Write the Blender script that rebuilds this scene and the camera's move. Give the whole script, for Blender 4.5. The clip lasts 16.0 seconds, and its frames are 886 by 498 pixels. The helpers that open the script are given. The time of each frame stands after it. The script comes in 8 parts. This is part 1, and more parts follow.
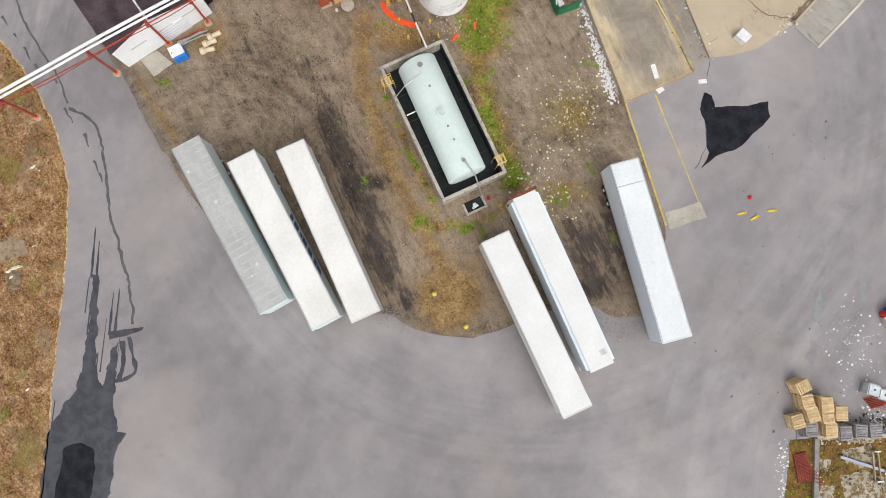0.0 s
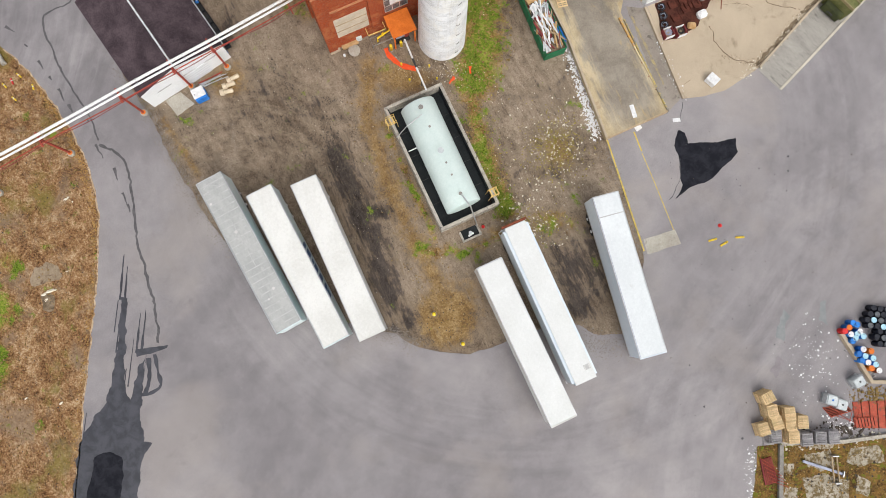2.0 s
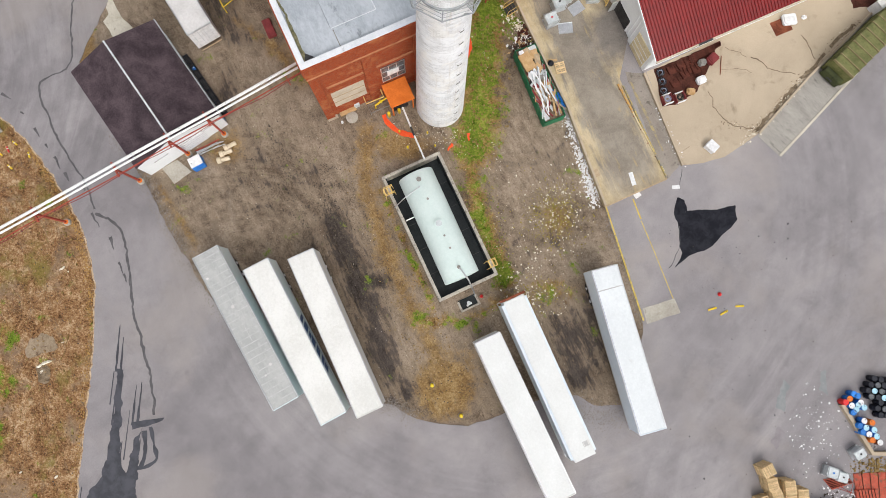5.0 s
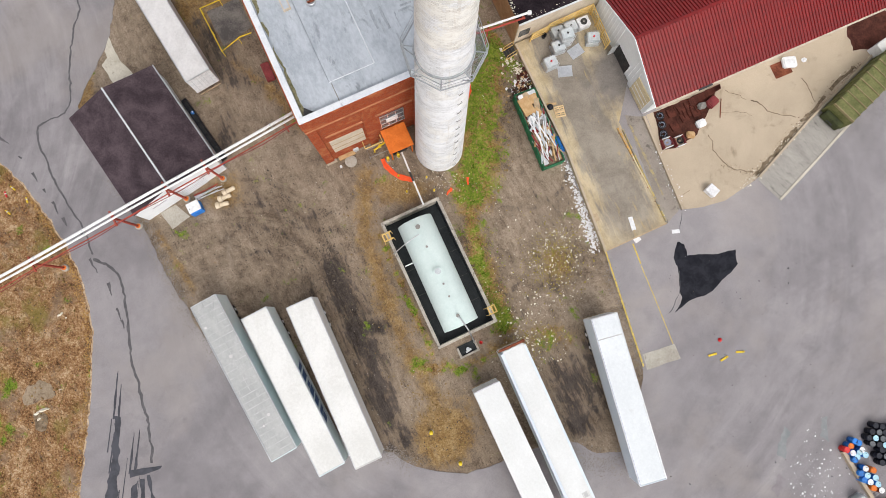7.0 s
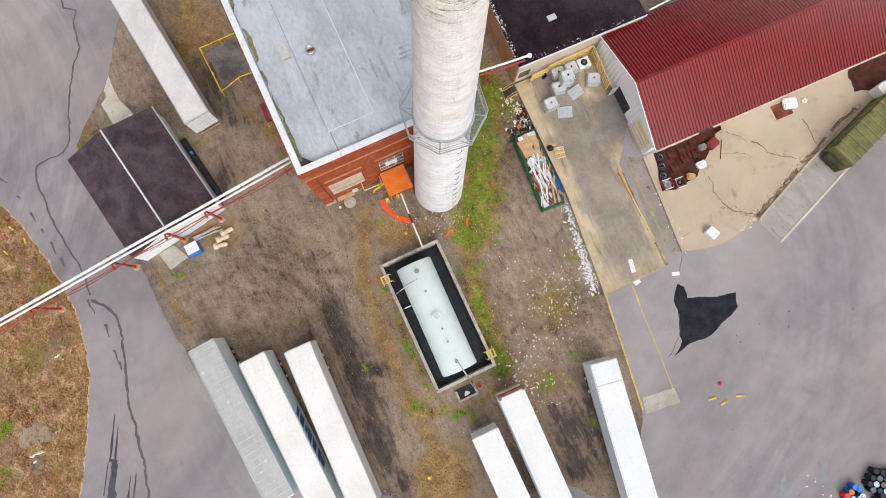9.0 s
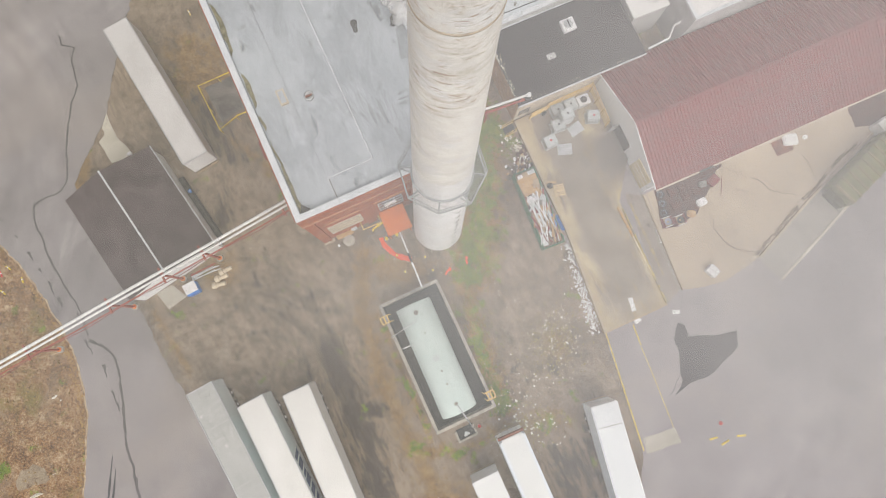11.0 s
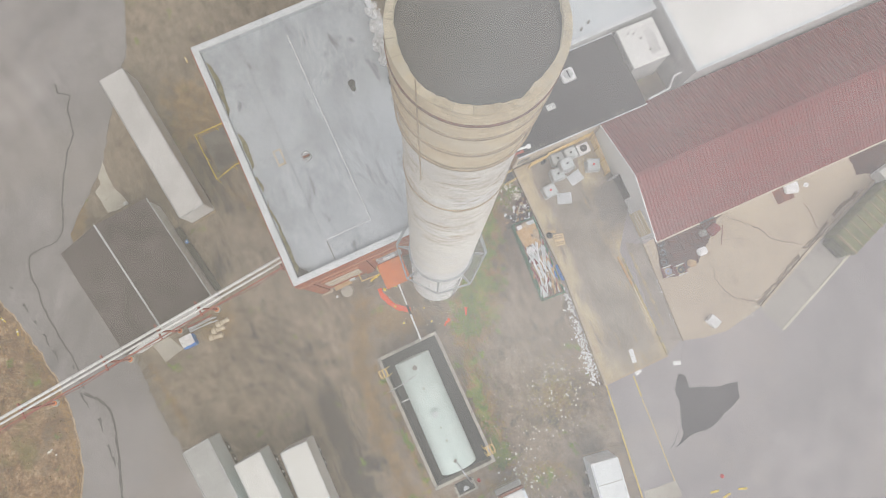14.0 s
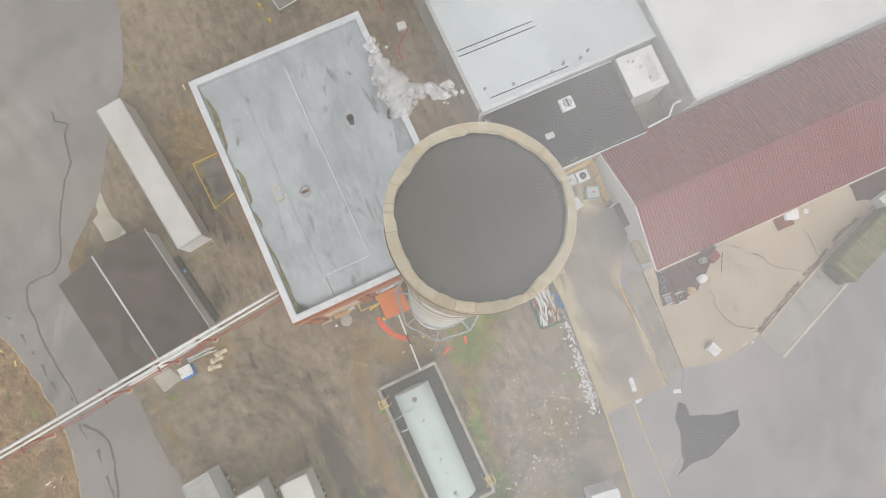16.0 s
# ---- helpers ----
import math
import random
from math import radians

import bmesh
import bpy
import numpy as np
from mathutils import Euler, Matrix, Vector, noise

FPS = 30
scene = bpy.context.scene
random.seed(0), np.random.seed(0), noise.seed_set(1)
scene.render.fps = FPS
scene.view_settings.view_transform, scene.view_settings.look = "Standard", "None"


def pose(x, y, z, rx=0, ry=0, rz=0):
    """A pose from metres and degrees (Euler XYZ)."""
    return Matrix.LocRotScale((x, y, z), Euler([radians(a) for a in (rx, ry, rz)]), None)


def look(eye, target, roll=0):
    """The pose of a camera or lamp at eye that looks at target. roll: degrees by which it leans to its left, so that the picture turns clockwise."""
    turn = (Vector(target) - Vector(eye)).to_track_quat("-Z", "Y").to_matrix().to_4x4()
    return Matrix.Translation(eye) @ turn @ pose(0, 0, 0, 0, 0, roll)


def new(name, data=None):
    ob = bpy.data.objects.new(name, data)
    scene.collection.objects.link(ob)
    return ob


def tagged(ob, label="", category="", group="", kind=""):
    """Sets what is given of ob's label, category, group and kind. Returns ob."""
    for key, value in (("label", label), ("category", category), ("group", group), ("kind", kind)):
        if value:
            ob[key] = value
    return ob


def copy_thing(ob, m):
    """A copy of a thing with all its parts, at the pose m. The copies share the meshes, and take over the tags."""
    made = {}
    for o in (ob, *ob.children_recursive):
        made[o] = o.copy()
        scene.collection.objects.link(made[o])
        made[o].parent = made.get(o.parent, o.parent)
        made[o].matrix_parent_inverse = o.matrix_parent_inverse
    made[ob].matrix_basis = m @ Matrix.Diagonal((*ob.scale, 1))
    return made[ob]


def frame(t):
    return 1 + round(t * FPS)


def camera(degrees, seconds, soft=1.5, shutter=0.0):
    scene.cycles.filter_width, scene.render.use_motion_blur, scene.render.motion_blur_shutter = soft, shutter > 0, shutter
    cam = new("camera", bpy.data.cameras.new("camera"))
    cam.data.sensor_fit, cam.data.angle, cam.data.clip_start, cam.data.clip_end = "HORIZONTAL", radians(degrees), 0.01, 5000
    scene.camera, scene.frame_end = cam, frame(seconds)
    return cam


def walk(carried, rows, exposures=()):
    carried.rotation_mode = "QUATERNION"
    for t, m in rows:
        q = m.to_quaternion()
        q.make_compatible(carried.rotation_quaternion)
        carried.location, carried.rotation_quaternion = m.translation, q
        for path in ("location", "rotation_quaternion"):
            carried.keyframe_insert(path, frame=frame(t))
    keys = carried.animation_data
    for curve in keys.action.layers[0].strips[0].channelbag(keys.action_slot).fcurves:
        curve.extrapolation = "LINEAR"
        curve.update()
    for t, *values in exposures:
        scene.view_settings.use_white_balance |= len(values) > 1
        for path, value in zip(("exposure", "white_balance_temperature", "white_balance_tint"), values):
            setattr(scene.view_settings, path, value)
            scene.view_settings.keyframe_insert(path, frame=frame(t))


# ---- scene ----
cam = camera(73.5, 16.0, 0.7)
PATH = [
    (0, (1.123, 1.281, 54.311), (1.131, 1.458, 52.319), 7.4),
    (0.5, (0.754, 0.665, 58.236), (0.773, 0.864, 56.246), 10.4),
    (1, (0.458, 0.689, 59.699), (0.487, 0.899, 57.71), 12.6),
    (1.5, (0.484, 1.483, 59.718), (0.511, 1.691, 57.729), 12.2),
    (2, (0.555, 2.316, 59.796), (0.579, 2.523, 57.807), 11.3),
    (2.5, (0.528, 3.219, 59.861), (0.55, 3.429, 57.872), 10.8),
    (3, (0.372, 4.41, 59.875), (0.398, 4.619, 57.886), 11.7),
    (3.5, (0.305, 5.545, 59.95), (0.33, 5.755, 57.961), 11.6),
    (4, (0.227, 6.677, 60.024), (0.253, 6.89, 58.035), 11.6),
    (6.5, (-0.05, 12.453, 60.353), (-0.026, 12.673, 58.365), 11.0),
    (7, (-0.13, 13.417, 60.42), (-0.106, 13.641, 58.433), 10.8),
    (7.5, (-0.112, 14.331, 60.488), (-0.09, 14.561, 58.501), 10.2),
    (8, (-0.208, 15.332, 60.536), (-0.185, 15.564, 58.55), 10.4),
    (8.5, (-0.23, 16.322, 60.574), (-0.208, 16.557, 58.588), 10.1),
    (9, (-0.333, 17.373, 60.654), (-0.311, 17.607, 58.668), 10.3),
    (11.5, (-0.634, 21.979, 60.863), (-0.612, 22.223, 58.878), 10.0),
    (12, (-0.651, 22.87, 60.891), (-0.629, 23.116, 58.907), 10.0),
    (12.5, (-0.727, 23.786, 60.906), (-0.706, 24.032, 58.922), 9.7),
    (13, (-0.885, 24.563, 60.92), (-0.862, 24.811, 58.936), 10.1),
    (13.5, (-0.967, 25.422, 60.986), (-0.943, 25.668, 59.001), 10.5),
    (14, (-1.032, 26.144, 60.991), (-1.007, 26.39, 59.006), 10.6),
    (14.5, (-1.12, 26.881, 61.029), (-1.094, 27.127, 59.044), 11.0),
    (15, (-1.184, 27.616, 61.067), (-1.157, 27.861, 59.083), 11.2),
    (15.5, (-1.265, 28.389, 61.129), (-1.237, 28.634, 59.144), 11.4),
    (16, (-1.323, 29.119, 61.171), (-1.294, 29.363, 59.186), 11.4),
]
walk(cam, [(t, look(eye, target, roll)) for t, eye, target, roll in PATH], [(0, 0.38, 6550, 9.5), (4, 0.38, 6550, 10), (6.5, 0.39, 6500, 11), (9, 0.41, 6500, 12), (11.5, 0.42, 6850, 11), (12.5, 0.42, 6450, 9), (14, 0.44, 6600, 10.5), (15, 0.44, 6450, 8), (16, 0.42, 6600, 9)])

# ---------- light: bright overcast day ----------
world = bpy.data.worlds.new("world")
scene.world = world
world.use_nodes = True
wn, wl = world.node_tree.nodes, world.node_tree.links
sky = wn.new("ShaderNodeTexSky")
sky.sky_type = "NISHITA"
sky.sun_disc = False
sky.sun_elevation, sky.sun_rotation = radians(55), radians(152)
sky.dust_density, sky.air_density, sky.ozone_density = 4.0, 1.0, 1.0
grey = wn.new("ShaderNodeHueSaturation")
grey.inputs["Saturation"].default_value = 0.22
wl.new(sky.outputs[0], grey.inputs["Color"])
wl.new(grey.outputs[0], wn["Background"].inputs["Color"])
wn["Background"].inputs["Strength"].default_value = 0.15
sun = new("sun", bpy.data.lights.new("sun", "SUN"))
sun.data.energy, sun.data.angle, sun.data.color = 0.45, radians(60), (1.0, 0.97, 0.93)
sun.matrix_world = look((0, 0, 80), (-9.5, 18, 80 - 29))


# ---------- materials ----------
def nodes_of(name):
    m = bpy.data.materials.new(name)
    m.use_nodes = True
    nt = m.node_tree
    return m, nt, nt.nodes["Principled BSDF"]


def ramp(nt, fac, stops):
    r = nt.nodes.new("ShaderNodeValToRGB")
    el = r.color_ramp.elements
    while len(el) < len(stops):
        el.new(0.5)
    for e, (p, c) in zip(el, stops):
        e.position, e.color = p, (*c, 1)
    nt.links.new(fac, r.inputs[0])
    return r.outputs[0]


def noise_tex(nt, scale, detail=4, rough=0.6, vec=None, stretch=None):
    n = nt.nodes.new("ShaderNodeTexNoise")
    n.inputs["Scale"].default_value, n.inputs["Detail"].default_value = scale, detail
    n.inputs["Roughness"].default_value, n.inputs["Distortion"].default_value = rough, 0.35
    if vec is None:
        vec = nt.nodes.new("ShaderNodeTexCoord").outputs["Object"]
    k = len(nt.nodes)
    stretch = stretch or (1, 1, 1, 19 + 47 * k, 33 + 5 * k, 21 + 3 * k)
    mp = nt.nodes.new("ShaderNodeMapping")
    mp.vector_type = "TEXTURE"
    mp.inputs["Location"].default_value = (3.7 * k, -2.3 * k, 0)
    mp.inputs["Scale"].default_value = [1 / f for f in stretch[:3]]
    if len(stretch) > 3:
        mp.inputs["Rotation"].default_value = (*(radians(a) for a in (stretch[4:6] if len(stretch) > 4 else (0, 0))), radians(stretch[3]))
    nt.links.new(vec, mp.inputs[0])
    vec = mp.outputs[0]
    nt.links.new(vec, n.inputs["Vector"])
    return n.outputs["Fac"]


def mix(nt, fac, a, b, mode="MIX"):
    m = nt.nodes.new("ShaderNodeMix")
    m.data_type, m.blend_type = "RGBA", mode
    for sock, val in ((m.inputs[0], fac), (m.inputs[6], a), (m.inputs[7], b)):
        if isinstance(val, bpy.types.NodeSocket):
            nt.links.new(val, sock)
        elif isinstance(val, (int, float)):
            sock.default_value = val
        else:
            sock.default_value = (*val, 1)
    return m.outputs[2]


def maths(nt, op, a, b=None, clamp=False):
    m = nt.nodes.new("ShaderNodeMath")
    m.operation, m.use_clamp = op, clamp
    for sock, val in zip(m.inputs, (a, b)):
        if val is None:
            continue
        if isinstance(val, bpy.types.NodeSocket):
            nt.links.new(val, sock)
        else:
            sock.default_value = val
    return m.outputs[0]


def step(nt, value, lo, hi):
    m = nt.nodes.new("ShaderNodeMapRange")
    m.interpolation_type = "SMOOTHSTEP"
    nt.links.new(value, m.inputs[0])
    m.inputs[1].default_value, m.inputs[2].default_value = lo, hi
    return m.outputs[0]


def bump(nt, bsdf, height, strength=0.4, dist=0.03):
    b = nt.nodes.new("ShaderNodeBump")
    b.inputs["Strength"].default_value, b.inputs["Distance"].default_value = strength, dist
    nt.links.new(height, b.inputs["Height"])
    nt.links.new(b.outputs[0], bsdf.inputs["Normal"])


def surface(name, dark, light, coarse=0.5, fine=8.0, rough=0.85, metal=0.0, relief=0.3, dirt=None, dirt_at=(0.55, 0.75), vary=0.0, stretch=None, contrast=0.5):
    """A worn surface: two tones at a coarse and a fine scale, patches of dirt, a little relief."""
    m, nt, b = nodes_of(name)
    big, small = noise_tex(nt, coarse, 5, 0.6, stretch=stretch), noise_tex(nt, fine, 3, 0.7, stretch=stretch)
    both = maths(nt, "ADD", maths(nt, "MULTIPLY", big, 0.6), maths(nt, "MULTIPLY", small, 0.4))
    col = ramp(nt, both, [(0.5 - contrast / 5, dark), (0.5 + contrast / 5, light)])
    if dirt:
        spots = noise_tex(nt, coarse * 2.3, 7, 0.68, stretch=stretch)
        col = mix(nt, step(nt, spots, *dirt_at), col, dirt)
    if vary:
        info = nt.nodes.new("ShaderNodeObjectInfo")
        hs = nt.nodes.new("ShaderNodeHueSaturation")
        val = maths(nt, "ADD", maths(nt, "MULTIPLY", info.outputs["Random"], 2 * vary), 1 - vary)
        nt.links.new(val, hs.inputs["Value"])
        nt.links.new(col, hs.inputs["Color"])
        col = hs.outputs[0]
    nt.links.new(col, b.inputs["Base Color"])
    b.inputs["Roughness"].default_value, b.inputs["Metallic"].default_value = rough, metal
    b.inputs["Specular IOR Level"].default_value = 0.12 if rough > 0.8 else 0.3
    if relief:
        bump(nt, b, small, relief, 0.02)
    return m


M = {}
M["concrete"] = surface("concrete", (0.34, 0.31, 0.26), (0.47, 0.44, 0.38), 0.5, 6, 0.9, dirt=(0.22, 0.2, 0.17), dirt_at=(0.56, 0.74))
M["concrete_light"] = surface("bleached_concrete", (0.46, 0.42, 0.34), (0.6, 0.56, 0.47), 0.5, 6, 0.9, dirt=(0.3, 0.26, 0.2), dirt_at=(0.58, 0.72))
M["concrete_dark"] = surface("concrete_dark", (0.2, 0.19, 0.175), (0.33, 0.31, 0.28), 0.8, 9, 0.92, dirt=(0.12, 0.11, 0.1))
M["concrete_tan"] = surface("concrete_tan", (0.4, 0.325, 0.235), (0.53, 0.44, 0.33), 0.2, 12, 0.9, dirt=(0.27, 0.215, 0.15), dirt_at=(0.56, 0.78), contrast=0.8)
M["ramp"] = surface("ramp_concrete", (0.24, 0.21, 0.165), (0.42, 0.36, 0.265), 0.22, 5, 0.88, dirt=(0.17, 0.16, 0.145), dirt_at=(0.47, 0.7), stretch=(1, 0.35, 1))
M["rail_yellow"] = surface("yellow_paint", (0.64, 0.43, 0.13), (0.78, 0.56, 0.22), 2, 12, 0.6, dirt=(0.3, 0.2, 0.1), dirt_at=(0.6, 0.8))
M["yellow"] = surface("bright_yellow_paint", (0.68, 0.48, 0.02), (0.82, 0.6, 0.04), 3, 14, 0.5, relief=0.1)
M["line_yellow"] = surface("worn_line_paint", (0.4, 0.31, 0.12), (0.58, 0.45, 0.14), 1.5, 12, 0.85, dirt=(0.25, 0.23, 0.2), dirt_at=(0.46, 0.56))
M["rail_cream"] = surface("cream_door_paint", (0.6, 0.5, 0.3), (0.72, 0.62, 0.4), 1.2, 8, 0.6, dirt=(0.42, 0.33, 0.2), dirt_at=(0.56, 0.7))
M["guide"] = surface("rubbed_orange_paint", (0.48, 0.25, 0.07), (0.62, 0.36, 0.1), 1.5, 9, 0.8, dirt=(0.4, 0.33, 0.24), dirt_at=(0.5, 0.6))
M["trailer"] = surface("white_trailer_paint", (0.64, 0.635, 0.6), (0.75, 0.745, 0.715), 0.18, 4, 0.4, relief=0.05, dirt=(0.52, 0.5, 0.44), dirt_at=(0.58, 0.8))
M["trailer_side"] = surface("pale_blue_white_side", (0.66, 0.73, 0.79), (0.74, 0.8, 0.85), 0.3, 3, 0.35, relief=0.05)
M["trailer_dirty"] = surface("dirty_grey_roof", (0.37, 0.375, 0.365), (0.46, 0.465, 0.45), 0.5, 5, 0.5, relief=0.1, dirt=(0.54, 0.54, 0.53), dirt_at=(0.56, 0.74), stretch=(1.4, 0.7, 1))
M["bow"] = surface("rubbed_roof_bow", (0.4, 0.405, 0.395), (0.52, 0.52, 0.51), 1.2, 6, 0.5, relief=0.05)
M["trailer_patchy"] = surface("stained_white_roof", (0.62, 0.63, 0.61), (0.74, 0.75, 0.74), 0.2, 5, 0.42, relief=0.05, dirt=(0.52, 0.48, 0.42), dirt_at=(0.64, 0.85), contrast=0.8)
M["trailer_old"] = surface("dull_beige_white_roof", (0.56, 0.545, 0.53), (0.68, 0.665, 0.65), 0.4, 4, 0.5, relief=0.05)
M["trailer_blue"] = surface("cool_white_roof", (0.64, 0.67, 0.68), (0.73, 0.76, 0.77), 0.25, 4, 0.42, relief=0.05, dirt=(0.55, 0.56, 0.55), dirt_at=(0.6, 0.8))
M["mint_side"] = surface("pale_mint_trailer_side", (0.64, 0.74, 0.74), (0.73, 0.82, 0.82), 0.4, 4, 0.45, relief=0.05, dirt=(0.4, 0.45, 0.44), dirt_at=(0.6, 0.75))
M["line_fresh"] = surface("yellow_line_paint", (0.52, 0.38, 0.08), (0.68, 0.52, 0.13), 1.5, 12, 0.85, dirt=(0.3, 0.26, 0.2), dirt_at=(0.6, 0.72))
M["alu"] = surface("aluminium", (0.5, 0.51, 0.52), (0.66, 0.67, 0.68), 1, 10, 0.35, 0.8, 0.1)
M["steel_dark"] = surface("dark_steel", (0.03, 0.03, 0.032), (0.07, 0.068, 0.065), 2, 10, 0.6, 0.3, 0.1)
M["rubber"] = surface("black_rubber", (0.015, 0.015, 0.016), (0.035, 0.035, 0.036), 4, 20, 0.8)
M["tank"] = surface("pale_mint_tank_paint", (0.55, 0.65, 0.62), (0.62, 0.71, 0.68), 0.4, 4, 0.85, relief=0.05, dirt=(0.52, 0.56, 0.52), dirt_at=(0.66, 0.85))
M["liner"] = surface("black_wet_liner", (0.006, 0.009, 0.01), (0.02, 0.025, 0.027), 0.5, 5, 0.5)
M["bund"] = surface("weathered_bund_concrete", (0.34, 0.31, 0.27), (0.52, 0.48, 0.41), 1.2, 9, 0.92, dirt=(0.14, 0.13, 0.115), dirt_at=(0.53, 0.68))
M["membrane"] = surface("grey_roof_membrane", (0.34, 0.37, 0.405), (0.49, 0.525, 0.56), 0.22, 2.5, 0.75, relief=0.15, dirt=(0.24, 0.26, 0.28), dirt_at=(0.57, 0.7), stretch=(1.4, 0.7, 1))
M["moss_roof"] = surface("mossy_roof_silt", (0.12, 0.115, 0.06), (0.3, 0.27, 0.16), 1.5, 6, 0.95)
M["coping"] = surface("white_coping", (0.6, 0.63, 0.66), (0.74, 0.76, 0.78), 0.7, 6, 0.6, relief=0.1, dirt=(0.42, 0.44, 0.45), dirt_at=(0.6, 0.74))
M["roof_brown"] = surface("dark_brown_shingle", (0.042, 0.03, 0.035), (0.095, 0.07, 0.078), 0.6, 7, 0.97, relief=0.5)
M["roof_black"] = surface("black_tar_roof", (0.01, 0.007, 0.009), (0.03, 0.022, 0.026), 0.6, 6, 0.95, dirt=(0.2, 0.18, 0.16), dirt_at=(0.72, 0.78))
M["roof_white"] = surface("white_roof_membrane", (0.74, 0.73, 0.7), (0.82, 0.81, 0.79), 0.15, 2, 0.6, relief=0.05)
M["roof_blue"] = surface("pale_blue_roof_membrane", (0.54, 0.59, 0.62), (0.66, 0.7, 0.72), 0.12, 2, 0.65, relief=0.05, dirt=(0.48, 0.49, 0.5), dirt_at=(0.62, 0.8))
M["red_roof"] = surface("red_metal_roofing", (0.15, 0.006, 0.006), (0.225, 0.008, 0.007), 0.12, 1.5, 0.27, relief=0.03, vary=0.06)
M["red_roof"].node_tree.nodes["Principled BSDF"].inputs["Specular IOR Level"].default_value = 0.55
M["white_wall"] = surface("pale_metal_wall", (0.76, 0.78, 0.78), (0.84, 0.86, 0.86), 0.5, 5, 0.6)
M["grey_wall"] = surface("grey_block_wall", (0.42, 0.42, 0.41), (0.56, 0.56, 0.55), 0.6, 6, 0.9)
M["tan_wall"] = surface("tan_board_wall", (0.42, 0.27, 0.14), (0.55, 0.37, 0.21), 0.8, 6, 0.85)
M["beige_wall"] = surface("beige_block_wall", (0.5, 0.42, 0.32), (0.62, 0.54, 0.43), 0.7, 6, 0.9)
M["orange"] = surface("orange_painted_metal", (0.62, 0.14, 0.015), (0.75, 0.2, 0.03), 1.2, 8, 0.6, dirt=(0.4, 0.1, 0.03), dirt_at=(0.62, 0.75))
M["orange_red"] = surface("orange_red_hose_mat", (0.75, 0.07, 0.015), (0.85, 0.12, 0.03), 1.5, 9, 0.6)
M["rust_red"] = surface("red_oxide_steel", (0.28, 0.045, 0.03), (0.42, 0.08, 0.05), 1.5, 9, 0.75)
M["rust"] = surface("rusty_scrap", (0.12, 0.035, 0.02), (0.26, 0.085, 0.045), 1.5, 8, 0.9)
M["pipe_white"] = surface("white_pipe_lagging", (0.7, 0.7, 0.69), (0.82, 0.82, 0.81), 1, 8, 0.5, dirt=(0.5, 0.47, 0.42), dirt_at=(0.66, 0.8))
M["wood"] = surface("pale_pallet_wood", (0.6, 0.43, 0.23), (0.78, 0.6, 0.36), 2, 14, 0.85, vary=0.15)
M["wood_grey"] = surface("weathered_grey_wood", (0.27, 0.255, 0.26), (0.42, 0.4, 0.4), 2, 14, 0.9, vary=0.15)
M["wood_old"] = surface("old_board", (0.36, 0.27, 0.17), (0.5, 0.39, 0.26), 2, 14, 0.9)
M["card"] = surface("cardboard", (0.45, 0.28, 0.13), (0.56, 0.38, 0.2), 2, 10, 0.9)
M["white_scrap"] = surface("white_scrap", (0.66, 0.66, 0.66), (0.82, 0.82, 0.82), 3, 12, 0.7, vary=0.08)
M["green_steel"] = surface("green_dumpster_paint", (0.012, 0.12, 0.05), (0.03, 0.19, 0.085), 1.2, 8, 0.6, dirt=(0.15, 0.1, 0.06), dirt_at=(0.64, 0.75))
M["olive"] = surface("olive_green_cover", (0.09, 0.1, 0.03), (0.185, 0.185, 0.07), 0.9, 6, 0.7)
# much darker olive, for the skip's nose
M["olive_dark"] = surface("dark_olive_paint", (0.025, 0.03, 0.012), (0.07, 0.08, 0.03), 0.9, 6, 0.7)
M["olive_rib"] = surface("olive_brown_rib", (0.2, 0.16, 0.08), (0.3, 0.25, 0.13), 0.9, 6, 0.7)
M["blue_plastic"] = surface("blue_plastic", (0.01, 0.12, 0.45), (0.03, 0.2, 0.58), 2, 8, 0.4, relief=0.05, vary=0.3)
M["black_plastic"] = surface("black_plastic", (0.006, 0.007, 0.012), (0.016, 0.018, 0.027), 2, 8, 0.5, relief=0.05)
M["cyan_plastic"] = surface("pale_cyan_plastic", (0.3, 0.55, 0.68), (0.42, 0.66, 0.76), 2, 8, 0.4, relief=0.05)
M["ibc"] = surface("cloudy_tank_plastic", (0.48, 0.52, 0.53), (0.66, 0.69, 0.69), 1.5, 6, 0.4, relief=0.05)
M["red_plastic"] = surface("red_plastic", (0.6, 0.02, 0.02), (0.7, 0.04, 0.04), 2, 8, 0.4, relief=0.05)
M["glass_dark"] = surface("dark_window_glass", (0.05, 0.055, 0.06), (0.16, 0.17, 0.18), 1.2, 3, 0.15, relief=0)
M["soot"] = surface("soot_black_flue", (0.014, 0.012, 0.011), (0.036, 0.03, 0.026), 0.7, 4, 0.95)
M["red_board"] = surface("faded_red_panel", (0.36, 0.06, 0.035), (0.5, 0.11, 0.065), 1.2, 9, 0.8, dirt=(0.2, 0.09, 0.06), dirt_at=(0.5, 0.62))
M["pink_board"] = surface("dull_crimson_panel", (0.17, 0.03, 0.032), (0.27, 0.052, 0.052), 1.2, 9, 0.8, dirt=(0.16, 0.07, 0.05), dirt_at=(0.6, 0.72))
M["tar"] = surface("crack_sealing_tar", (0.07, 0.068, 0.07), (0.12, 0.115, 0.118), 2, 9, 0.7, relief=0.1)
M["steel_blue"] = surface("blue_grey_steel", (0.3, 0.32, 0.42), (0.42, 0.44, 0.54), 2, 9, 0.5, 0.2, 0.1)


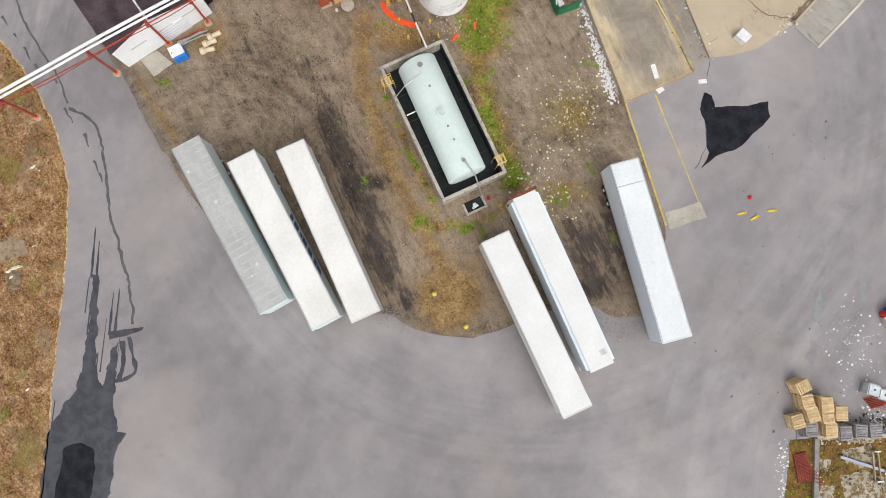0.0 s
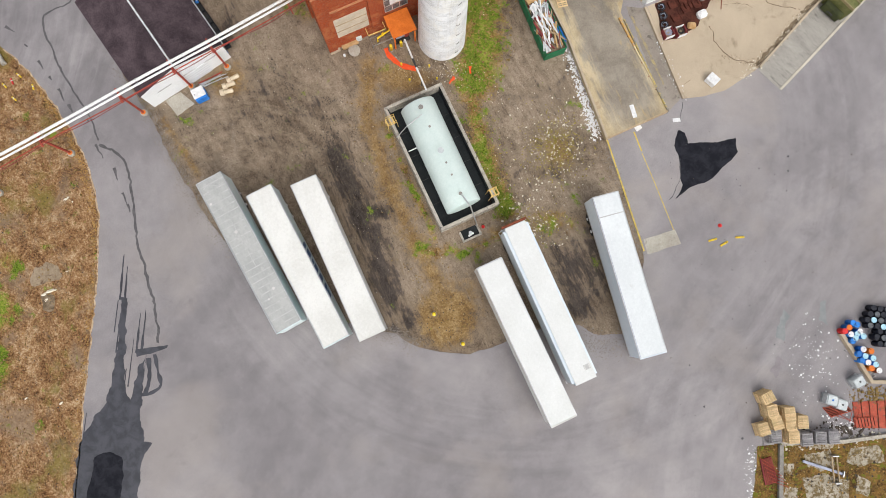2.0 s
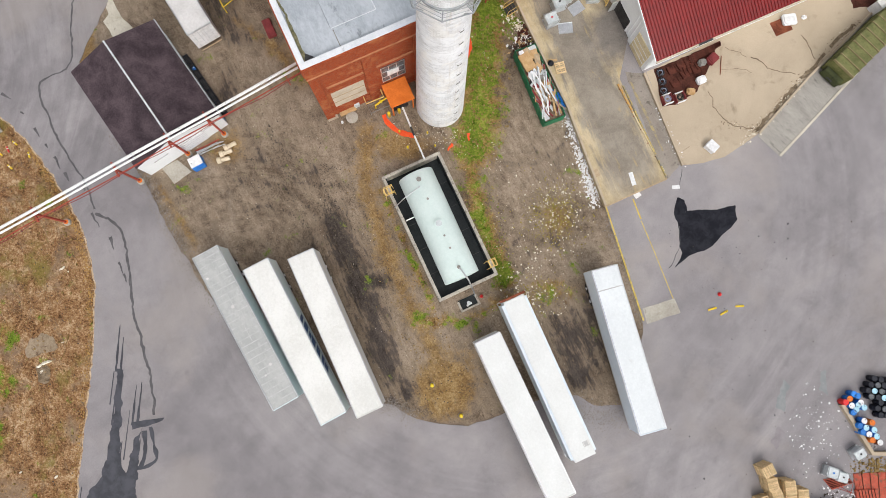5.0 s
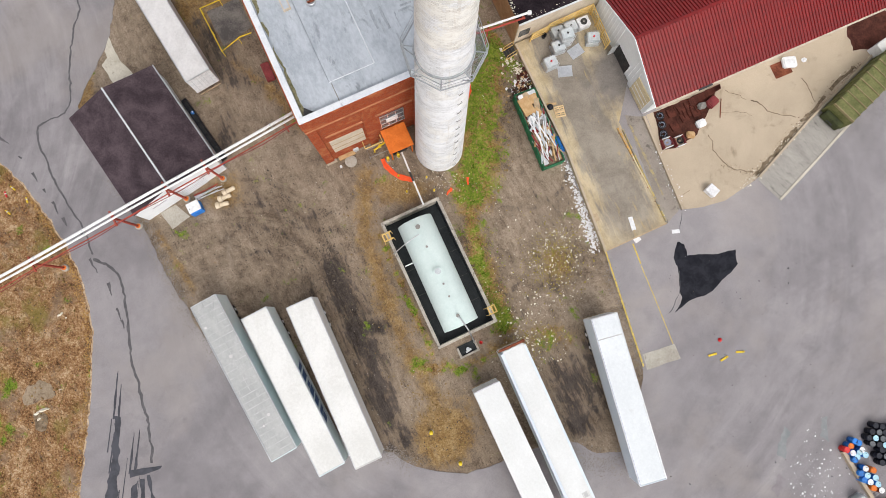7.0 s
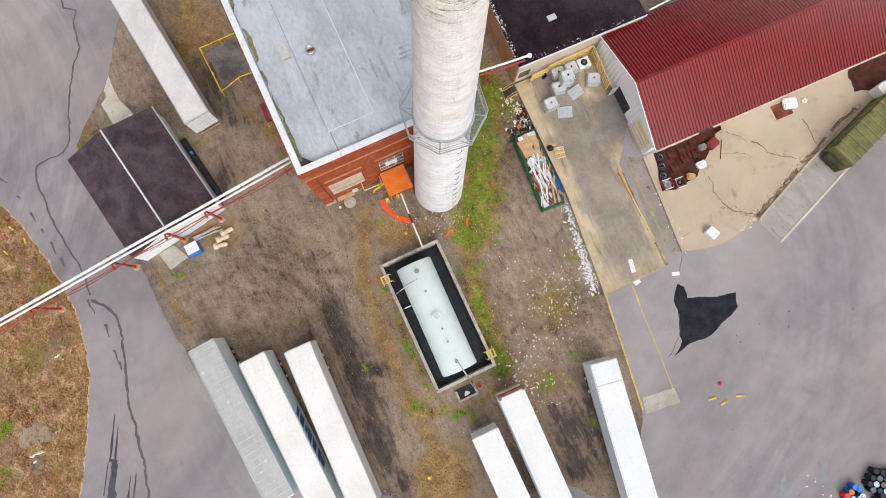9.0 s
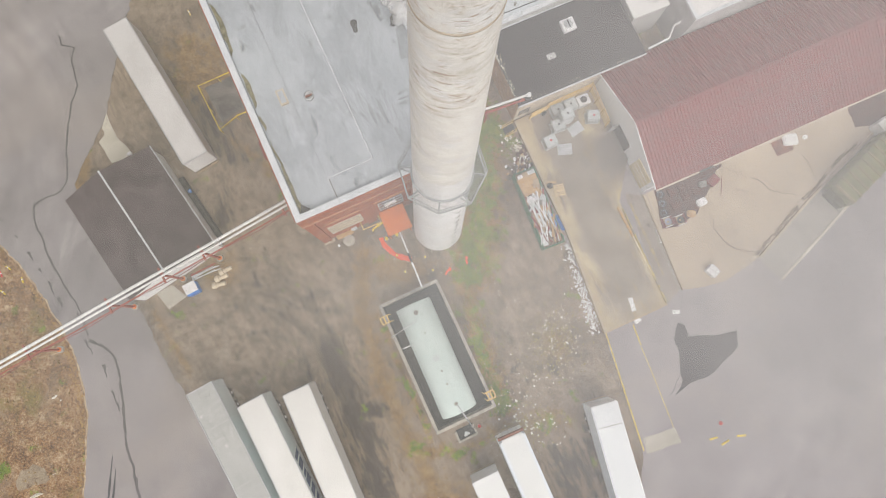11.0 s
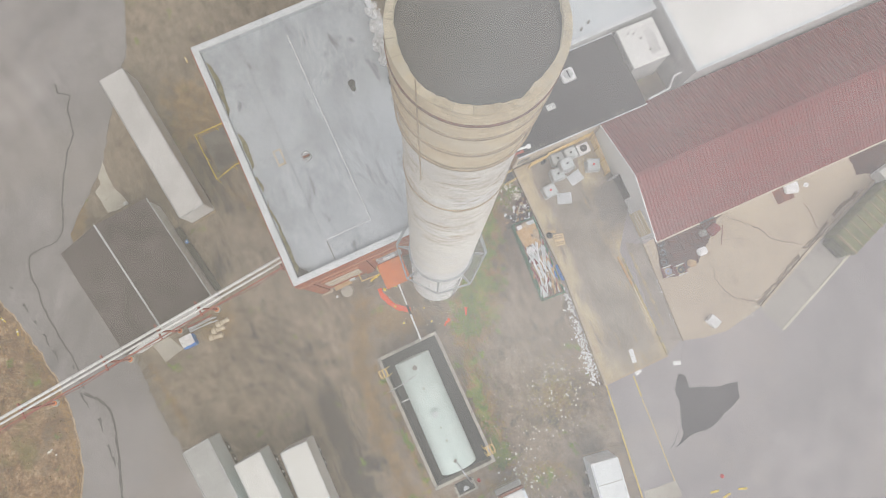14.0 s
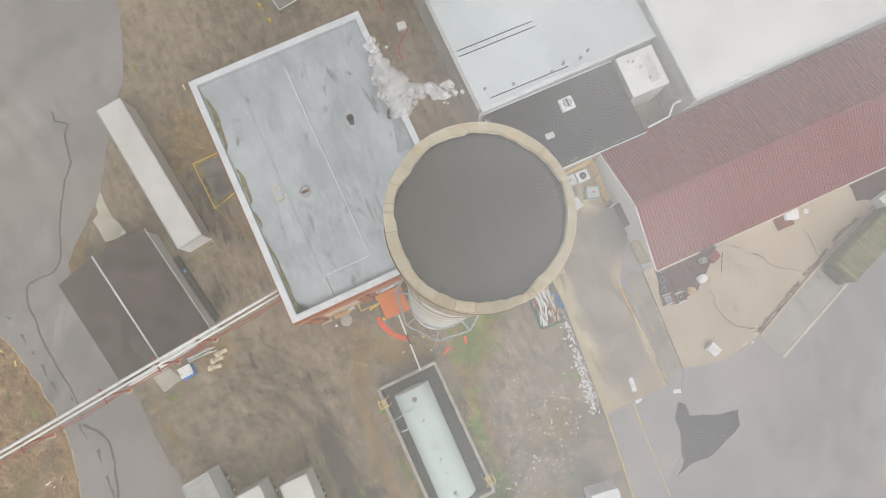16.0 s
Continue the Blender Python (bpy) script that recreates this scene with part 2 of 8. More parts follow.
def tyre_arcs(nt, cx, cy, r0, r1, freq=1.1):
    """Fine concentric sweeps left by turning lorries round a point; 0.5 is neutral."""
    sp = nt.nodes.new("ShaderNodeSeparateXYZ")
    nt.links.new(nt.nodes.new("ShaderNodeTexCoord").outputs["Object"], sp.inputs[0])
    dx, dy = maths(nt, "SUBTRACT", sp.outputs[0], cx), maths(nt, "SUBTRACT", sp.outputs[1], cy)
    r = maths(nt, "SQRT", maths(nt, "ADD", maths(nt, "MULTIPLY", dx, dx), maths(nt, "MULTIPLY", dy, dy)))
    cb = nt.nodes.new("ShaderNodeCombineXYZ")
    nt.links.new(r, cb.inputs[0])
    nt.links.new(maths(nt, "MULTIPLY", maths(nt, "ARCTAN2", dy, dx), 3.0), cb.inputs[1])
    n = noise_tex(nt, freq, 5, 0.62, vec=cb.outputs[0], stretch=(1, 1, 1))
    band = maths(nt, "MULTIPLY", step(nt, r, r0, r0 + 6), maths(nt, "SUBTRACT", 1.0, step(nt, r, r1 - 6, r1)))
    return maths(nt, "ADD", maths(nt, "MULTIPLY", maths(nt, "SUBTRACT", n, 0.5), band), 0.5)


def asphalt_material():
    m, nt, b = nodes_of("worn_grey_asphalt")
    big = noise_tex(nt, 0.06, 6, 0.62)
    mid = noise_tex(nt, 0.5, 5, 0.6)
    fine = noise_tex(nt, 14, 3, 0.75)
    sweep = noise_tex(nt, 0.35, 4, 0.55, stretch=(1.0, 0.3, 1.0, -38))
    tone = maths(nt, "ADD", maths(nt, "MULTIPLY", big, 0.47), maths(nt, "ADD", maths(nt, "MULTIPLY", mid, 0.14), maths(nt, "ADD", maths(nt, "MULTIPLY", fine, 0.25), maths(nt, "MULTIPLY", sweep, 0.14))))
    arcs = maths(nt, "ADD", tyre_arcs(nt, 66, -16, 14, 50, 0.45), maths(nt, "ADD", maths(nt, "ADD", maths(nt, "MULTIPLY", maths(nt, "SUBTRACT", tyre_arcs(nt, -66, 28, 8, 36, 0.8), 0.5), 1.7), 0.5), tyre_arcs(nt, 8, 22, 24, 40, 0.7)))
    tone = maths(nt, "ADD", tone, maths(nt, "MULTIPLY", maths(nt, "SUBTRACT", arcs, 1.5), 0.2))
    col = ramp(nt, tone, [(0.38, (0.185, 0.171, 0.177)), (0.5, (0.265, 0.246, 0.252)), (0.62, (0.37, 0.343, 0.342))])
    grit = noise_tex(nt, 4.0, 6, 0.78)
    col = mix(nt, maths(nt, "MULTIPLY", step(nt, grit, 0.58, 0.68), 0.3), col, (0.15, 0.14, 0.142))
    col = mix(nt, maths(nt, "MULTIPLY", step(nt, grit, 0.42, 0.32), 0.25), col, (0.4, 0.385, 0.38))
    dusty = noise_tex(nt, 0.09, 5, 0.6)
    col = mix(nt, maths(nt, "MULTIPLY", step(nt, dusty, 0.48, 0.66), 0.4), col, (0.345, 0.305, 0.28))
    stains = noise_tex(nt, 0.28, 7, 0.7)
    col = mix(nt, maths(nt, "MULTIPLY", step(nt, stains, 0.57, 0.7), 0.28), col, (0.16, 0.148, 0.155))
    nt.links.new(col, b.inputs["Base Color"])
    b.inputs["Roughness"].default_value, b.inputs["Specular IOR Level"].default_value = 0.88, 0.2
    bump(nt, b, fine, 0.35, 0.012)
    return m


def ground_material():
    """Bare yard dirt; the colour layer 'cover' says where dry verge, green weeds, oily mud and ochre grass grow."""
    m, nt, b = nodes_of("yard_dirt")
    att = nt.nodes.new("ShaderNodeAttribute")
    att.attribute_name = "cover"
    sep = nt.nodes.new("ShaderNodeSeparateColor")
    nt.links.new(att.outputs["Color"], sep.inputs[0])
    n_big, n_mid, n_fine = noise_tex(nt, 0.12, 6, 0.62), noise_tex(nt, 0.9, 7, 0.7), noise_tex(nt, 7.5, 5, 0.85)
    tracks = noise_tex(nt, 1.0, 5, 0.65, stretch=(1.4, 0.3, 1, 34))
    arcs = maths(nt, "ADD", tyre_arcs(nt, -20, 8, -8, 22), tyre_arcs(nt, 14, 34, -8, 24))
    tone = maths(nt, "ADD", maths(nt, "MULTIPLY", n_big, 0.24), maths(nt, "ADD", maths(nt, "MULTIPLY", n_mid, 0.23), maths(nt, "ADD", maths(nt, "MULTIPLY", n_fine, 0.38), maths(nt, "MULTIPLY", tracks, 0.15))))
    tone = maths(nt, "ADD", tone, maths(nt, "MULTIPLY", maths(nt, "SUBTRACT", arcs, 1.0), 0.16))
    dirt = ramp(nt, tone, [(0.41, (0.085, 0.062, 0.043)), (0.495, (0.222, 0.17, 0.122)), (0.575, (0.375, 0.3, 0.225))])
    blot = noise_tex(nt, 0.55, 8, 0.72)
    dirt = mix(nt, maths(nt, "MULTIPLY", step(nt, blot, 0.54, 0.66), 0.32), dirt, (0.095, 0.072, 0.054))
    pale = noise_tex(nt, 0.4, 8, 0.74, stretch=(1.5, 0.6, 1, 22))
    dirt = mix(nt, maths(nt, "MULTIPLY", step(nt, pale, 0.55, 0.68), 0.4), dirt, (0.3, 0.25, 0.2))
    specks = noise_tex(nt, 3.2, 6, 0.75)
    dirt = mix(nt, maths(nt, "MULTIPLY", step(nt, specks, 0.57, 0.64), 0.45), dirt, (0.055, 0.042, 0.031))
    flecks = noise_tex(nt, 5.5, 5, 0.8)
    dirt = mix(nt, maths(nt, "MULTIPLY", step(nt, flecks, 0.62, 0.68), 0.45), dirt, (0.44, 0.38, 0.31))
    ragged = maths(nt, "ADD", maths(nt, "MULTIPLY", maths(nt, "SUBTRACT", n_mid, 0.5), 1.5), maths(nt, "MULTIPLY", maths(nt, "SUBTRACT", n_fine, 0.5), 1.1))

    ruts = noise_tex(nt, 1.0, 6, 0.68, stretch=(2.0, 0.34, 1, 29))
    streaky = maths(nt, "ADD", maths(nt, "MULTIPLY", ragged, 1.3), maths(nt, "MULTIPLY", maths(nt, "SUBTRACT", ruts, 0.5), 2.0))

    def where(chan, lo=0.38, hi=0.62):
        return step(nt, maths(nt, "ADD", chan, ragged), lo, hi)

    vt = maths(nt, "ADD", maths(nt, "MULTIPLY", noise_tex(nt, 0.7, 8, 0.75), 0.45), maths(nt, "MULTIPLY", noise_tex(nt, 5, 5, 0.85), 0.55))
    verge = ramp(nt, vt, [(0.4, (0.05, 0.025, 0.012)), (0.46, (0.18, 0.09, 0.038)), (0.52, (0.3, 0.17, 0.08)), (0.6, (0.54, 0.4, 0.25))])
    moss = noise_tex(nt, 0.16, 6, 0.66)
    verge = mix(nt, maths(nt, "MULTIPLY", step(nt, moss, 0.55, 0.66), 0.7), verge, mix(nt, vt, (0.1, 0.085, 0.015), (0.26, 0.22, 0.06)))
    bare = noise_tex(nt, 0.15, 6, 0.66)
    verge = mix(nt, maths(nt, "MULTIPLY", step(nt, bare, 0.5, 0.62), 0.75), verge, mix(nt, vt, (0.12, 0.078, 0.05), (0.33, 0.24, 0.165)))
    dead = noise_tex(nt, 1.6, 7, 0.75)
    verge = mix(nt, maths(nt, "MULTIPLY", step(nt, dead, 0.57, 0.65), 0.55), verge, (0.09, 0.042, 0.018))
    ochre = ramp(nt, vt, [(0.4, (0.09, 0.05, 0.016)), (0.5, (0.255, 0.15, 0.05)), (0.6, (0.42, 0.3, 0.14))])
    green = ramp(nt, vt, [(0.4, (0.045, 0.06, 0.008)), (0.48, (0.115, 0.185, 0.018)), (0.55, (0.22, 0.26, 0.035)), (0.63, (0.36, 0.31, 0.11))])
    mud = ramp(nt, tone, [(0.42, (0.02, 0.016, 0.014)), (0.57, (0.11, 0.09, 0.078))])
    col = mix(nt, where(sep.outputs[0]), dirt, verge)
    col = mix(nt, maths(nt, "MULTIPLY", where(att.outputs["Alpha"], 0.3, 0.75), 0.85), col, ochre)
    wet = step(nt, maths(nt, "ADD", sep.outputs[2], streaky), 0.32, 0.8)
    col = mix(nt, maths(nt, "MULTIPLY", step(nt, maths(nt, "ADD", sep.outputs[2], streaky), 0.05, 0.5), 0.4), col, mix(nt, ruts, (0.1, 0.07, 0.045), (0.27, 0.21, 0.15)))
    col = mix(nt, wet, col, mud)
    tuft = noise_tex(nt, 0.45, 5, 0.65)
    lush = step(nt, maths(nt, "ADD", maths(nt, "ADD", sep.outputs[1], ragged), maths(nt, "MULTIPLY", maths(nt, "SUBTRACT", tuft, 0.5), 2.8)), 0.38, 0.7)
    col = mix(nt, where(sep.outputs[1], 0.2, 0.6), col, ochre)
    col = mix(nt, lush, col, green)
    nt.links.new(col, b.inputs["Base Color"])
    b.inputs["Roughness"].default_value, b.inputs["Specular IOR Level"].default_value = 0.95, 0.1
    bump(nt, b, maths(nt, "ADD", n_fine, n_mid), 0.6, 0.05)
    return m


def brick_material():
    m, nt, b = nodes_of("red_brick")
    tc = nt.nodes.new("ShaderNodeTexCoord").outputs["Object"]
    sp = nt.nodes.new("ShaderNodeSeparateXYZ")
    nt.links.new(tc, sp.inputs[0])
    cb = nt.nodes.new("ShaderNodeCombineXYZ")
    nt.links.new(maths(nt, "ADD", sp.outputs[0], sp.outputs[1]), cb.inputs[0])
    nt.links.new(sp.outputs[2], cb.inputs[1])
    br = nt.nodes.new("ShaderNodeTexBrick")
    nt.links.new(cb.outputs[0], br.inputs["Vector"])
    br.inputs["Scale"].default_value = 4.4
    br.inputs["Mortar Size"].default_value = 0.012
    br.inputs["Color1"].default_value, br.inputs["Color2"].default_value = (0.39, 0.08, 0.026, 1), (0.26, 0.046, 0.018, 1)
    br.inputs["Mortar"].default_value = (0.3, 0.16, 0.1, 1)
    big = noise_tex(nt, 0.6, 6, 0.65)
    col = mix(nt, maths(nt, "MULTIPLY", step(nt, big, 0.5, 0.64), 0.6), br.outputs["Color"], (0.46, 0.17, 0.07))
    nt.links.new(col, b.inputs["Base Color"])
    b.inputs["Roughness"].default_value, b.inputs["Specular IOR Level"].default_value = 0.9, 0.15
    bump(nt, b, br.outputs["Fac"], -0.4, 0.01)
    return m


def chimney_material(name, pale, dark, patch, flake, bare=(0.3, 0.21, 0.15)):
    """Limewashed masonry: thin courses show through, and the wash flakes off in level dashes."""
    m, nt, b = nodes_of(name)
    sp = nt.nodes.new("ShaderNodeSeparateXYZ")
    nt.links.new(nt.nodes.new("ShaderNodeTexCoord").outputs["Object"], sp.inputs[0])
    cb = nt.nodes.new("ShaderNodeCombineXYZ")
    nt.links.new(maths(nt, "MULTIPLY", maths(nt, "ARCTAN2", sp.outputs[1], sp.outputs[0]), 1.9), cb.inputs[0])
    nt.links.new(sp.outputs[2], cb.inputs[1])
    br = nt.nodes.new("ShaderNodeTexBrick")
    nt.links.new(cb.outputs[0], br.inputs["Vector"])
    for key, value in (("Scale", 1.0), ("Mortar Size", 0.014), ("Mortar Smooth", 0.4), ("Brick Width", 0.42), ("Row Height", 0.16)):
        br.inputs[key].default_value = value
    br.inputs["Color1"].default_value, br.inputs["Color2"].default_value, br.inputs["Mortar"].default_value = (1, 1, 1, 1), (0.8, 0.8, 0.8, 1), (0.62, 0.6, 0.58, 1)
    rings = noise_tex(nt, 1.0, 5, 0.65, stretch=(0.35, 0.35, 3.2))
    blot = noise_tex(nt, 0.5, 7, 0.72)
    fine = noise_tex(nt, 7, 4, 0.75)
    tone = maths(nt, "ADD", maths(nt, "MULTIPLY", rings, 0.5), maths(nt, "MULTIPLY", fine, 0.5))
    col = ramp(nt, tone, [(0.4, dark), (0.5, pale)])
    col = mix(nt, maths(nt, "MULTIPLY", step(nt, blot, 0.49, 0.6), 0.8), col, patch)
    col = mix(nt, maths(nt, "MULTIPLY", step(nt, noise_tex(nt, 0.7, 5, 0.65), 0.36, 0.6), 0.85), col, mix(nt, 1.0, col, br.outputs["Color"], "MULTIPLY"))
    dash = noise_tex(nt, 1.0, 6, 0.7, stretch=(1.3, 1.3, 6.5))
    worn = maths(nt, "ADD", dash, maths(nt, "MULTIPLY", maths(nt, "SUBTRACT", noise_tex(nt, 0.33, 4, 0.6), 0.5), 0.35))
    col = mix(nt, maths(nt, "MULTIPLY", step(nt, worn, 0.575, 0.64), flake), col, mix(nt, fine, bare, tuple(1.6 * c for c in bare)))
    drip = noise_tex(nt, 1.0, 5, 0.65, stretch=(2.6, 2.6, 0.16))
    col = mix(nt, maths(nt, "MULTIPLY", step(nt, drip, 0.56, 0.7), 0.3), col, (0.52, 0.44, 0.34))
    nt.links.new(col, b.inputs["Base Color"])
    b.inputs["Roughness"].default_value, b.inputs["Specular IOR Level"].default_value = 0.92, 0.15
    bump(nt, b, maths(nt, "ADD", tone, maths(nt, "MULTIPLY", br.outputs["Fac"], -0.5)), 0.4, 0.03)
    return m


def wet_material():
    m, nt, b = nodes_of("wet_asphalt")
    n = noise_tex(nt, 1.1, 5, 0.65)
    nt.links.new(ramp(nt, n, [(0.4, (0.008, 0.0085, 0.013)), (0.6, (0.02, 0.0205, 0.027))]), b.inputs["Base Color"])
    b.inputs["Roughness"].default_value, b.inputs["Specular IOR Level"].default_value = 0.45, 0.13
    bump(nt, b, noise_tex(nt, 12, 3), 0.2, 0.008)
    return m


def damp_material():
    m, nt, b = nodes_of("damp_asphalt")
    n = noise_tex(nt, 0.9, 6, 0.65)
    nt.links.new(ramp(nt, n, [(0.4, (0.03, 0.031, 0.04)), (0.6, (0.057, 0.058, 0.07))]), b.inputs["Base Color"])
    b.inputs["Roughness"].default_value = 0.5
    return m


def vapour_material(name, tone, density, scale, seed, lo=0.3, hi=0.75, west_tint=(0.66, 0.62, 0.54), least=0.5):
    """Thin drifting steam: a soft scattering film, denser in billows, clear at its rim (layer 'thick')."""
    m = bpy.data.materials.new(name)
    m.use_nodes = True
    nt = m.node_tree
    nt.nodes.clear()
    out = nt.nodes.new("ShaderNodeOutputMaterial")
    clear, film = nt.nodes.new("ShaderNodeBsdfTransparent"), nt.nodes.new("ShaderNodeBsdfDiffuse")
    sp = nt.nodes.new("ShaderNodeSeparateXYZ")
    nt.links.new(nt.nodes.new("ShaderNodeTexCoord").outputs["Object"], sp.inputs[0])
    drift = maths(nt, "ADD", sp.outputs[0], maths(nt, "MULTIPLY", maths(nt, "SUBTRACT", noise_tex(nt, scale, 2, 0.4), 0.5), 5.0))
    # film colour is multiplied by the tint towards low x
    nt.links.new(ramp(nt, step(nt, drift, -2.9, 1.4), [(0.1, tuple(c * f for c, f in zip(tone, west_tint))), (0.6, tone), (0.95, tuple(c * f for c, f in zip(tone, (1.0, 0.965, 0.97))))]), film.inputs["Color"])
    n = noise_tex(nt, scale, 5, 0.55, stretch=(1, 1, 1.0))
    att = nt.nodes.new("ShaderNodeAttribute")
    att.attribute_name = "thick"
    a = maths(nt, "MULTIPLY", maths(nt, "ADD", maths(nt, "MULTIPLY", step(nt, n, lo, hi), 1 - least), least), att.outputs["Fac"])
    a = maths(nt, "MULTIPLY", a, maths(nt, "ADD", maths(nt, "MULTIPLY", step(nt, drift, -1.5, 2.0), 0.2), 0.92))
    mx = nt.nodes.new("ShaderNodeMixShader")
    nt.links.new(maths(nt, "MULTIPLY", a, density, True), mx.inputs[0])
    nt.links.new(clear.outputs[0], mx.inputs[1])
    nt.links.new(film.outputs[0], mx.inputs[2])
    nt.links.new(mx.outputs[0], out.inputs[0])
    return m


def ramp_material():
    """Cream concrete; tyres have worn and dirtied a lane along its length."""
    m, nt, b = nodes_of("ramp_concrete")
    mp = nt.nodes.new("ShaderNodeMapping")
    mp.vector_type = "TEXTURE"
    mp.inputs["Location"].default_value, mp.inputs["Rotation"].default_value = (18.9, 25.5, 0), (0, 0, radians(26.5))
    nt.links.new(nt.nodes.new("ShaderNodeTexCoord").outputs["Object"], mp.inputs[0])
    sp = nt.nodes.new("ShaderNodeSeparateXYZ")
    nt.links.new(mp.outputs[0], sp.inputs[0])
    n1, n2, n3 = noise_tex(nt, 0.35, 6, 0.65), noise_tex(nt, 7, 4, 0.7), noise_tex(nt, 0.9, 6, 0.7, vec=mp.outputs[0], stretch=(1.3, 0.25, 1))
    tone = maths(nt, "ADD", maths(nt, "MULTIPLY", n1, 0.7), maths(nt, "MULTIPLY", n2, 0.3))
    cream = ramp(nt, tone, [(0.42, (0.42, 0.335, 0.205)), (0.58, (0.56, 0.46, 0.3))])
    worn = ramp(nt, tone, [(0.4, (0.215, 0.185, 0.15)), (0.6, (0.33, 0.29, 0.235))])
    lane = maths(nt, "ADD", maths(nt, "ABSOLUTE", maths(nt, "SUBTRACT", sp.outputs[0], 0.5)), maths(nt, "MULTIPLY", maths(nt, "SUBTRACT", n3, 0.5), 6.0))
    edge = step(nt, lane, 1.7, 3.2)
    near = step(nt, maths(nt, "ADD", sp.outputs[1], maths(nt, "MULTIPLY", maths(nt, "SUBTRACT", n3, 0.5), 6.0)), -5.5, 0.0)
    col = mix(nt, maths(nt, "MULTIPLY", maths(nt, "SUBTRACT", 1.0, edge), near), cream, worn)
    streak = step(nt, n3, 0.55, 0.66)
    col = mix(nt, maths(nt, "MULTIPLY", streak, 0.35), col, (0.17, 0.155, 0.135))
    ochre = step(nt, noise_tex(nt, 0.8, 6, 0.7, vec=mp.outputs[0], stretch=(1.2, 0.3, 1)), 0.58, 0.68)
    col = mix(nt, maths(nt, "MULTIPLY", ochre, 0.5), col, (0.5, 0.36, 0.16))
    geo = nt.nodes.new("ShaderNodeTexCoord").outputs["Object"]
    sw = nt.nodes.new("ShaderNodeSeparateXYZ")
    nt.links.new(geo, sw.inputs[0])
    px, py = maths(nt, "SUBTRACT", sw.outputs[0], 17.3), maths(nt, "MULTIPLY", maths(nt, "SUBTRACT", sw.outputs[1], 40.3), 0.75)
    far = maths(nt, "SQRT", maths(nt, "ADD", maths(nt, "MULTIPLY", px, px), maths(nt, "MULTIPLY", py, py)))
    turn = step(nt, maths(nt, "ADD", far, maths(nt, "MULTIPLY", maths(nt, "SUBTRACT", noise_tex(nt, 0.7, 6, 0.65), 0.5), 3.0)), 1.4, 4.2)
    col = mix(nt, turn, ramp(nt, tone, [(0.4, (0.13, 0.118, 0.108)), (0.6, (0.225, 0.2, 0.175))]), col)
    nt.links.new(col, b.inputs["Base Color"])
    b.inputs["Roughness"].default_value, b.inputs["Specular IOR Level"].default_value = 0.9, 0.15
    bump(nt, b, n2, 0.3, 0.01)
    return m


M["ramp"] = ramp_material()
M["asphalt"], M["ground"], M["brick"] = asphalt_material(), ground_material(), brick_material()
M["wet"], M["damp"] = wet_material(), damp_material()
M["chimney"] = chimney_material("whitewashed_chimney", (0.88, 0.89, 0.9), (0.68, 0.69, 0.7), (0.86, 0.85, 0.82), 0.22, (0.42, 0.4, 0.37))
M["chimney_old"] = chimney_material("bare_chimney_concrete", (0.88, 0.865, 0.81), (0.75, 0.72, 0.66), (0.82, 0.83, 0.84), 0.34, (0.4, 0.34, 0.27))
M["chimney_worn"] = chimney_material("flaking_chimney_concrete", (0.86, 0.84, 0.78), (0.62, 0.58, 0.5), (0.84, 0.85, 0.85), 0.95)
M["chimney_top"] = chimney_material("tan_chimney_cap", (0.88, 0.74, 0.5), (0.76, 0.6, 0.37), (0.87, 0.78, 0.6), 0.25)


# ---------- building helpers ----------
def part(name, bm, material, parent=None, label="", smooth=False):
    """Links a bmesh as one mesh object under a thing or a part."""
    me = bpy.data.meshes.new(name)
    bmesh.ops.recalc_face_normals(bm, faces=bm.faces)
    if smooth:
        for f in bm.faces:
            f.smooth = True
    bm.to_mesh(me)
    bm.free()
    me.materials.append(M[material])
    ob = new(name, me)
    if parent:
        ob.parent = parent
    if label:
        ob["label"] = label
    return ob


def shared(name, me, parent, m):
    ob = new(name, me)
    ob.parent, ob.matrix_basis = parent, m
    return ob


def thing(name, m, label, category, group="", kind=""):
    e = new(name)
    e.matrix_basis = m
    e.empty_display_size = 0.3
    return tagged(e, label, category, group, kind)


def box(x0, x1, y0, y1, z0, z1, bevel=0.0, bm=None, m=None):
    bm = bm or bmesh.new()
    t = Matrix.LocRotScale(((x0 + x1) / 2, (y0 + y1) / 2, (z0 + z1) / 2), None, (abs(x1 - x0), abs(y1 - y0), abs(z1 - z0)))
    r = bmesh.ops.create_cube(bm, size=1, matrix=(m @ t) if m else t)
    if bevel:
        bmesh.ops.bevel(bm, geom=list({e for v in r["verts"] for e in v.link_edges}), offset=bevel, segments=2, affect="EDGES")
    return bm


def tube(points, r, sides=8, bm=None, closed=False):
    """A round bar through the points."""
    bm = bm or bmesh.new()
    pts = [Vector(p) for p in points]
    rings = []
    n = len(pts)
    for i, p in enumerate(pts):
        a, b = pts[i - 1] if (i or closed) else p, pts[(i + 1) % n] if (i < n - 1 or closed) else p
        d = (b - a).normalized()
        side = d.cross(Vector((0, 0, 1)))
        side = side.normalized() if side.length > 1e-3 else Vector((1, 0, 0))
        up = side.cross(d).normalized()
        rings.append([bm.verts.new(p + r * (math.cos(2 * math.pi * k / sides) * side + math.sin(2 * math.pi * k / sides) * up)) for k in range(sides)])
    for i in range(n if closed else n - 1):
        ra, rb = rings[i], rings[(i + 1) % n]
        for k in range(sides):
            bm.faces.new((ra[k], ra[(k + 1) % sides], rb[(k + 1) % sides], rb[k]))
    if not closed:
        bm.faces.new(rings[0][::-1])
        bm.faces.new(rings[-1])
    return bm


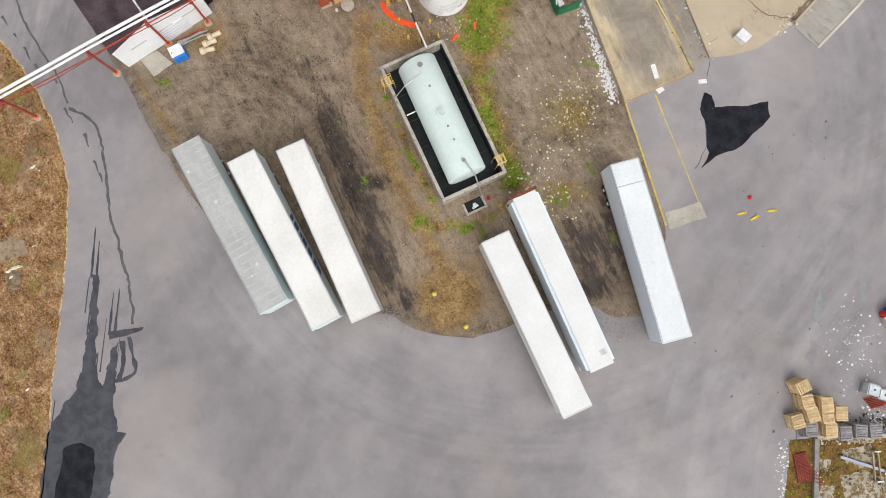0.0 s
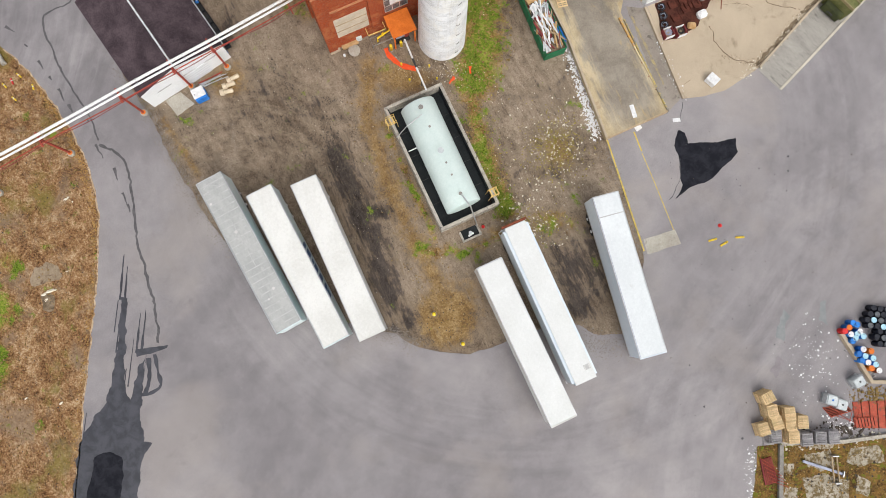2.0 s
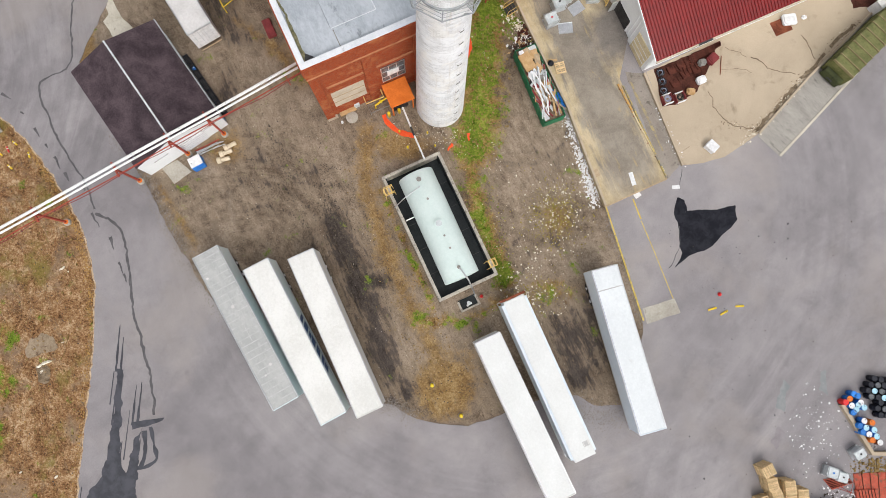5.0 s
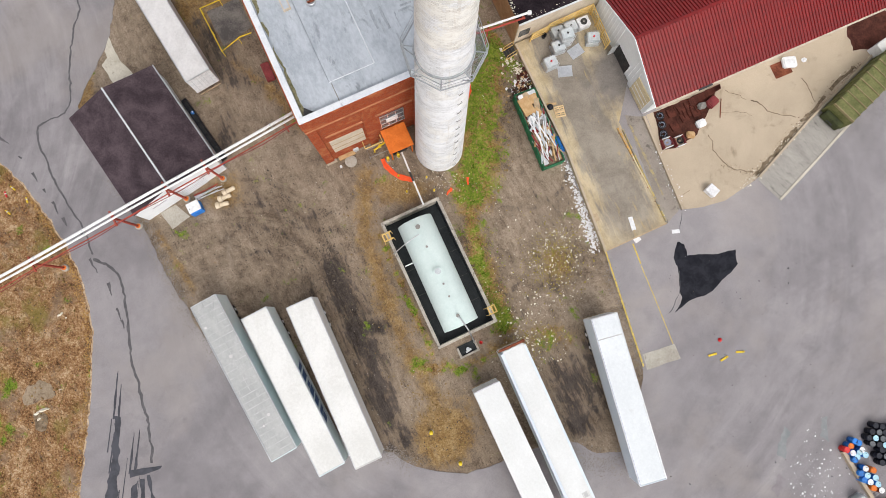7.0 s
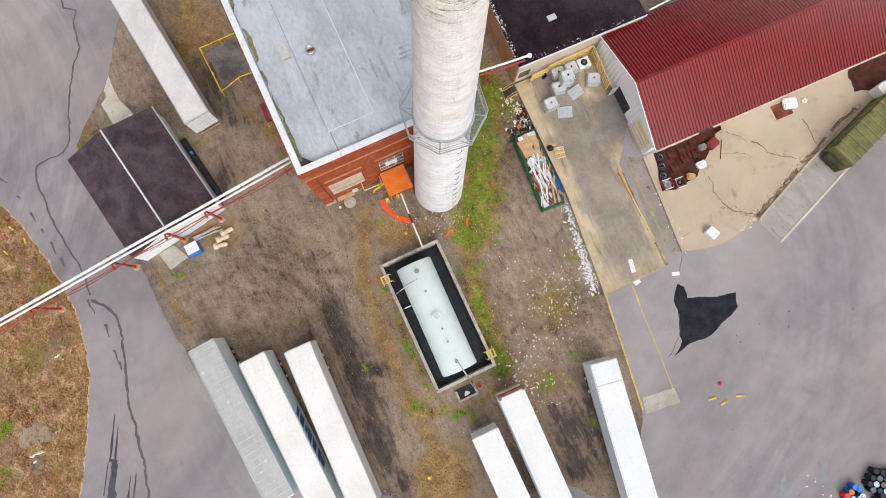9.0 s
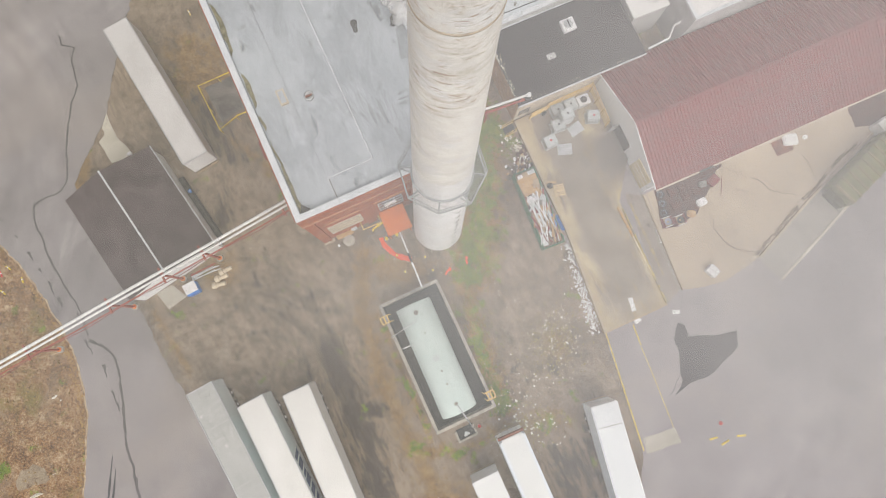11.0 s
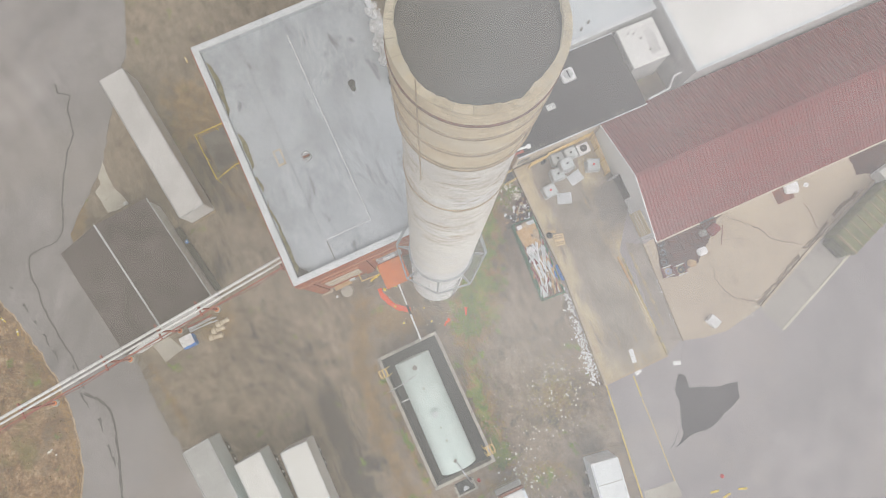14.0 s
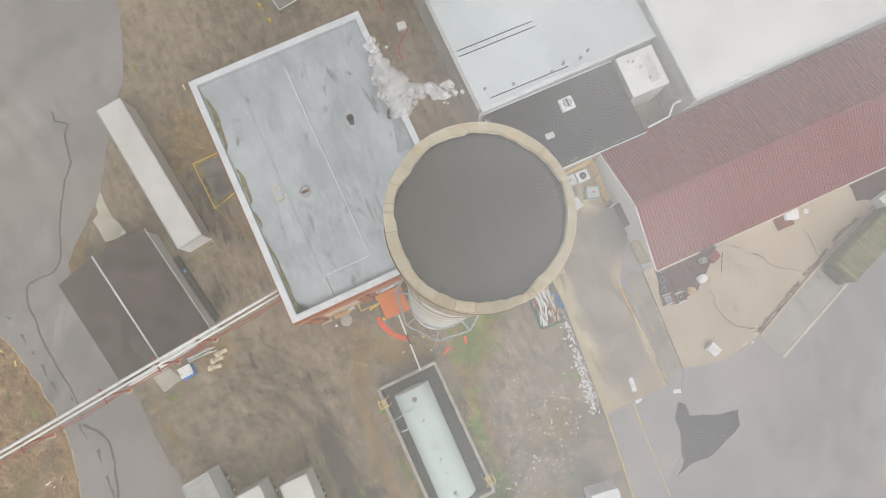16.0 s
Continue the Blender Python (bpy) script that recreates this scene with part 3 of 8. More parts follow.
def lathe(profile, sides=32, bm=None, centre=(0, 0), caps=True):
    """Turns (radius, height) pairs round a vertical axis."""
    bm = bm or bmesh.new()
    rings = [[bm.verts.new((centre[0] + r * math.cos(2 * math.pi * k / sides), centre[1] + r * math.sin(2 * math.pi * k / sides), z)) for k in range(sides)] for r, z in profile]
    for ra, rb in zip(rings, rings[1:]):
        for k in range(sides):
            bm.faces.new((ra[k], ra[(k + 1) % sides], rb[(k + 1) % sides], rb[k]))
    if caps and profile[0][0] > 0.001:
        bm.faces.new(rings[0][::-1])
    if caps and profile[-1][0] > 0.001:
        bm.faces.new(rings[-1])
    return bm


def slab(outline, z0, z1, bm=None):
    """A flat plate with the given outline."""
    bm = bm or bmesh.new()
    lo, hi = [bm.verts.new((x, y, z0)) for x, y in outline], [bm.verts.new((x, y, z1)) for x, y in outline]
    n = len(outline)
    for i in range(n):
        bm.faces.new((lo[i], lo[(i + 1) % n], hi[(i + 1) % n], hi[i]))
    bm.faces.new(lo[::-1])
    bmesh.ops.triangulate(bm, faces=[bm.faces.new(hi)])
    return bm


def rough_outline(points, spacing=0.5, wobble=0.12, seed=0, closed=True):
    """The outline with a worn, uneven edge."""
    out = []
    n = len(points)
    for i in range(n if closed else n - 1):
        a, b = Vector(points[i]), Vector(points[(i + 1) % n])
        k = max(1, int(min((b - a).length, 120) / spacing))
        for j in range(k):
            p = a + (b - a) * j / k
            q = Vector((p.x * 0.9, p.y * 0.9, seed * 7.3))
            out.append((p.x + wobble * (noise.noise(q) + 0.6 * noise.noise(q * 3.1)), p.y + wobble * (noise.noise(q + Vector((31, 7, 3))) + 0.6 * noise.noise(q * 3.1 + Vector((5, 9, 1))))))
    return out


def curve_through(points, per=6):
    """A smooth line through the points."""
    P = [Vector(p) for p in points]
    out = []
    for i in range(len(P) - 1):
        p0, p1, p2, p3 = P[max(i - 1, 0)], P[i], P[i + 1], P[min(i + 2, len(P) - 1)]
        for j in range(per):
            t = j / per
            out.append(0.5 * (2 * p1 + (p2 - p0) * t + (2 * p0 - 5 * p1 + 4 * p2 - p3) * t * t + (3 * p1 - p0 - 3 * p2 + p3) * t ** 3))
    return [tuple(p) for p in out] + [tuple(P[-1])]


def ribbon(points, width, z0, z1, wobble=0.0, seed=0, taper=False):
    """A band on the ground along a line."""
    bm = bmesh.new()
    pts = [Vector(p) for p in points]
    prev = None
    for i, p in enumerate(pts):
        d = (pts[min(i + 1, len(pts) - 1)] - pts[max(i - 1, 0)]).normalized()
        s = Vector((-d.y, d.x))
        k = noise.noise(Vector((p.x * 1.3, p.y * 1.3, seed)))
        w = width / 2 * (1 + 0.8 * k if wobble else 1) * ((1 - 0.9 * i / len(pts)) if taper else 1)
        c = p + s * wobble * noise.noise(Vector((p.x * 2, p.y * 2, seed + 9)))
        row = [bm.verts.new((*(c - s * w), z0)), bm.verts.new((*(c - s * w), z1)), bm.verts.new((*(c + s * w), z1)), bm.verts.new((*(c + s * w), z0))]
        if prev:
            for a in range(3):
                bm.faces.new((prev[a], prev[a + 1], row[a + 1], row[a]))
        prev = row
    return bm


def turn_of(a, b):
    """The turn, in degrees, that lays the y axis along the way from a to b."""
    return math.degrees(math.atan2(-(b[0] - a[0]), b[1] - a[1]))


# ---------- ground ----------
VERGE = [(-31.8, -60), (-32, -19), (-32.2, -13), (-32.5, -8.4), (-32.7, 0.4), (-32.9, 3.8), (-33.5, 8.9), (-34.6, 12.3), (-35.8, 14.8), (-37.6, 17.6), (-40, 20.4), (-42.8, 23.4), (-46.1, 25.8), (-60, 36), (-95, 60)]
YARD = [(-38.3, 62), (-36.7, 57.5), (-35.7, 52.5), (-36, 48.1), (-36.3, 44.4), (-36.3, 39.4), (-36.9, 37.2), (-37.7, 34.7), (-38.4, 31.9), (-37.2, 29.4), (-34, 25), (-30.9, 20.9), (-29.5, 19.2), (-27.3, 15.8), (-25.3, 13.1), (-23.2, 10.3), (-19.3, 6), (-13, 2.2), (-6.5, 0.2), (-3.9, -0.3), (-2.8, -0.5), (-0.4, -1.5), (2.4, -1.9), (4.7, -1.7), (6.9, -0.9), (8.5, -0.2), (12, 1.6), (14.6, 2.2), (17.6, 1.2), (20.4, 1.6), (21.6, 4), (21.7, 10), (19.1, 16.9), (17.2, 21.4)]


def near_line(X, Y, pts, w):
    """1 on the line, 0 at w and beyond."""
    best = np.full(X.shape, 1e9)
    for (ax, ay), (bx, by) in zip(pts, pts[1:]):
        dx, dy = bx - ax, by - ay
        t = np.clip(((X - ax) * dx + (Y - ay) * dy) / (dx * dx + dy * dy), 0, 1)
        best = np.minimum(best, np.hypot(X - ax - t * dx, Y - ay - t * dy))
    return np.clip(1 - best / w, 0, 1)


def near_spot(X, Y, x, y, rx, ry):
    return np.clip(1.3 - np.hypot((X - x) / rx, (Y - y) / ry), 0, 1)


# old wheel ruts in the dirt
TRACKS = [[(cx + r * math.cos(radians(a)), cy + r * math.sin(radians(a))) for a in range(a0, a1, 12)] for cx, cy, r, a0, a1 in ((-19, 12, 9, 20, 110), (-19, 12, 11.2, 25, 105), (-17, 13.5, 5, 10, 120), (-12, 30, 9, 200, 290), (-12, 30, 7, 205, 285), (8, 30, 5, 250, 380), (15, 13, 6, 130, 220), (15, 13, 7.8, 135, 215))]


def build_ground():
    far = [90, 140, 220, 400, 800, 1600]
    xs = np.array([-f for f in far[::-1]] + list(np.arange(-50, 50.01, 0.4)) + far)
    ys = np.array([-f for f in far[::-1]] + list(np.arange(-26, 68.01, 0.4)) + far)
    X, Y = np.meshgrid(xs, ys)
    fine = (np.abs(X) < 49) & (Y > -25) & (Y < 67)
    ph = np.sin(X * 0.9 + 1.3 * np.sin(Y * 0.7)) * np.sin(Y * 0.8 + X * 0.23)
    Z = np.where(fine, 0.025 * ph - 0.01, -0.02)
    me = bpy.data.meshes.new("ground")
    nx, ny = len(xs), len(ys)
    idx = np.arange(nx * ny).reshape(ny, nx)
    quads = np.stack([idx[:-1, :-1], idx[:-1, 1:], idx[1:, 1:], idx[1:, :-1]], -1).reshape(-1, 4)
    me.from_pydata(np.stack([X, Y, Z], -1).reshape(-1, 3).tolist(), [], quads.tolist())
    vx = np.interp(Y, [p[1] for p in VERGE], [p[0] for p in VERGE])
    r = np.clip((vx + 0.8 - X) / 1.5, 0, 1)
    g = np.maximum.reduce([
        0.75 * near_line(X, Y, [(2.9, 26), (3.4, 22), (5.2, 18), (7.6, 13)], 1.9), 1.0 * near_line(X, Y, [(3.6, 41), (3.2, 36), (3.5, 31), (3.2, 26.5)], 3.6),
        0.5 * near_line(X, Y, [(-1, 8), (4, 8.5), (8, 11.5)], 1.6), 0.6 * near_line(X, Y, [(-5.9, 21), (0.5, 9.4)], 0.7),
        0.95 * near_spot(X, Y, -42.2, -1.2, 2.2, 2.2), 0.9 * near_spot(X, Y, -42.0, -6.4, 2.4, 2.6), 0.6 * near_spot(X, Y, -41.5, 3.6, 1.6, 1.4), 0.7 * near_spot(X, Y, 37, 41, 0.5, 0.5),
        0.75 * near_spot(X, Y, 9.3, 38.6, 1.4, 1.6), 0.45 * near_spot(X, Y, 12.5, 12.5, 3.5, 1.6), 0.8 * near_spot(X, Y, 1.2, 41.8, 1.4, 2.6),
        0.75 * near_line(X, Y, [(3.4, 44), (6.2, 40.5)], 1.4), 0.7 * near_line(X, Y, [(42.5, -5.2), (47, -5.6)], 0.8)])
    b = np.maximum.reduce([
        1.0 * near_line(X, Y, [(-10.5, 17.5), (-9.0, 14.5), (-6.9, 10.5), (-5.0, 6.5), (-3.4, 3)], 2.6), 0.6 * near_line(X, Y, [(-8, 14.5), (-5.4, 10), (-2.6, 3.6)], 1.1),
        1.15 * near_spot(X, Y, -5.4, 11.8, 1.5, 1.0), 0.95 * near_spot(X, Y, 15.6, 3.8, 2.1, 1.6), 0.75 * near_spot(X, Y, 14.8, 7.2, 2.6, 4.2), 0.8 * near_line(X, Y, [(-6.8, 9.5), (-3.6, 4.2), (-1.6, 0.9)], 1.7), 0.75 * near_line(X, Y, [(15.8, 12), (18.6, 4.5)], 1.1), 0.85 * near_line(X, Y, [(12.6, 9.5), (14.2, 6.2), (15.8, 3.6)], 1.3),
        0.8 * near_line(X, Y, [(14.4, 10.5), (16, 6.6), (17.6, 4.6)], 0.8), 0.75 * near_line(X, Y, [(-4.2, 0.4), (-1.6, -0.3)], 0.8), 0.6 * near_spot(X, Y, -26.5, 19.6, 0.9, 0.8),
        0.7 * near_line(X, Y, [(-27, 42), (-22.5, 36)], 2.4), 0.85 * near_line(X, Y, [(17.2, 14.5), (21.6, 3.4)], 0.8), 0.55 * near_spot(X, Y, -13, 22.5, 1.4, 1.2),
        0.6 * near_spot(X, Y, -23, 30, 1.5, 3.5), 0.25 * near_spot(X, Y, 11, 26, 2.5, 3.5), 0.5 * near_spot(X, Y, 12.5, 17.5, 1.3, 1.3)] + [0.5 * near_line(X, Y, t, 0.55) for t in TRACKS])
    a = np.maximum.reduce([
        0.4 * near_line(X, Y, VERGE[1:13], 1.2), 0.75 * near_spot(X, Y, -27, 44, 6, 5), 0.7 * near_line(X, Y, [(-19, 36), (-15, 32)], 2.2), 0.7 * near_spot(X, Y, -22.4, 24.2, 3.2, 2.4), 0.6 * near_spot(X, Y, 2.6, 3.5, 4.5, 4.5),
        0.75 * near_line(X, Y, [(-8, 27), (-7.5, 21), (-3.5, 12), (1, 5)], 2.6), 1.15 * near_spot(X, Y, 2.2, 1.8, 3.6, 3.6), 0.8 * near_spot(X, Y, -4.2, 26, 4.2, 2.4),
        0.6 * near_spot(X, Y, 12.4, 19.5, 2.6, 3.6), 0.6 * near_spot(X, Y, -22, 24.6, 2.6, 2.6), 0.7 * near_spot(X, Y, -38, 33, 1.6, 4), 0.7 * near_spot(X, Y, -28, 47, 5, 4),
        0.6 * near_spot(X, Y, 3.2, 34, 1.6, 5), 0.65 * near_line(X, Y, [(-23, 38), (-14, 33)], 1.3), 0.5 * near_spot(X, Y, 9, 11, 3, 2), 0.7 * near_line(X, Y, [(-28.5, 19.5), (-24, 14)], 1.0)])
    att = me.color_attributes.new("cover", "FLOAT_COLOR", "POINT")
    att.data.foreach_set("color", np.stack([r, g, b, a], -1).astype(np.float32).reshape(-1))
    me.materials.append(M["ground"])
    for p in me.polygons:
        p.use_smooth = True
    return tagged(new("ground", me), "bare brown yard dirt with dry grass verge and weeds", "ground", kind="structure")


M["bare_sand"] = surface("pale_road_grit", (0.36, 0.25, 0.15), (0.56, 0.44, 0.3), 1.5, 8, 0.95, dirt=(0.24, 0.13, 0.06), dirt_at=(0.5, 0.6))
M["silt"] = surface("dark_silt", (0.11, 0.08, 0.05), (0.27, 0.205, 0.14), 2, 9, 0.95)
build_ground()
outline = rough_outline(VERGE, 0.6, 0.16, 1, False) + [(-95, 60), (-140, 130), (-40, 130)] + rough_outline(YARD, 0.5, 0.22, 2, False) + [(17.2, 21.4), (6.9, 41.9), (14, 47), (44, 64), (130, 110), (160, -60)]
tagged(part("road", slab(outline, -0.05, 0.03), "asphalt"), "worn grey asphalt yard and curving access road", "road", kind="structure")


def flat_patch(name, outline, z, mat, label, category, spacing=0.35, wobble=0.12, seed=3, kind="structure"):
    return tagged(part(name, slab(rough_outline(outline, spacing, wobble, seed), z - 0.008, z), mat), label, category, kind=kind)


# wet run-off and puddles on the asphalt
flat_patch("damp_stain", [(-32.1, -24), (-32.3, -13.2), (-31.1, -10.5), (-30.2, -9.3), (-29.9, -5), (-29.95, -1), (-30.2, 1), (-29.6, 1), (-29.3, -1.6), (-29.1, -5), (-28.5, -8.0), (-27.9, -8.6), (-27.5, -5.4), (-27.1, -4.6), (-26.9, -8), (-26.8, -10.1), (-26.2, -12.4), (-25.4, -12.6), (-26.0, -14), (-26.2, -18.7), (-27, -24)], 0.036, "damp", "dark damp stain spreading across the asphalt", "stain", 0.22, 0.24, 4)
flat_patch("wet_stain", [(-30.9, -24), (-30.8, -16), (-30.6, -14.4), (-29.2, -13.7), (-28, -14.2), (-27.7, -16), (-28.0, -24)], 0.041, "wet", "black wet patch inside the damp stain", "stain", 0.3, 0.16, 5)
flat_patch("puddle", [(24.7, 22.9), (24.3, 21.3), (24.8, 20.4), (25.2, 18), (25.5, 17.2), (24.7, 15.7), (26.3, 17), (27.9, 17.7), (29.3, 19), (31, 21.2), (30.8, 22.7), (28.9, 22.1), (27.1, 21.9), (25.8, 21.6), (25.5, 22.8)], 0.036, "wet", "black wet puddle on grey asphalt", "puddle", 0.25, 0.14, 6)
flat_patch("spill_band", [(-28.1, -3.9), (-25.0, -3.2), (-25.1, -3.5), (-26.6, -4.2), (-27.9, -4.6)], 0.062, "damp", "narrow damp band at the end of the run-off", "stain", 0.2, 0.05, 7)
for k, pts in enumerate([[(-30.3, 0.8), (-30.5, 5.4)], [(-29.8, 0.8), (-30.0, 4.2)], [(-28, -4.2), (-28.1, -0.3)], [(-27.5, -4.2), (-27.6, 0)], [(-26.2, -4.2), (-25.6, -6), (-25.2, -7.2), (-26.2, -8), (-27, -8.2)], [(-26.7, -4.6), (-26.4, -6.6), (-26.6, -8)]]):
    tagged(part("run_off_streak", ribbon(curve_through(pts, 8), 0.26 if k < 4 else 0.34, 0.03, 0.0545 + 0.0009 * k, 0.06, k, k < 4), "damp"), "thin damp run-off streak on the asphalt", "stain", kind="structure")
rs = random.Random(77)
for k in range(11):
    x = rs.choice((rs.uniform(-30.5, -29.2), rs.uniform(-30.5, -29.2), rs.uniform(-28.5, -26.9), rs.uniform(-32.2, -26)))
    y = rs.uniform(-1, 1.6) if x < -29 and x > -30.6 else rs.uniform(-12.5, -9) if x < -30.6 else rs.uniform(-6, -2.5)
    tagged(part("run_off_streak", ribbon([(x, y - rs.uniform(2.5, 5.5)), (x - 0.05, y)], rs.uniform(0.06, 0.15), 0.03, 0.0385 + 0.0009 * k, 0.05, 300 + k, True), "damp"), "thin damp run-off streak on the asphalt", "stain", kind="structure")
# sealed cracks
CRACK = [(-42.5, 47.7), (-42.1, 46.8), (-40.8, 46.6), (-40.7, 44.7), (-39.8, 42.5), (-40.1, 40.3), (-39.9, 36), (-39.3, 33), (-39.6, 31.1), (-42.2, 29.4), (-40.9, 26.2), (-39.0, 23.0), (-36.5, 20.0), (-35.4, 18.3), (-34.5, 16.3)]
LOWER = [(-34.5, 16.3), (-31.8, 15.0), (-30.4, 11.1), (-29.5, 7.2), (-28.4, 4.4), (-27.1, 1.2), (-26.2, -2.0), (-26.1, -3.6)]
DASHES = [((-45.8, 27.9), (-44.5, 27.1)), ((-43.6, 26.2), (-42.9, 25.7)), ((-42.0, 24.6), (-41.1, 23.4)), ((-40.6, 22.9), (-39.9, 22.4)), ((-39.5, 21.8), (-38.5, 20.3)), ((-38.1, 20.3), (-37.5, 19.0)), ((-36.1, 18.8), (-35.6, 18.3)), ((-34.9, 16.3), (-33.7, 14.6)), ((-32.7, 14.1), (-31.9, 12.5)), ((-31.4, 11.6), (-30.8, 10.2)), ((-30.8, 10.5), (-30.3, 9.3)), ((-34.4, 16.2), (-32.9, 15.6))]
SEALS = [(CRACK, 0.17, 0.11), (LOWER, 0.24, 0.16), ([(25.1, 26.1), (24.9, 23.4)], 0.1, 0.05), ([(25.0, 20), (25.1, 17.6), (23.9, 15.2)], 0.07, 0.04)] + [([a, b], 0.26, 0.12) for a, b in DASHES]
for k, (pts, w, rag) in enumerate(SEALS):
    line = curve_through(pts, 2) if len(pts) > 2 else pts
    tagged(part("crack_seal", ribbon(rough_outline(line, 0.35, 0.13, k, False), w, 0.028, 0.0345 + 0.0009 * k, rag, 20 + k, len(pts) == 2), "tar"), "dark tar seal along an asphalt crack", "crack seal", kind="structure")
M["pad_dark"] = surface("dark_wet_concrete", (0.09, 0.082, 0.078), (0.22, 0.2, 0.18), 0.6, 7, 0.85)
# painted lines and pale concrete patches
for pts, w in (([(17.35, 21.3), (21.75, 10.0)], 0.16), ([(20.1, 22.4), (21.0, 20.4)], 0.15), ([(21.05, 20.2), (22.6, 17.0), (24.7, 12.4)], 0.08)):
    tagged(part("painted_line", ribbon(pts, w, 0.028, 0.036), "line_fresh"), "faded yellow painted bay line", "painted line", kind="structure")
flat_patch("bay_pad", [(25.5, 11.1), (22.1, 9.7), (21.6, 11.2), (24.8, 12.5)], 0.045, "concrete", "pale concrete pad at the bay end", "concrete pad", 0.5, 0.05, 9)
flat_patch("bay_floor", [(17.5, 21.2), (23.2, 24.4), (24.7, 12.6), (21.7, 11.2)], 0.033, "asphalt", "grey asphalt of the truck bay", "pavement", 0.6, 0.05, 10)
flat_patch("concrete_fragment", [(-36.3, 39.7), (-34.9, 37.4), (-33.1, 35.7), (-33.8, 35.0), (-35.0, 34.5), (-35.8, 35.6), (-36.6, 36.6), (-36.2, 37.4), (-36.5, 38.2)], 0.05, "concrete_light", "broken pale concrete slab beside the road", "concrete slab", 0.4, 0.12, 11)
flat_patch("door_slab", [(-28.5, 21.5), (-27.0, 22.5), (-25.4, 21.4), (-27.0, 20.0)], 0.05, "concrete", "stained concrete slab before the shed", "concrete slab", 0.5, 0.05, 12)
flat_patch("plate_cover", [(-26.5, 43.4), (-24.2, 39.8), (-21.5, 42.2), (-23.4, 45.3)], 0.03, "pad_dark", "dark stained concrete pad beside the wall", "concrete pad", 0.5, 0.08, 13)


# pale concrete yard by the red-roofed building
M["slab_grey"] = surface("weathered_grey_slab", (0.25, 0.235, 0.21), (0.41, 0.385, 0.345), 0.45, 6, 0.92, dirt=(0.16, 0.15, 0.135), dirt_at=(0.54, 0.72), contrast=0.8, stretch=(0.6, 1.8, 1, -40))
tagged(part("yard_kerb", ribbon([(35.35, 28.3), (38.35, 31.9), (42.35, 36.8), (51.9, 48.5)], 0.24, -0.02, 0.12), "concrete_light"), "low pale concrete kerb along the strip", "kerb", kind="structure")
PAD = [(25.1, 26.4), (27.3, 26.9), (29.5, 27.7), (32.9, 30.4), (38.2, 37.2), (42.4, 42), (50, 51), (44, 50), (33, 43.5), (20.9, 36.2)]
flat_patch("yard_slab", PAD, 0.06, "concrete_tan", "pale tan concrete yard slab, cracked and stained", "pavement", 0.5, 0.05, 14)
flat_patch("side_slab", [(32.95, 30.3), (35.4, 28.2), (38.4, 31.8), (42.4, 36.7), (52, 48.5), (50.2, 50.8), (42.4, 41.9), (38.2, 37.1)], 0.065, "slab_grey", "weathered pale concrete strip beside the yard", "pavement", 0.5, 0.04, 15)
tagged(part("yard_kerb", ribbon([(25.1, 26.4), (22.3, 32.4), (20.6, 36)], 0.28, -0.02, 0.32), "concrete_tan"), "low tan concrete kerb along the yard", "kerb", kind="structure")
tagged(part("yard_kerb", ribbon([(33.0, 30.5), (38.2, 37.15), (42.4, 41.95), (50, 50.9)], 0.22, -0.02, 0.3), "concrete_tan"), "low tan concrete kerb along the yard", "kerb", kind="structure")
for k, pts in enumerate([[(32.7, 30.8), (34.9, 33.5), (37.1, 36.5)], [(37.3, 36.9), (38.9, 38.6), (40.2, 40.2)], [(40.6, 40.8), (41.7, 42.0), (43.6, 43.9)]]):
    tagged(part("joint_silt", ribbon(rough_outline(curve_through(pts, 4), 0.3, 0.12, 50 + k, False), 0.34, 0.055, 0.085, 0.32, 31 + k), "silt"), "brown silt and dead weeds gathered along the kerb", "debris", kind="stuff")
for k, (pts, w) in enumerate([([(27.6, 34.6), (28.0, 33.6), (28.4, 32.7), (29.4, 31.8), (30.5, 31.2), (32.7, 31.0)], 0.09), ([(32.0, 39.0), (33.7, 38.1), (35.0, 37.6), (35.9, 37.6), (37.2, 37.3)], 0.1), ([(37.4, 41.8), (37.9, 41.2), (38.7, 39.8), (39.1, 39.0)], 0.09), ([(29.3, 39.7), (31.8, 38.8)], 0.05), ([(28.8, 37.3), (30.4, 37.4), (32.4, 37.1)], 0.04), ([(25.2, 28.0), (26.0, 28.6)], 0.05)]):
    tagged(part("slab_crack", ribbon(rough_outline(curve_through(pts, 3), 0.22, 0.2, k, False), w, 0.055, 0.067, w * 0.9, 40 + k), "silt"), "ragged dark crack in the yard slab", "crack", kind="structure")

M["line_faint"] = surface("rubbed_out_line_paint", (0.3, 0.25, 0.17), (0.44, 0.35, 0.17), 1.0, 8, 0.88, dirt=(0.26, 0.225, 0.185), dirt_at=(0.42, 0.62))
M["bay_asphalt"] = surface("brown_grey_asphalt", (0.23, 0.2, 0.17), (0.33, 0.29, 0.25), 0.5, 9, 0.9, dirt=(0.16, 0.14, 0.12), dirt_at=(0.56, 0.68))
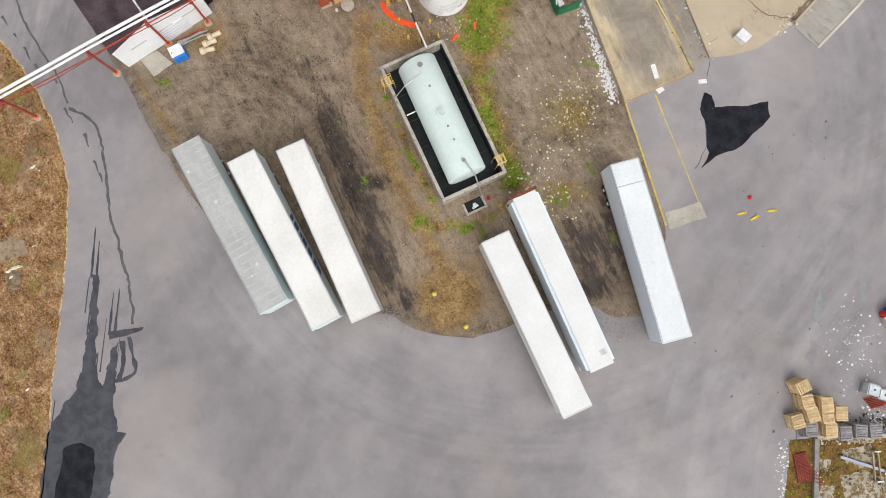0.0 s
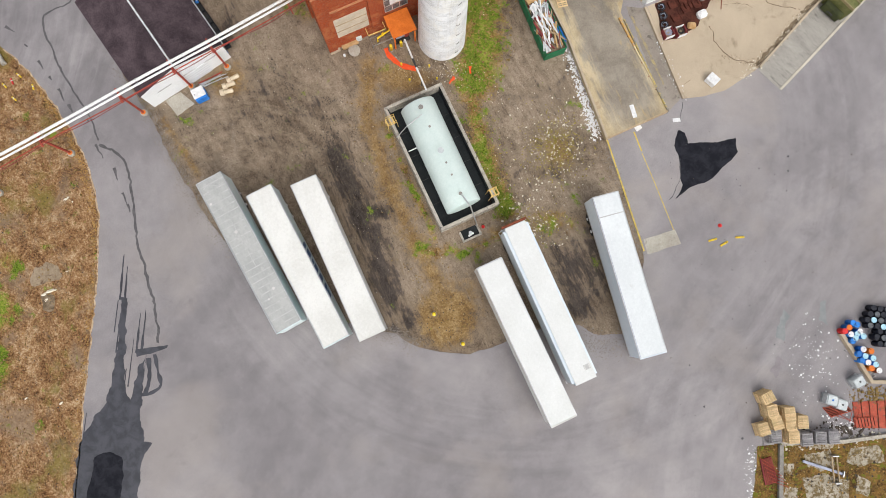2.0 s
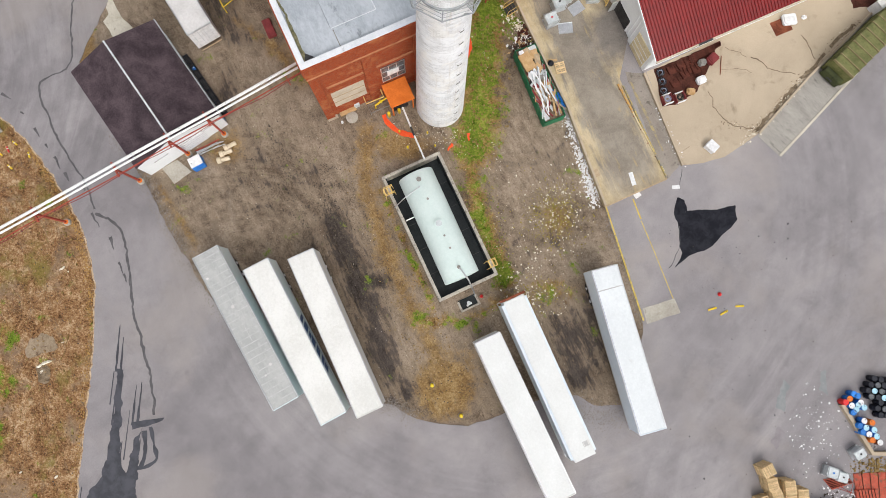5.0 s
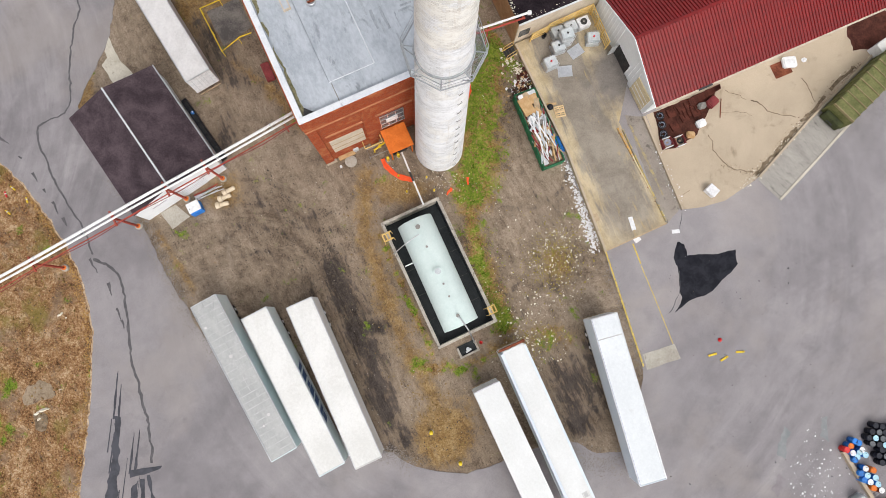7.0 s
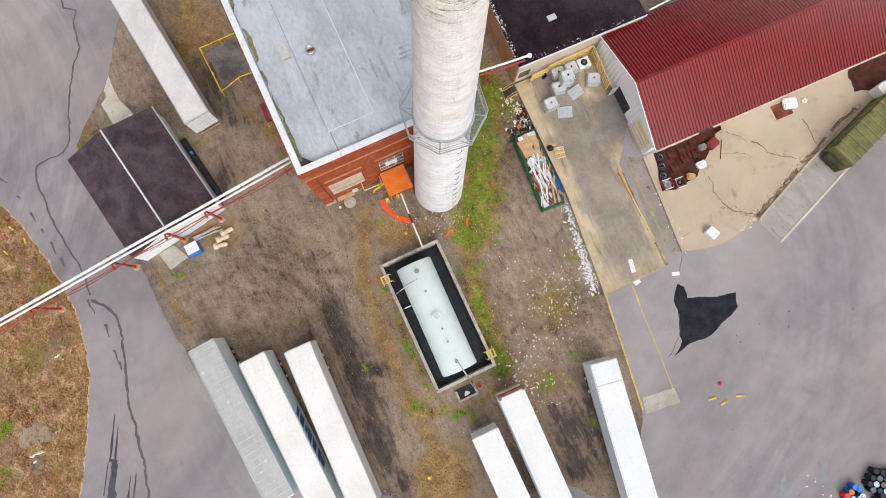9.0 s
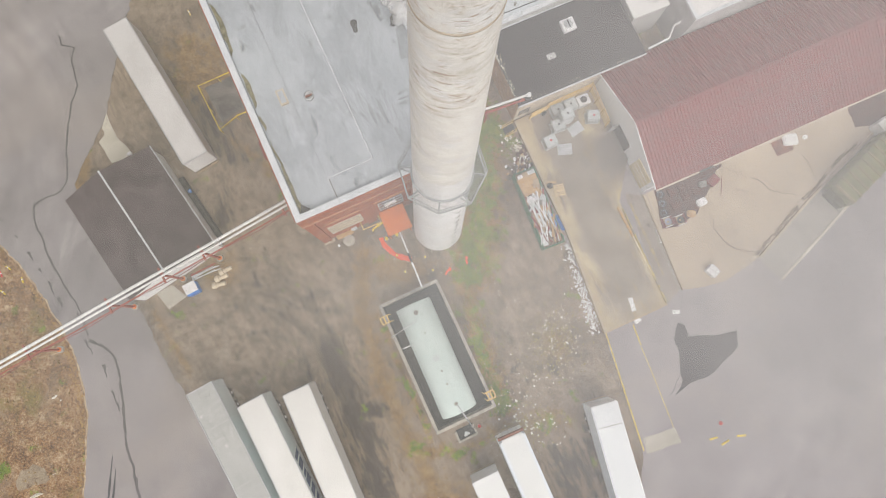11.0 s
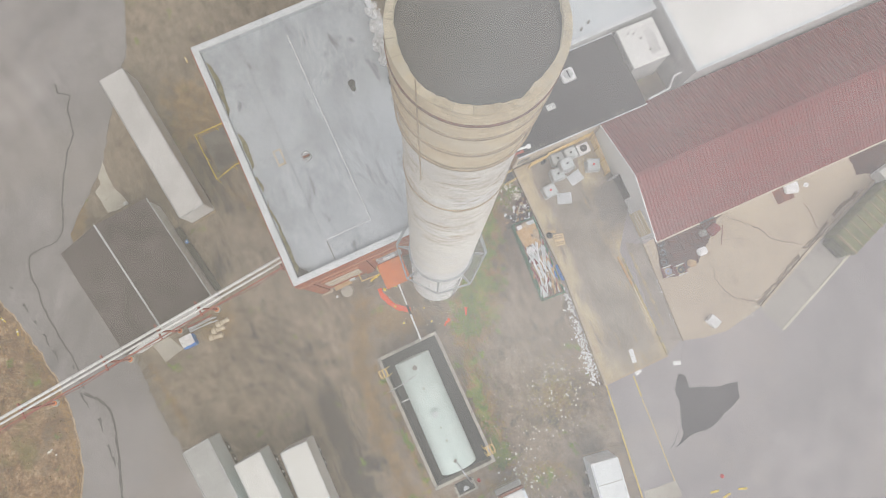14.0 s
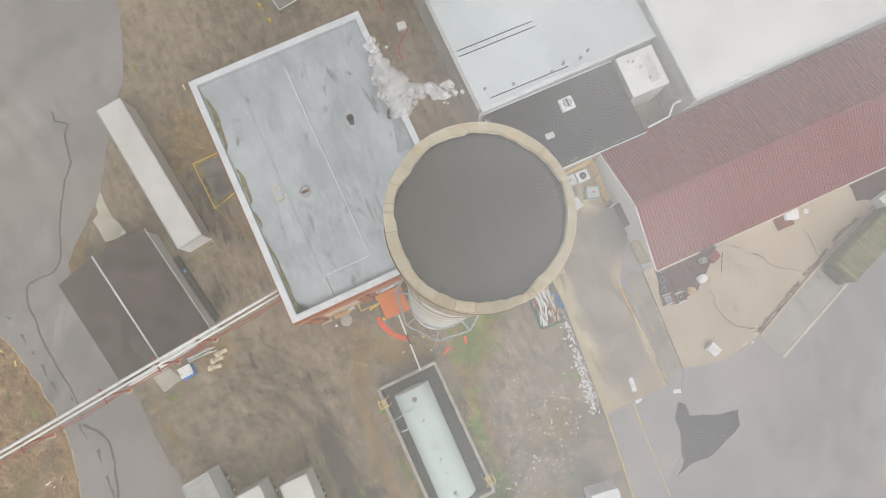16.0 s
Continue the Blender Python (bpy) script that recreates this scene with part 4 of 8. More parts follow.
# loading ramp
RAMP = [(17.05, 21.3), (23.3, 24.8), (20.6, 29.9), (17.9, 35.0), (18.6, 39.6), (16.6, 43.4), (14.4, 47.0), (6.4, 42.6), (9.8, 36.4), (12.6, 31.4)]
ramp_ob = tagged(part("loading_ramp", slab(RAMP, -0.02, 0.55), "ramp"), "wide worn concrete loading ramp with tyre marks", "ramp", kind="structure")
tagged(part("ramp_edge", ribbon([(17.05, 21.25), (23.35, 24.75)], 0.14, -0.02, 0.58), "wood_old"), "rusty worn edge of the loading ramp", "edging", kind="structure")
tagged(part("ramp_curb", ribbon([(17.1, 21.4), (12.65, 31.4), (9.85, 36.4), (6.5, 42.5)], 0.22, 0.5, 0.75), "concrete_tan"), "low concrete curb along the loading ramp", "kerb", kind="structure")
tagged(part("ramp_curb", ribbon([(23.25, 24.85), (20.55, 29.9), (18.3, 34.2)], 0.14, 0.5, 0.72), "line_yellow"), "yellow painted curb along the loading ramp", "kerb", kind="structure")
guide = thing("guide_rail", pose(17.75, 34.35, 0, 0, 0, turn_of((20.2, 30.2), (17.75, 34.35))), "steel guide rail on the ramp, orange worn to cream", "rail")
part("worn_end", box(-0.1, 0.1, -3.4, 0, 0.55, 0.72, 0.03), "guide", guide, "faded orange rail end")
part("pale_run", box(-0.06, 0.06, -10.4, -3.4, 0.55, 0.7, 0.02), "rail_cream", guide, "cream painted rail")
for k in range(6):
    part("bolt_plate", box(-0.16, 0.16, -1.6 * k - 0.6, -1.6 * k - 0.5, 0.55, 0.6), "rust", guide)
flat_patch("bay_lane", [(18.6, 36.0), (20.7, 36.0), (25.0, 26.6), (23.4, 24.7)], 0.033, "bay_asphalt", "brownish worn asphalt strip between ramp and yard", "pavement", 0.5, 0.12, 17)
tagged(part("painted_line", ribbon(rough_outline([(19.2, 35.0), (21.7, 30.3), (23.2, 27.4)], 0.4, 0.04, 5, False), 0.24, 0.03, 0.042, 0.08, 8), "line_faint"), "faded yellow painted line beside the ramp", "painted line", kind="structure")


# ---------- chimney ----------
CX, CY, CTOP = -0.67, 30.76, 52.35


def chim_r(z):
    return 2.48 - 1.05 * min(z / 47.0, 1.0)


def build_chimney():
    root = thing("chimney", pose(CX, CY, 0), "tall tapering whitewashed concrete chimney with tan cap and steel platform", "chimney")
    for name, z0, z1, mat, label in (("lower_shaft", -0.1, 27.0, "chimney", "whitewashed concrete shaft"), ("middle_shaft", 27.0, 38.0, "chimney_old", "cream weathered concrete shaft"), ("upper_shaft", 38.0, 48.9, "chimney_worn", "bare flaking concrete shaft")):
        prof = []
        z = z0
        while z < z1 - 0.01:
            prof += [(chim_r(z), z)]
            z += 1.5
        prof += [(chim_r(z1), z1)]
        prof = [(r, min(zz, z1)) for r, zz in prof]
        part(name, lathe(prof, 56, caps=False), mat, root, label, True)
    # cap with an uneven rim, hollow inside
    bm = bmesh.new()
    sides, rings = 120, []
    prof = [(1.43, 48.9), (1.45, 49.6), (1.47, 50.6), (1.48, 51.9), (1.465, CTOP), (1.335, CTOP), (1.325, 52.26), (1.31, 51.6), (1.3, 45), (1.3, 30), (1.34, 12)]
    for j, (r, z) in enumerate(prof):
        row = []
        for k in range(sides):
            a = 2 * math.pi * k / sides
            n1 = noise.noise(Vector((2.4 * math.cos(a), 2.4 * math.sin(a), 0.5))) + 0.6 * noise.noise(Vector((8 * math.cos(a), 8 * math.sin(a), 2))) + 0.35 * noise.noise(Vector((21 * math.cos(a), 21 * math.sin(a), 4)))
            rr = r + (0.055 * n1 - 0.02 if j in (5, 6) else 0.008 * n1)
            zz = z - (0.02 * abs(n1) if j in (4, 5) else 0)
            row.append(bm.verts.new((rr * math.cos(a), rr * math.sin(a), zz)))
        rings.append(row)
    for ra, rb in zip(rings, rings[1:]):
        for k in range(sides):
            bm.faces.new((ra[k], ra[(k + 1) % sides], rb[(k + 1) % sides], rb[k]))
    cap = part("cap", bm, "chimney_top", root, "tan concrete cap with crumbling rim")
    cap.data.materials.append(M["soot"])
    for p in cap.data.polygons:
        if p.center.z < 52.29 and math.hypot(p.center.x, p.center.y) < 1.4:
            p.material_index = 1
    part("flue_floor", lathe([(1.4, 11.9), (1.4, 12.0)], 32), "soot", root, "soot-black flue bottom")
    for z in (49.0, 50.1, 51.1, 51.8):
        part("steel_band", lathe([(1.45, z), (1.495, z), (1.495, z + 0.1), (1.45, z + 0.1)], 56, caps=False), "wood_old" if z < 51.5 else "rust", root, "narrow rusty steel band", True)
    for z in (44.6,):
        part("steel_band", lathe([(chim_r(z), z), (chim_r(z) + 0.03, z), (chim_r(z) + 0.03, z + 0.09), (chim_r(z), z + 0.09)], 56, caps=False), "wood_old", root, "narrow rusty steel band", True)
    # ladder rungs up the shaft
    rung = tube([(-0.18, 0, 0), (-0.18, 0.1, 0), (0.18, 0.1, 0), (0.18, 0, 0)], 0.022, 5)
    first = part("rung", rung, "steel_dark", root)
    for k in range(11):
        z = 1.2 + k * 1.85
        a = radians(-48)
        m = pose(chim_r(z) * math.cos(a), chim_r(z) * math.sin(a), z, 0, 0, -48 - 90)
        if k == 0:
            first.matrix_basis = m
        else:
            shared("rung", first.data, root, m)
    # lightning conductor
    part("conductor_tip", tube([(1.52 * math.cos(radians(236)), 1.52 * math.sin(radians(236)), 47), (1.52 * math.cos(radians(236)), 1.52 * math.sin(radians(236)), 53.0)], 0.014, 5), "wood_old", root)
    # octagonal platform
    pz, ro, ri = 23.2, 2.85, 2.06
    corner = [(math.cos(radians(45 * k)), math.sin(radians(45 * k))) for k in range(8)]
    part("inner_ring", lathe([(chim_r(pz) + 0.0, pz), (ri + 0.03, pz), (ri + 0.03, pz + 0.16), (chim_r(pz), pz + 0.16)], 40, caps=False), "galvanised", root, "grey steel ring")
    for k in range(8):
        a, b = corner[k], corner[(k + 1) % 8]
        if k in (7, 0):
            part("deck_panel", slab([(ri * a[0], ri * a[1]), (ro * a[0], ro * a[1]), (ro * b[0], ro * b[1]), (ri * b[0], ri * b[1])], pz + 0.05, pz + 0.08), "grating", root, "open steel grating")
        part("edge_beam", tube([(ro * a[0], ro * a[1], pz + 0.06), (ro * b[0], ro * b[1], pz + 0.06)], 0.05, 6), "galvanised", root)
        part("bracket", tube([(ro * a[0], ro * a[1], pz), (chim_r(pz - 1.4) * a[0], chim_r(pz - 1.4) * a[1], pz - 1.4)], 0.045, 6), "galvanised", root)
        part("rail_post", tube([(ro * a[0], ro * a[1], pz), (ro * a[0], ro * a[1], pz + 1.05)], 0.028, 6), "galvanised", root)
        part("handrail", tube([(ro * a[0], ro * a[1], pz + 1.05), (ro * b[0], ro * b[1], pz + 1.05)], 0.028, 6), "galvanised", root)
        part("mid_rail", tube([(ro * a[0], ro * a[1], pz + 0.55), (ro * b[0], ro * b[1], pz + 0.55)], 0.016, 6), "galvanised", root)
        part("spoke", tube([(ri * a[0], ri * a[1], pz + 0.06), (ro * a[0], ro * a[1], pz + 0.06)], 0.045, 6), "galvanised", root)


def grating_material():
    m, nt, b = nodes_of("open_steel_grating")
    b.inputs["Base Color"].default_value = (0.3, 0.31, 0.32, 1)
    b.inputs["Metallic"].default_value, b.inputs["Roughness"].default_value = 0.7, 0.5
    b.inputs["Alpha"].default_value = 0.35
    return m


M["grating"] = grating_material()
M["galvanised"] = surface("galvanised_steel", (0.3, 0.32, 0.33), (0.44, 0.46, 0.47), 2, 9, 0.5, 0.3, 0.1)
build_chimney()


# ---------- brick boiler house ----------
def build_boiler_house():
    root = thing("boiler_house", pose(-12.15, 28.2, 0, 0, 0, 29.5), "red brick boiler house with flat grey roof and white coping", "building")
    W, L, H = 15.4, 22.0, 12.65
    t = 0.4
    part("wall_south", box(0, W, 0, t, -0.1, H), "brick", root)
    part("wall_north", box(0, W, L - t, L, -0.1, H), "brick", root)
    part("wall_west", box(0, t, t, L - t, -0.1, H), "brick", root)
    part("wall_east", box(W - t, W, t, L - t, -0.1, H), "brick", root)
    part("roof", box(t, W - t, t, L - t, H - 0.75, H - 0.45), "membrane", root, "grey patched roof membrane")
    for x0, x1, y0, y1 in ((t, W - t, t, t + 0.04), (t, W - t, L - t - 0.04, L - t), (t, t + 0.04, t + 0.04, L - t - 0.04), (W - t - 0.04, W - t, t + 0.04, L - t - 0.04)):
        part("upstand", box(x0, x1, y0, y1, H - 0.45, H - 0.005), "membrane", root, "grey membrane upstand")
    c0 = 0.42
    for nm, x0, x1, y0, y1 in (("s", -0.12, W + 0.12, -0.12, c0), ("n", -0.12, W + 0.12, L - c0, L + 0.12), ("w", -0.12, c0, c0, L - c0), ("e", W - c0, W + 0.12, c0, L - c0)):
        part("coping", box(x0, x1, y0, y1, H, H + 0.14, 0.03), "coping", root, "white parapet coping")
    # projecting brick band under the coping, pilasters, sills
    part("cornice", box(-0.1, W + 0.1, -0.22, 0.02, H - 1.9, H - 0.02), "brick", root, "projecting brick band")
    part("cornice", box(-0.22, 0.02, 0.02, L, H - 1.9, H - 0.02), "brick", root, "projecting brick band")
    part("string_course", box(-0.1, W + 0.1, -0.3, 0.02, H - 2.05, H - 1.9), "terracotta", root, "pale terracotta string course")
    for x in (0.0, 5.0, 10.0, 14.6):
        part("pilaster", box(x - 0.05, x + 0.85, -0.2, 0.02, -0.1, H - 2.05), "brick", root)
    for y in (4.5, 9, 13.5, 18, 21.2):
        part("pilaster", box(-0.2, 0.02, y - 0.4, y + 0.4, -0.1, H - 1.9), "brick", root)
    part("lintel", box(1.2, 4.9, -0.12, 0.02, 7.1, 7.3), "terracotta", root)
    part("lintel", box(6.2, 9.9, -0.12, 0.02, 7.1, 7.3), "terracotta", root)
    # boarded opening and window
    board = part("boarded_window", box(1.3, 4.7, -0.08, 0.02, 2.2, 5.6), "beige_wall", root, "beige boarded opening")
    for z in (3.3, 4.5):
        part("batten", box(1.3, 4.7, -0.12, -0.08, z, z + 0.08), "wood_old", board)
    win = part("window", box(6.5, 9.0, -0.06, 0.02, 3.2, 6.4), "glass_dark", root, "dusty grey window")
    for x in (6.5, 7.3, 8.1, 8.92):
        part("mullion", box(x, x + 0.08, -0.1, -0.06, 3.2, 6.4), "alu", win)
    for z in (3.2, 4.2, 5.3, 6.3):
        part("transom", box(6.5, 9.0, -0.11, -0.06, z, z + 0.08), "alu", win)
    part("vent_frame", box(7.1, 8.3, -0.2, -0.11, 4.5, 5.4, 0.02), "white_scrap", win, "white framed wall fan")
    for y in (6.6, 11.2, 15.6, 19.6):
        w2 = part("window", box(-0.05, 0.02, y - 1.2, y + 1.2, 3.5, 8.5), "glass_dark", root, "tall dusty window")
        for z in (3.5, 5.1, 6.7, 8.42):
            part("transom", box(-0.09, -0.05, y - 1.2, y + 1.2, z, z + 0.08), "alu", w2)
    # roof: raised strip with seams, silt along the parapets, vents
    rz = H - 0.45
    strip = part("raised_strip", box(3.6, 7.75, 2.4, 20.0, rz, rz + 0.12, 0.04), "membrane", root, "raised membrane strip")
    part("seam", tube([(7.75, 2.4, rz + 0.14), (7.75, 20.0, rz + 0.14)], 0.06, 6), "coping", strip, "white seam")
    part("seam", tube([(3.6, 2.4, rz + 0.13), (3.6, 20.0, rz + 0.13)], 0.025, 6), "roof_stain_shade", strip)
    part("seam", tube([(3.6, 2.4, rz + 0.13), (7.75, 2.4, rz + 0.13)], 0.045, 6), "coping", strip)
    part("seam", box(3.7, 3.78, 0.6, 2.3, rz, rz + 0.015), "concrete_dark", root)
    for k, (pts) in enumerate([[(0.46, 0.6), (0.9, 0.6), (0.75, 3), (0.7, 6), (0.5, 7.5)], [(0.5, 10.4), (0.85, 10.9), (0.95, 12.6), (0.7, 13.6), (0.5, 13.8)], [(0.5, 15.4), (0.8, 16), (0.95, 18.4), (0.7, 20.4), (0.5, 20.8)], [(0.5, 8.2), (0.75, 8.6), (0.7, 9.6), (0.5, 9.8)]]):
        part("silt", slab(rough_outline(pts, 0.3, 0.16, 50 + k), rz, rz + 0.02), "moss_roof", root, "mossy silt along the parapet")
    for k, (x, y, a, b) in enumerate([(9.3, 6.0, 0.12, 0.9), (9.7, 5.2, 0.1, 0.7), (10.2, 5.8, 0.12, 1.1), (10.6, 3.4, 0.12, 0.7), (8.9, 7.4, 0.1, 0.8), (12.3, 6.2, 0.5, 0.1), (12.1, 5.8, 0.6, 0.1), (12.5, 6.7, 0.5, 0.12), (4.6, 18.6, 0.4, 0.3), (6.3, 4.6, 0.2, 0.16), (5.6, 6, 0.15, 0.12), (2.2, 17.6, 0.4, 0.15), (6.6, 15, 0.3, 0.1)]):
        part("patch", slab(rough_outline([(x - a, y - b), (x + a, y - b), (x + a, y + b), (x - a, y + b)], 0.2, 0.07, 60 + k), rz, rz + 0.006), "roof_stain_shade", root, "darker worn roof patch")
    vent = part("roof_vent", lathe([(0.42, rz), (0.42, rz + 0.45), (0.36, rz + 0.5), (0.36, rz + 0.3)], 24), "alu", root, "round metal roof vent")
    part("damper", box(4.75, 5.37, 9.42, 9.58, rz + 0.3, rz + 0.42), "rust", root, "rusty damper blade")
    vent.location = (5.06, 9.5, 0)
    part("vent_frame", box(2.6, 3.3, 9.7, 11.1, rz, rz + 0.16), "beige_wall", root, "small wooden roof curb")
    part("hatch_lid", box(2.72, 3.18, 9.85, 10.95, rz + 0.16, rz + 0.2), "membrane", root)
    stack = part("vent_pipe", lathe([(0.22, rz), (0.22, rz + 1.1), (0.3, rz + 1.1), (0.3, rz + 1.3)], 16), "steel_dark", root, "short black vent pipe")
    stack.location = (11.0, 13.4, 0)
    part("steam_outlet", tube([(14.2, 12.6, rz), (14.2, 12.6, rz + 0.9), (14.6, 12.8, rz + 1.2)], 0.25, 10), "steel_dark", root, "black steam outlet pipe")
    # shadow on the roof, drawn as a thin slab in a darker tone
    part("roof_shadow", slab(rough_outline([(13.4, 9.4), (14.9, 9.2), (14.9, 12.4), (14.2, 12.2)], 0.4, 0.12, 88), rz, rz + 0.02), "roof_stain_shade", root)
    part("wedge_flashing", slab([(0.45, 0.45), (1.5, 0.45), (0.8, 1.2)], rz, rz + 0.3), "steel_dark", root, "dark corner flashing")


M["terracotta"] = surface("terracotta_trim", (0.4, 0.16, 0.08), (0.52, 0.24, 0.13), 1, 8, 0.85)
# serves the worn roof patches and seam, and the shadow drawn on the roof
M["roof_stain_shade"] = surface("worn_shaded_membrane", (0.27, 0.29, 0.31), (0.42, 0.45, 0.48), 1.2, 5, 0.75, stretch=(2.2, 0.5, 1))
build_boiler_house()


# ---------- brown-roofed shed ----------
def build_shed():
    root = thing("shed", pose(-26.6, 24.2, 0, 0, 0, 40), "low gabled shed with dark brown roof and white walls", "shed")
    WW, WE, L, ZE, ZR = -4.55, 5.0, 11.0, 3.1, 4.35
    part("wall_west", box(WW + 0.1, WW + 0.25, -0.7, L - 0.3, -0.1, ZE - 0.02), "white_wall", root)
    part("wall_east", box(WE - 0.25, WE - 0.1, -0.7, L - 0.3, -0.1, ZE - 0.02), "white_wall", root)
    for y in (-0.85, L - 0.3):
        bm = bmesh.new()
        prof = [(WW + 0.1, -0.1), (WE - 0.1, -0.1), (WE - 0.1, ZE), (0, ZR - 0.06), (WW + 0.1, ZE)]
        lo, hi = [bm.verts.new((x, y, z)) for x, z in prof], [bm.verts.new((x, y + 0.15, z)) for x, z in prof]
        bm.faces.new(lo), bm.faces.new(hi[::-1])
        for i in range(5):
            bm.faces.new((lo[i], hi[i], hi[(i + 1) % 5], lo[(i + 1) % 5]))
        part("gable_wall", bm, "white_wall", root, "white painted gable wall")
    for s, xe in ((0, WW), (1, WE)):
        bm = bmesh.new()
        v = [bm.verts.new(p) for p in ((0, -0.9, ZR), (0, L, ZR), (xe, L, ZE), (xe, -0.9, ZE), (0, -0.9, ZR - 0.1), (0, L, ZR - 0.1), (xe, L, ZE - 0.1), (xe, -0.9, ZE - 0.1))]
        for f in ((0, 1, 2, 3), (4, 5, 6, 7), (0, 1, 5, 4), (1, 2, 6, 5), (2, 3, 7, 6), (3, 0, 4, 7)):
            bm.faces.new([v[i] for i in f])
        part("roof_slope", bm, "roof_brown", root, "dark brown shingle slope")
    part("ridge_cap", tube([(0, -0.9, ZR + 0.02), (0, L, ZR + 0.02)], 0.09, 8), "coping", root, "white metal ridge cap")
    part("gutter", box(WE, WE + 0.12, -0.9, L, ZE - 0.12, ZE), "alu", root)
    for x in (-3.0, -0.2, 2.4):
        part("trim_board", box(x, x + 1.6, -0.91, -0.85, 1.95, 2.05), "grey_wall", root)
    door = part("roller_door", box(-0.2, 2.6, -0.92, -0.85, 0, 1.9), "white_wall", root, "pale shed door")
    for k in range(5):
        part("door_rib", box(-0.2, 2.6, -0.95, -0.92, 0.2 + 0.36 * k, 0.24 + 0.36 * k), "alu", door)


build_shed()


# ---------- red-roofed building and its neighbours ----------
def gable_solid(x0, x1, y0, y1, ze, zr):
    """End wall in the y-z plane, as thick as x0 to x1."""
    bm = bmesh.new()
    prof = [(y0, -0.1), (y1, -0.1), (y1, ze), ((y0 + y1) / 2, zr), (y0, ze)]
    lo, hi = [bm.verts.new((x0, y, z)) for y, z in prof], [bm.verts.new((x1, y, z)) for y, z in prof]
    bm.faces.new(lo), bm.faces.new(hi[::-1])
    for i in range(5):
        bm.faces.new((lo[i], hi[i], hi[(i + 1) % 5], lo[(i + 1) % 5]))
    return bm




def build_red_building():
    root = thing("warehouse", pose(20.49, 35.98, 0, 0, 0, 28.6), "long warehouse with ribbed red metal roof and pale walls", "building")
    L, D, ZE, ZR = 50.0, 12.85, 3.6, 5.9
    part("wall_south", box(0.15, L, 0.3, 0.5, -0.1, ZE - 0.1), "white_wall", root, "pale metal wall")
    part("wall_north", box(0.15, L, D - 0.5, D - 0.3, -0.1, ZE - 0.1), "white_wall", root)
    part("gable_wall", gable_solid(0.12, 0.3, 0.3, D - 0.3, ZE - 0.05, ZR - 0.1), "white_wall", root, "pale grey metal gable wall")
    part("gable_wall", gable_solid(L - 0.2, L, 0.3, D - 0.3, ZE - 0.05, ZR - 0.1), "white_wall", root)
    # dock opening as a dark panel for its inner shade, with door leaf
    op = part("dock_opening", box(0.04, 0.115, 4.95, 7.35, 0.55, 2.3), "steel_dark", root, "dark panel in place of the shaded open dock door")
    part("door_frame", box(0.0, 0.11, 7.35, 7.45, 0.55, 2.4), "steel_dark", op)
    part("door_frame", box(0.0, 0.11, 4.85, 4.95, 0.55, 2.4), "white_scrap", op)
    part("door_leaf", box(-0.7, 0.0, 7.47, 7.55, 0.6, 2.3), "grey_wall", op, "grey open door leaf")
    for k in range(25):
        y = 0.45 + 0.5 * k
        if not (4.75 < y < 7.55 or 0.65 < y < 3.45):
            part("wall_rib", box(0.07, 0.118, y - 0.04, y + 0.04, 0.5, ZE - 0.1 + (ZR - ZE) * (1 - abs(y - D / 2) / (D / 2)) - 0.05), "white_wall", root)
    d2 = part("side_door", box(0.02, 0.115, 0.75, 3.35, 0.1, 3.1), "rail_cream", root, "closed cream side door")
    for z in (0.8, 1.5, 2.2):
        part("door_rib", box(-0.01, 0.02, 0.8, 3.3, z, z + 0.06), "white_scrap", d2)
    # ribbed roof sheets, one object each
    run = D / 2 + 0.25
    slope = math.atan2(ZR - ZE, D / 2)
    w = 0.345

    def sheet():
        bm = bmesh.new()
        ln = run / math.cos(slope)
        prof = [(0, 0), (w - 0.11, 0), (w - 0.09, 0.07), (w - 0.05, 0.07), (w - 0.03, 0)]
        up = [[bm.verts.new((x, y, z)) for x, z in prof] for y in (0, ln)]
        lo = [[bm.verts.new((x, y, -0.05)) for x in (0, w - 0.03)] for y in (0, ln)]
        for i in range(4):
            bm.faces.new((up[0][i], up[0][i + 1], up[1][i + 1], up[1][i]))
        bm.faces.new((lo[0][0], lo[1][0], lo[1][1], lo[0][1]))
        bm.faces.new((lo[0][0], lo[0][1], up[0][4], up[0][3], up[0][2], up[0][1], up[0][0]))
        bm.faces.new((lo[1][1], lo[1][0], up[1][0], up[1][1], up[1][2], up[1][3], up[1][4]))
        bm.faces.new((lo[0][0], up[0][0], up[1][0], lo[1][0]))
        bm.faces.new((lo[0][1], lo[1][1], up[1][4], up[0][4]))
        return bm

    first = part("roof_sheet", sheet(), "red_roof", root)
    n = int(L / w)
    first.matrix_basis = pose(0, -0.25, ZE - 0.08, math.degrees(slope))
    for k in range(n):
        x = k * w
        if k:
            shared("roof_sheet", first.data, root, pose(x, -0.25, ZE - 0.08, math.degrees(slope)))
        shared("roof_sheet", first.data, root, pose(x + w, D + 0.25, ZE - 0.08, math.degrees(slope), 0, 180))
    part("ridge_cap", box(0, L, D / 2 - 0.16, D / 2 + 0.16, ZR + 0.0, ZR + 0.07, 0.02), "red_roof", root, "red metal ridge cap")
    for s in (0, 1):
        part("barge_board", tube([(0.0, -0.25 if s == 0 else D + 0.25, ZE - 0.12), (0.0, D / 2, ZR)], 0.07, 6), "white_wall", root)
    gut = part("gutter", box(0, L, -0.42, -0.25, ZE - 0.22, ZE - 0.08), "beige_wall", root, "dull tan gutter")
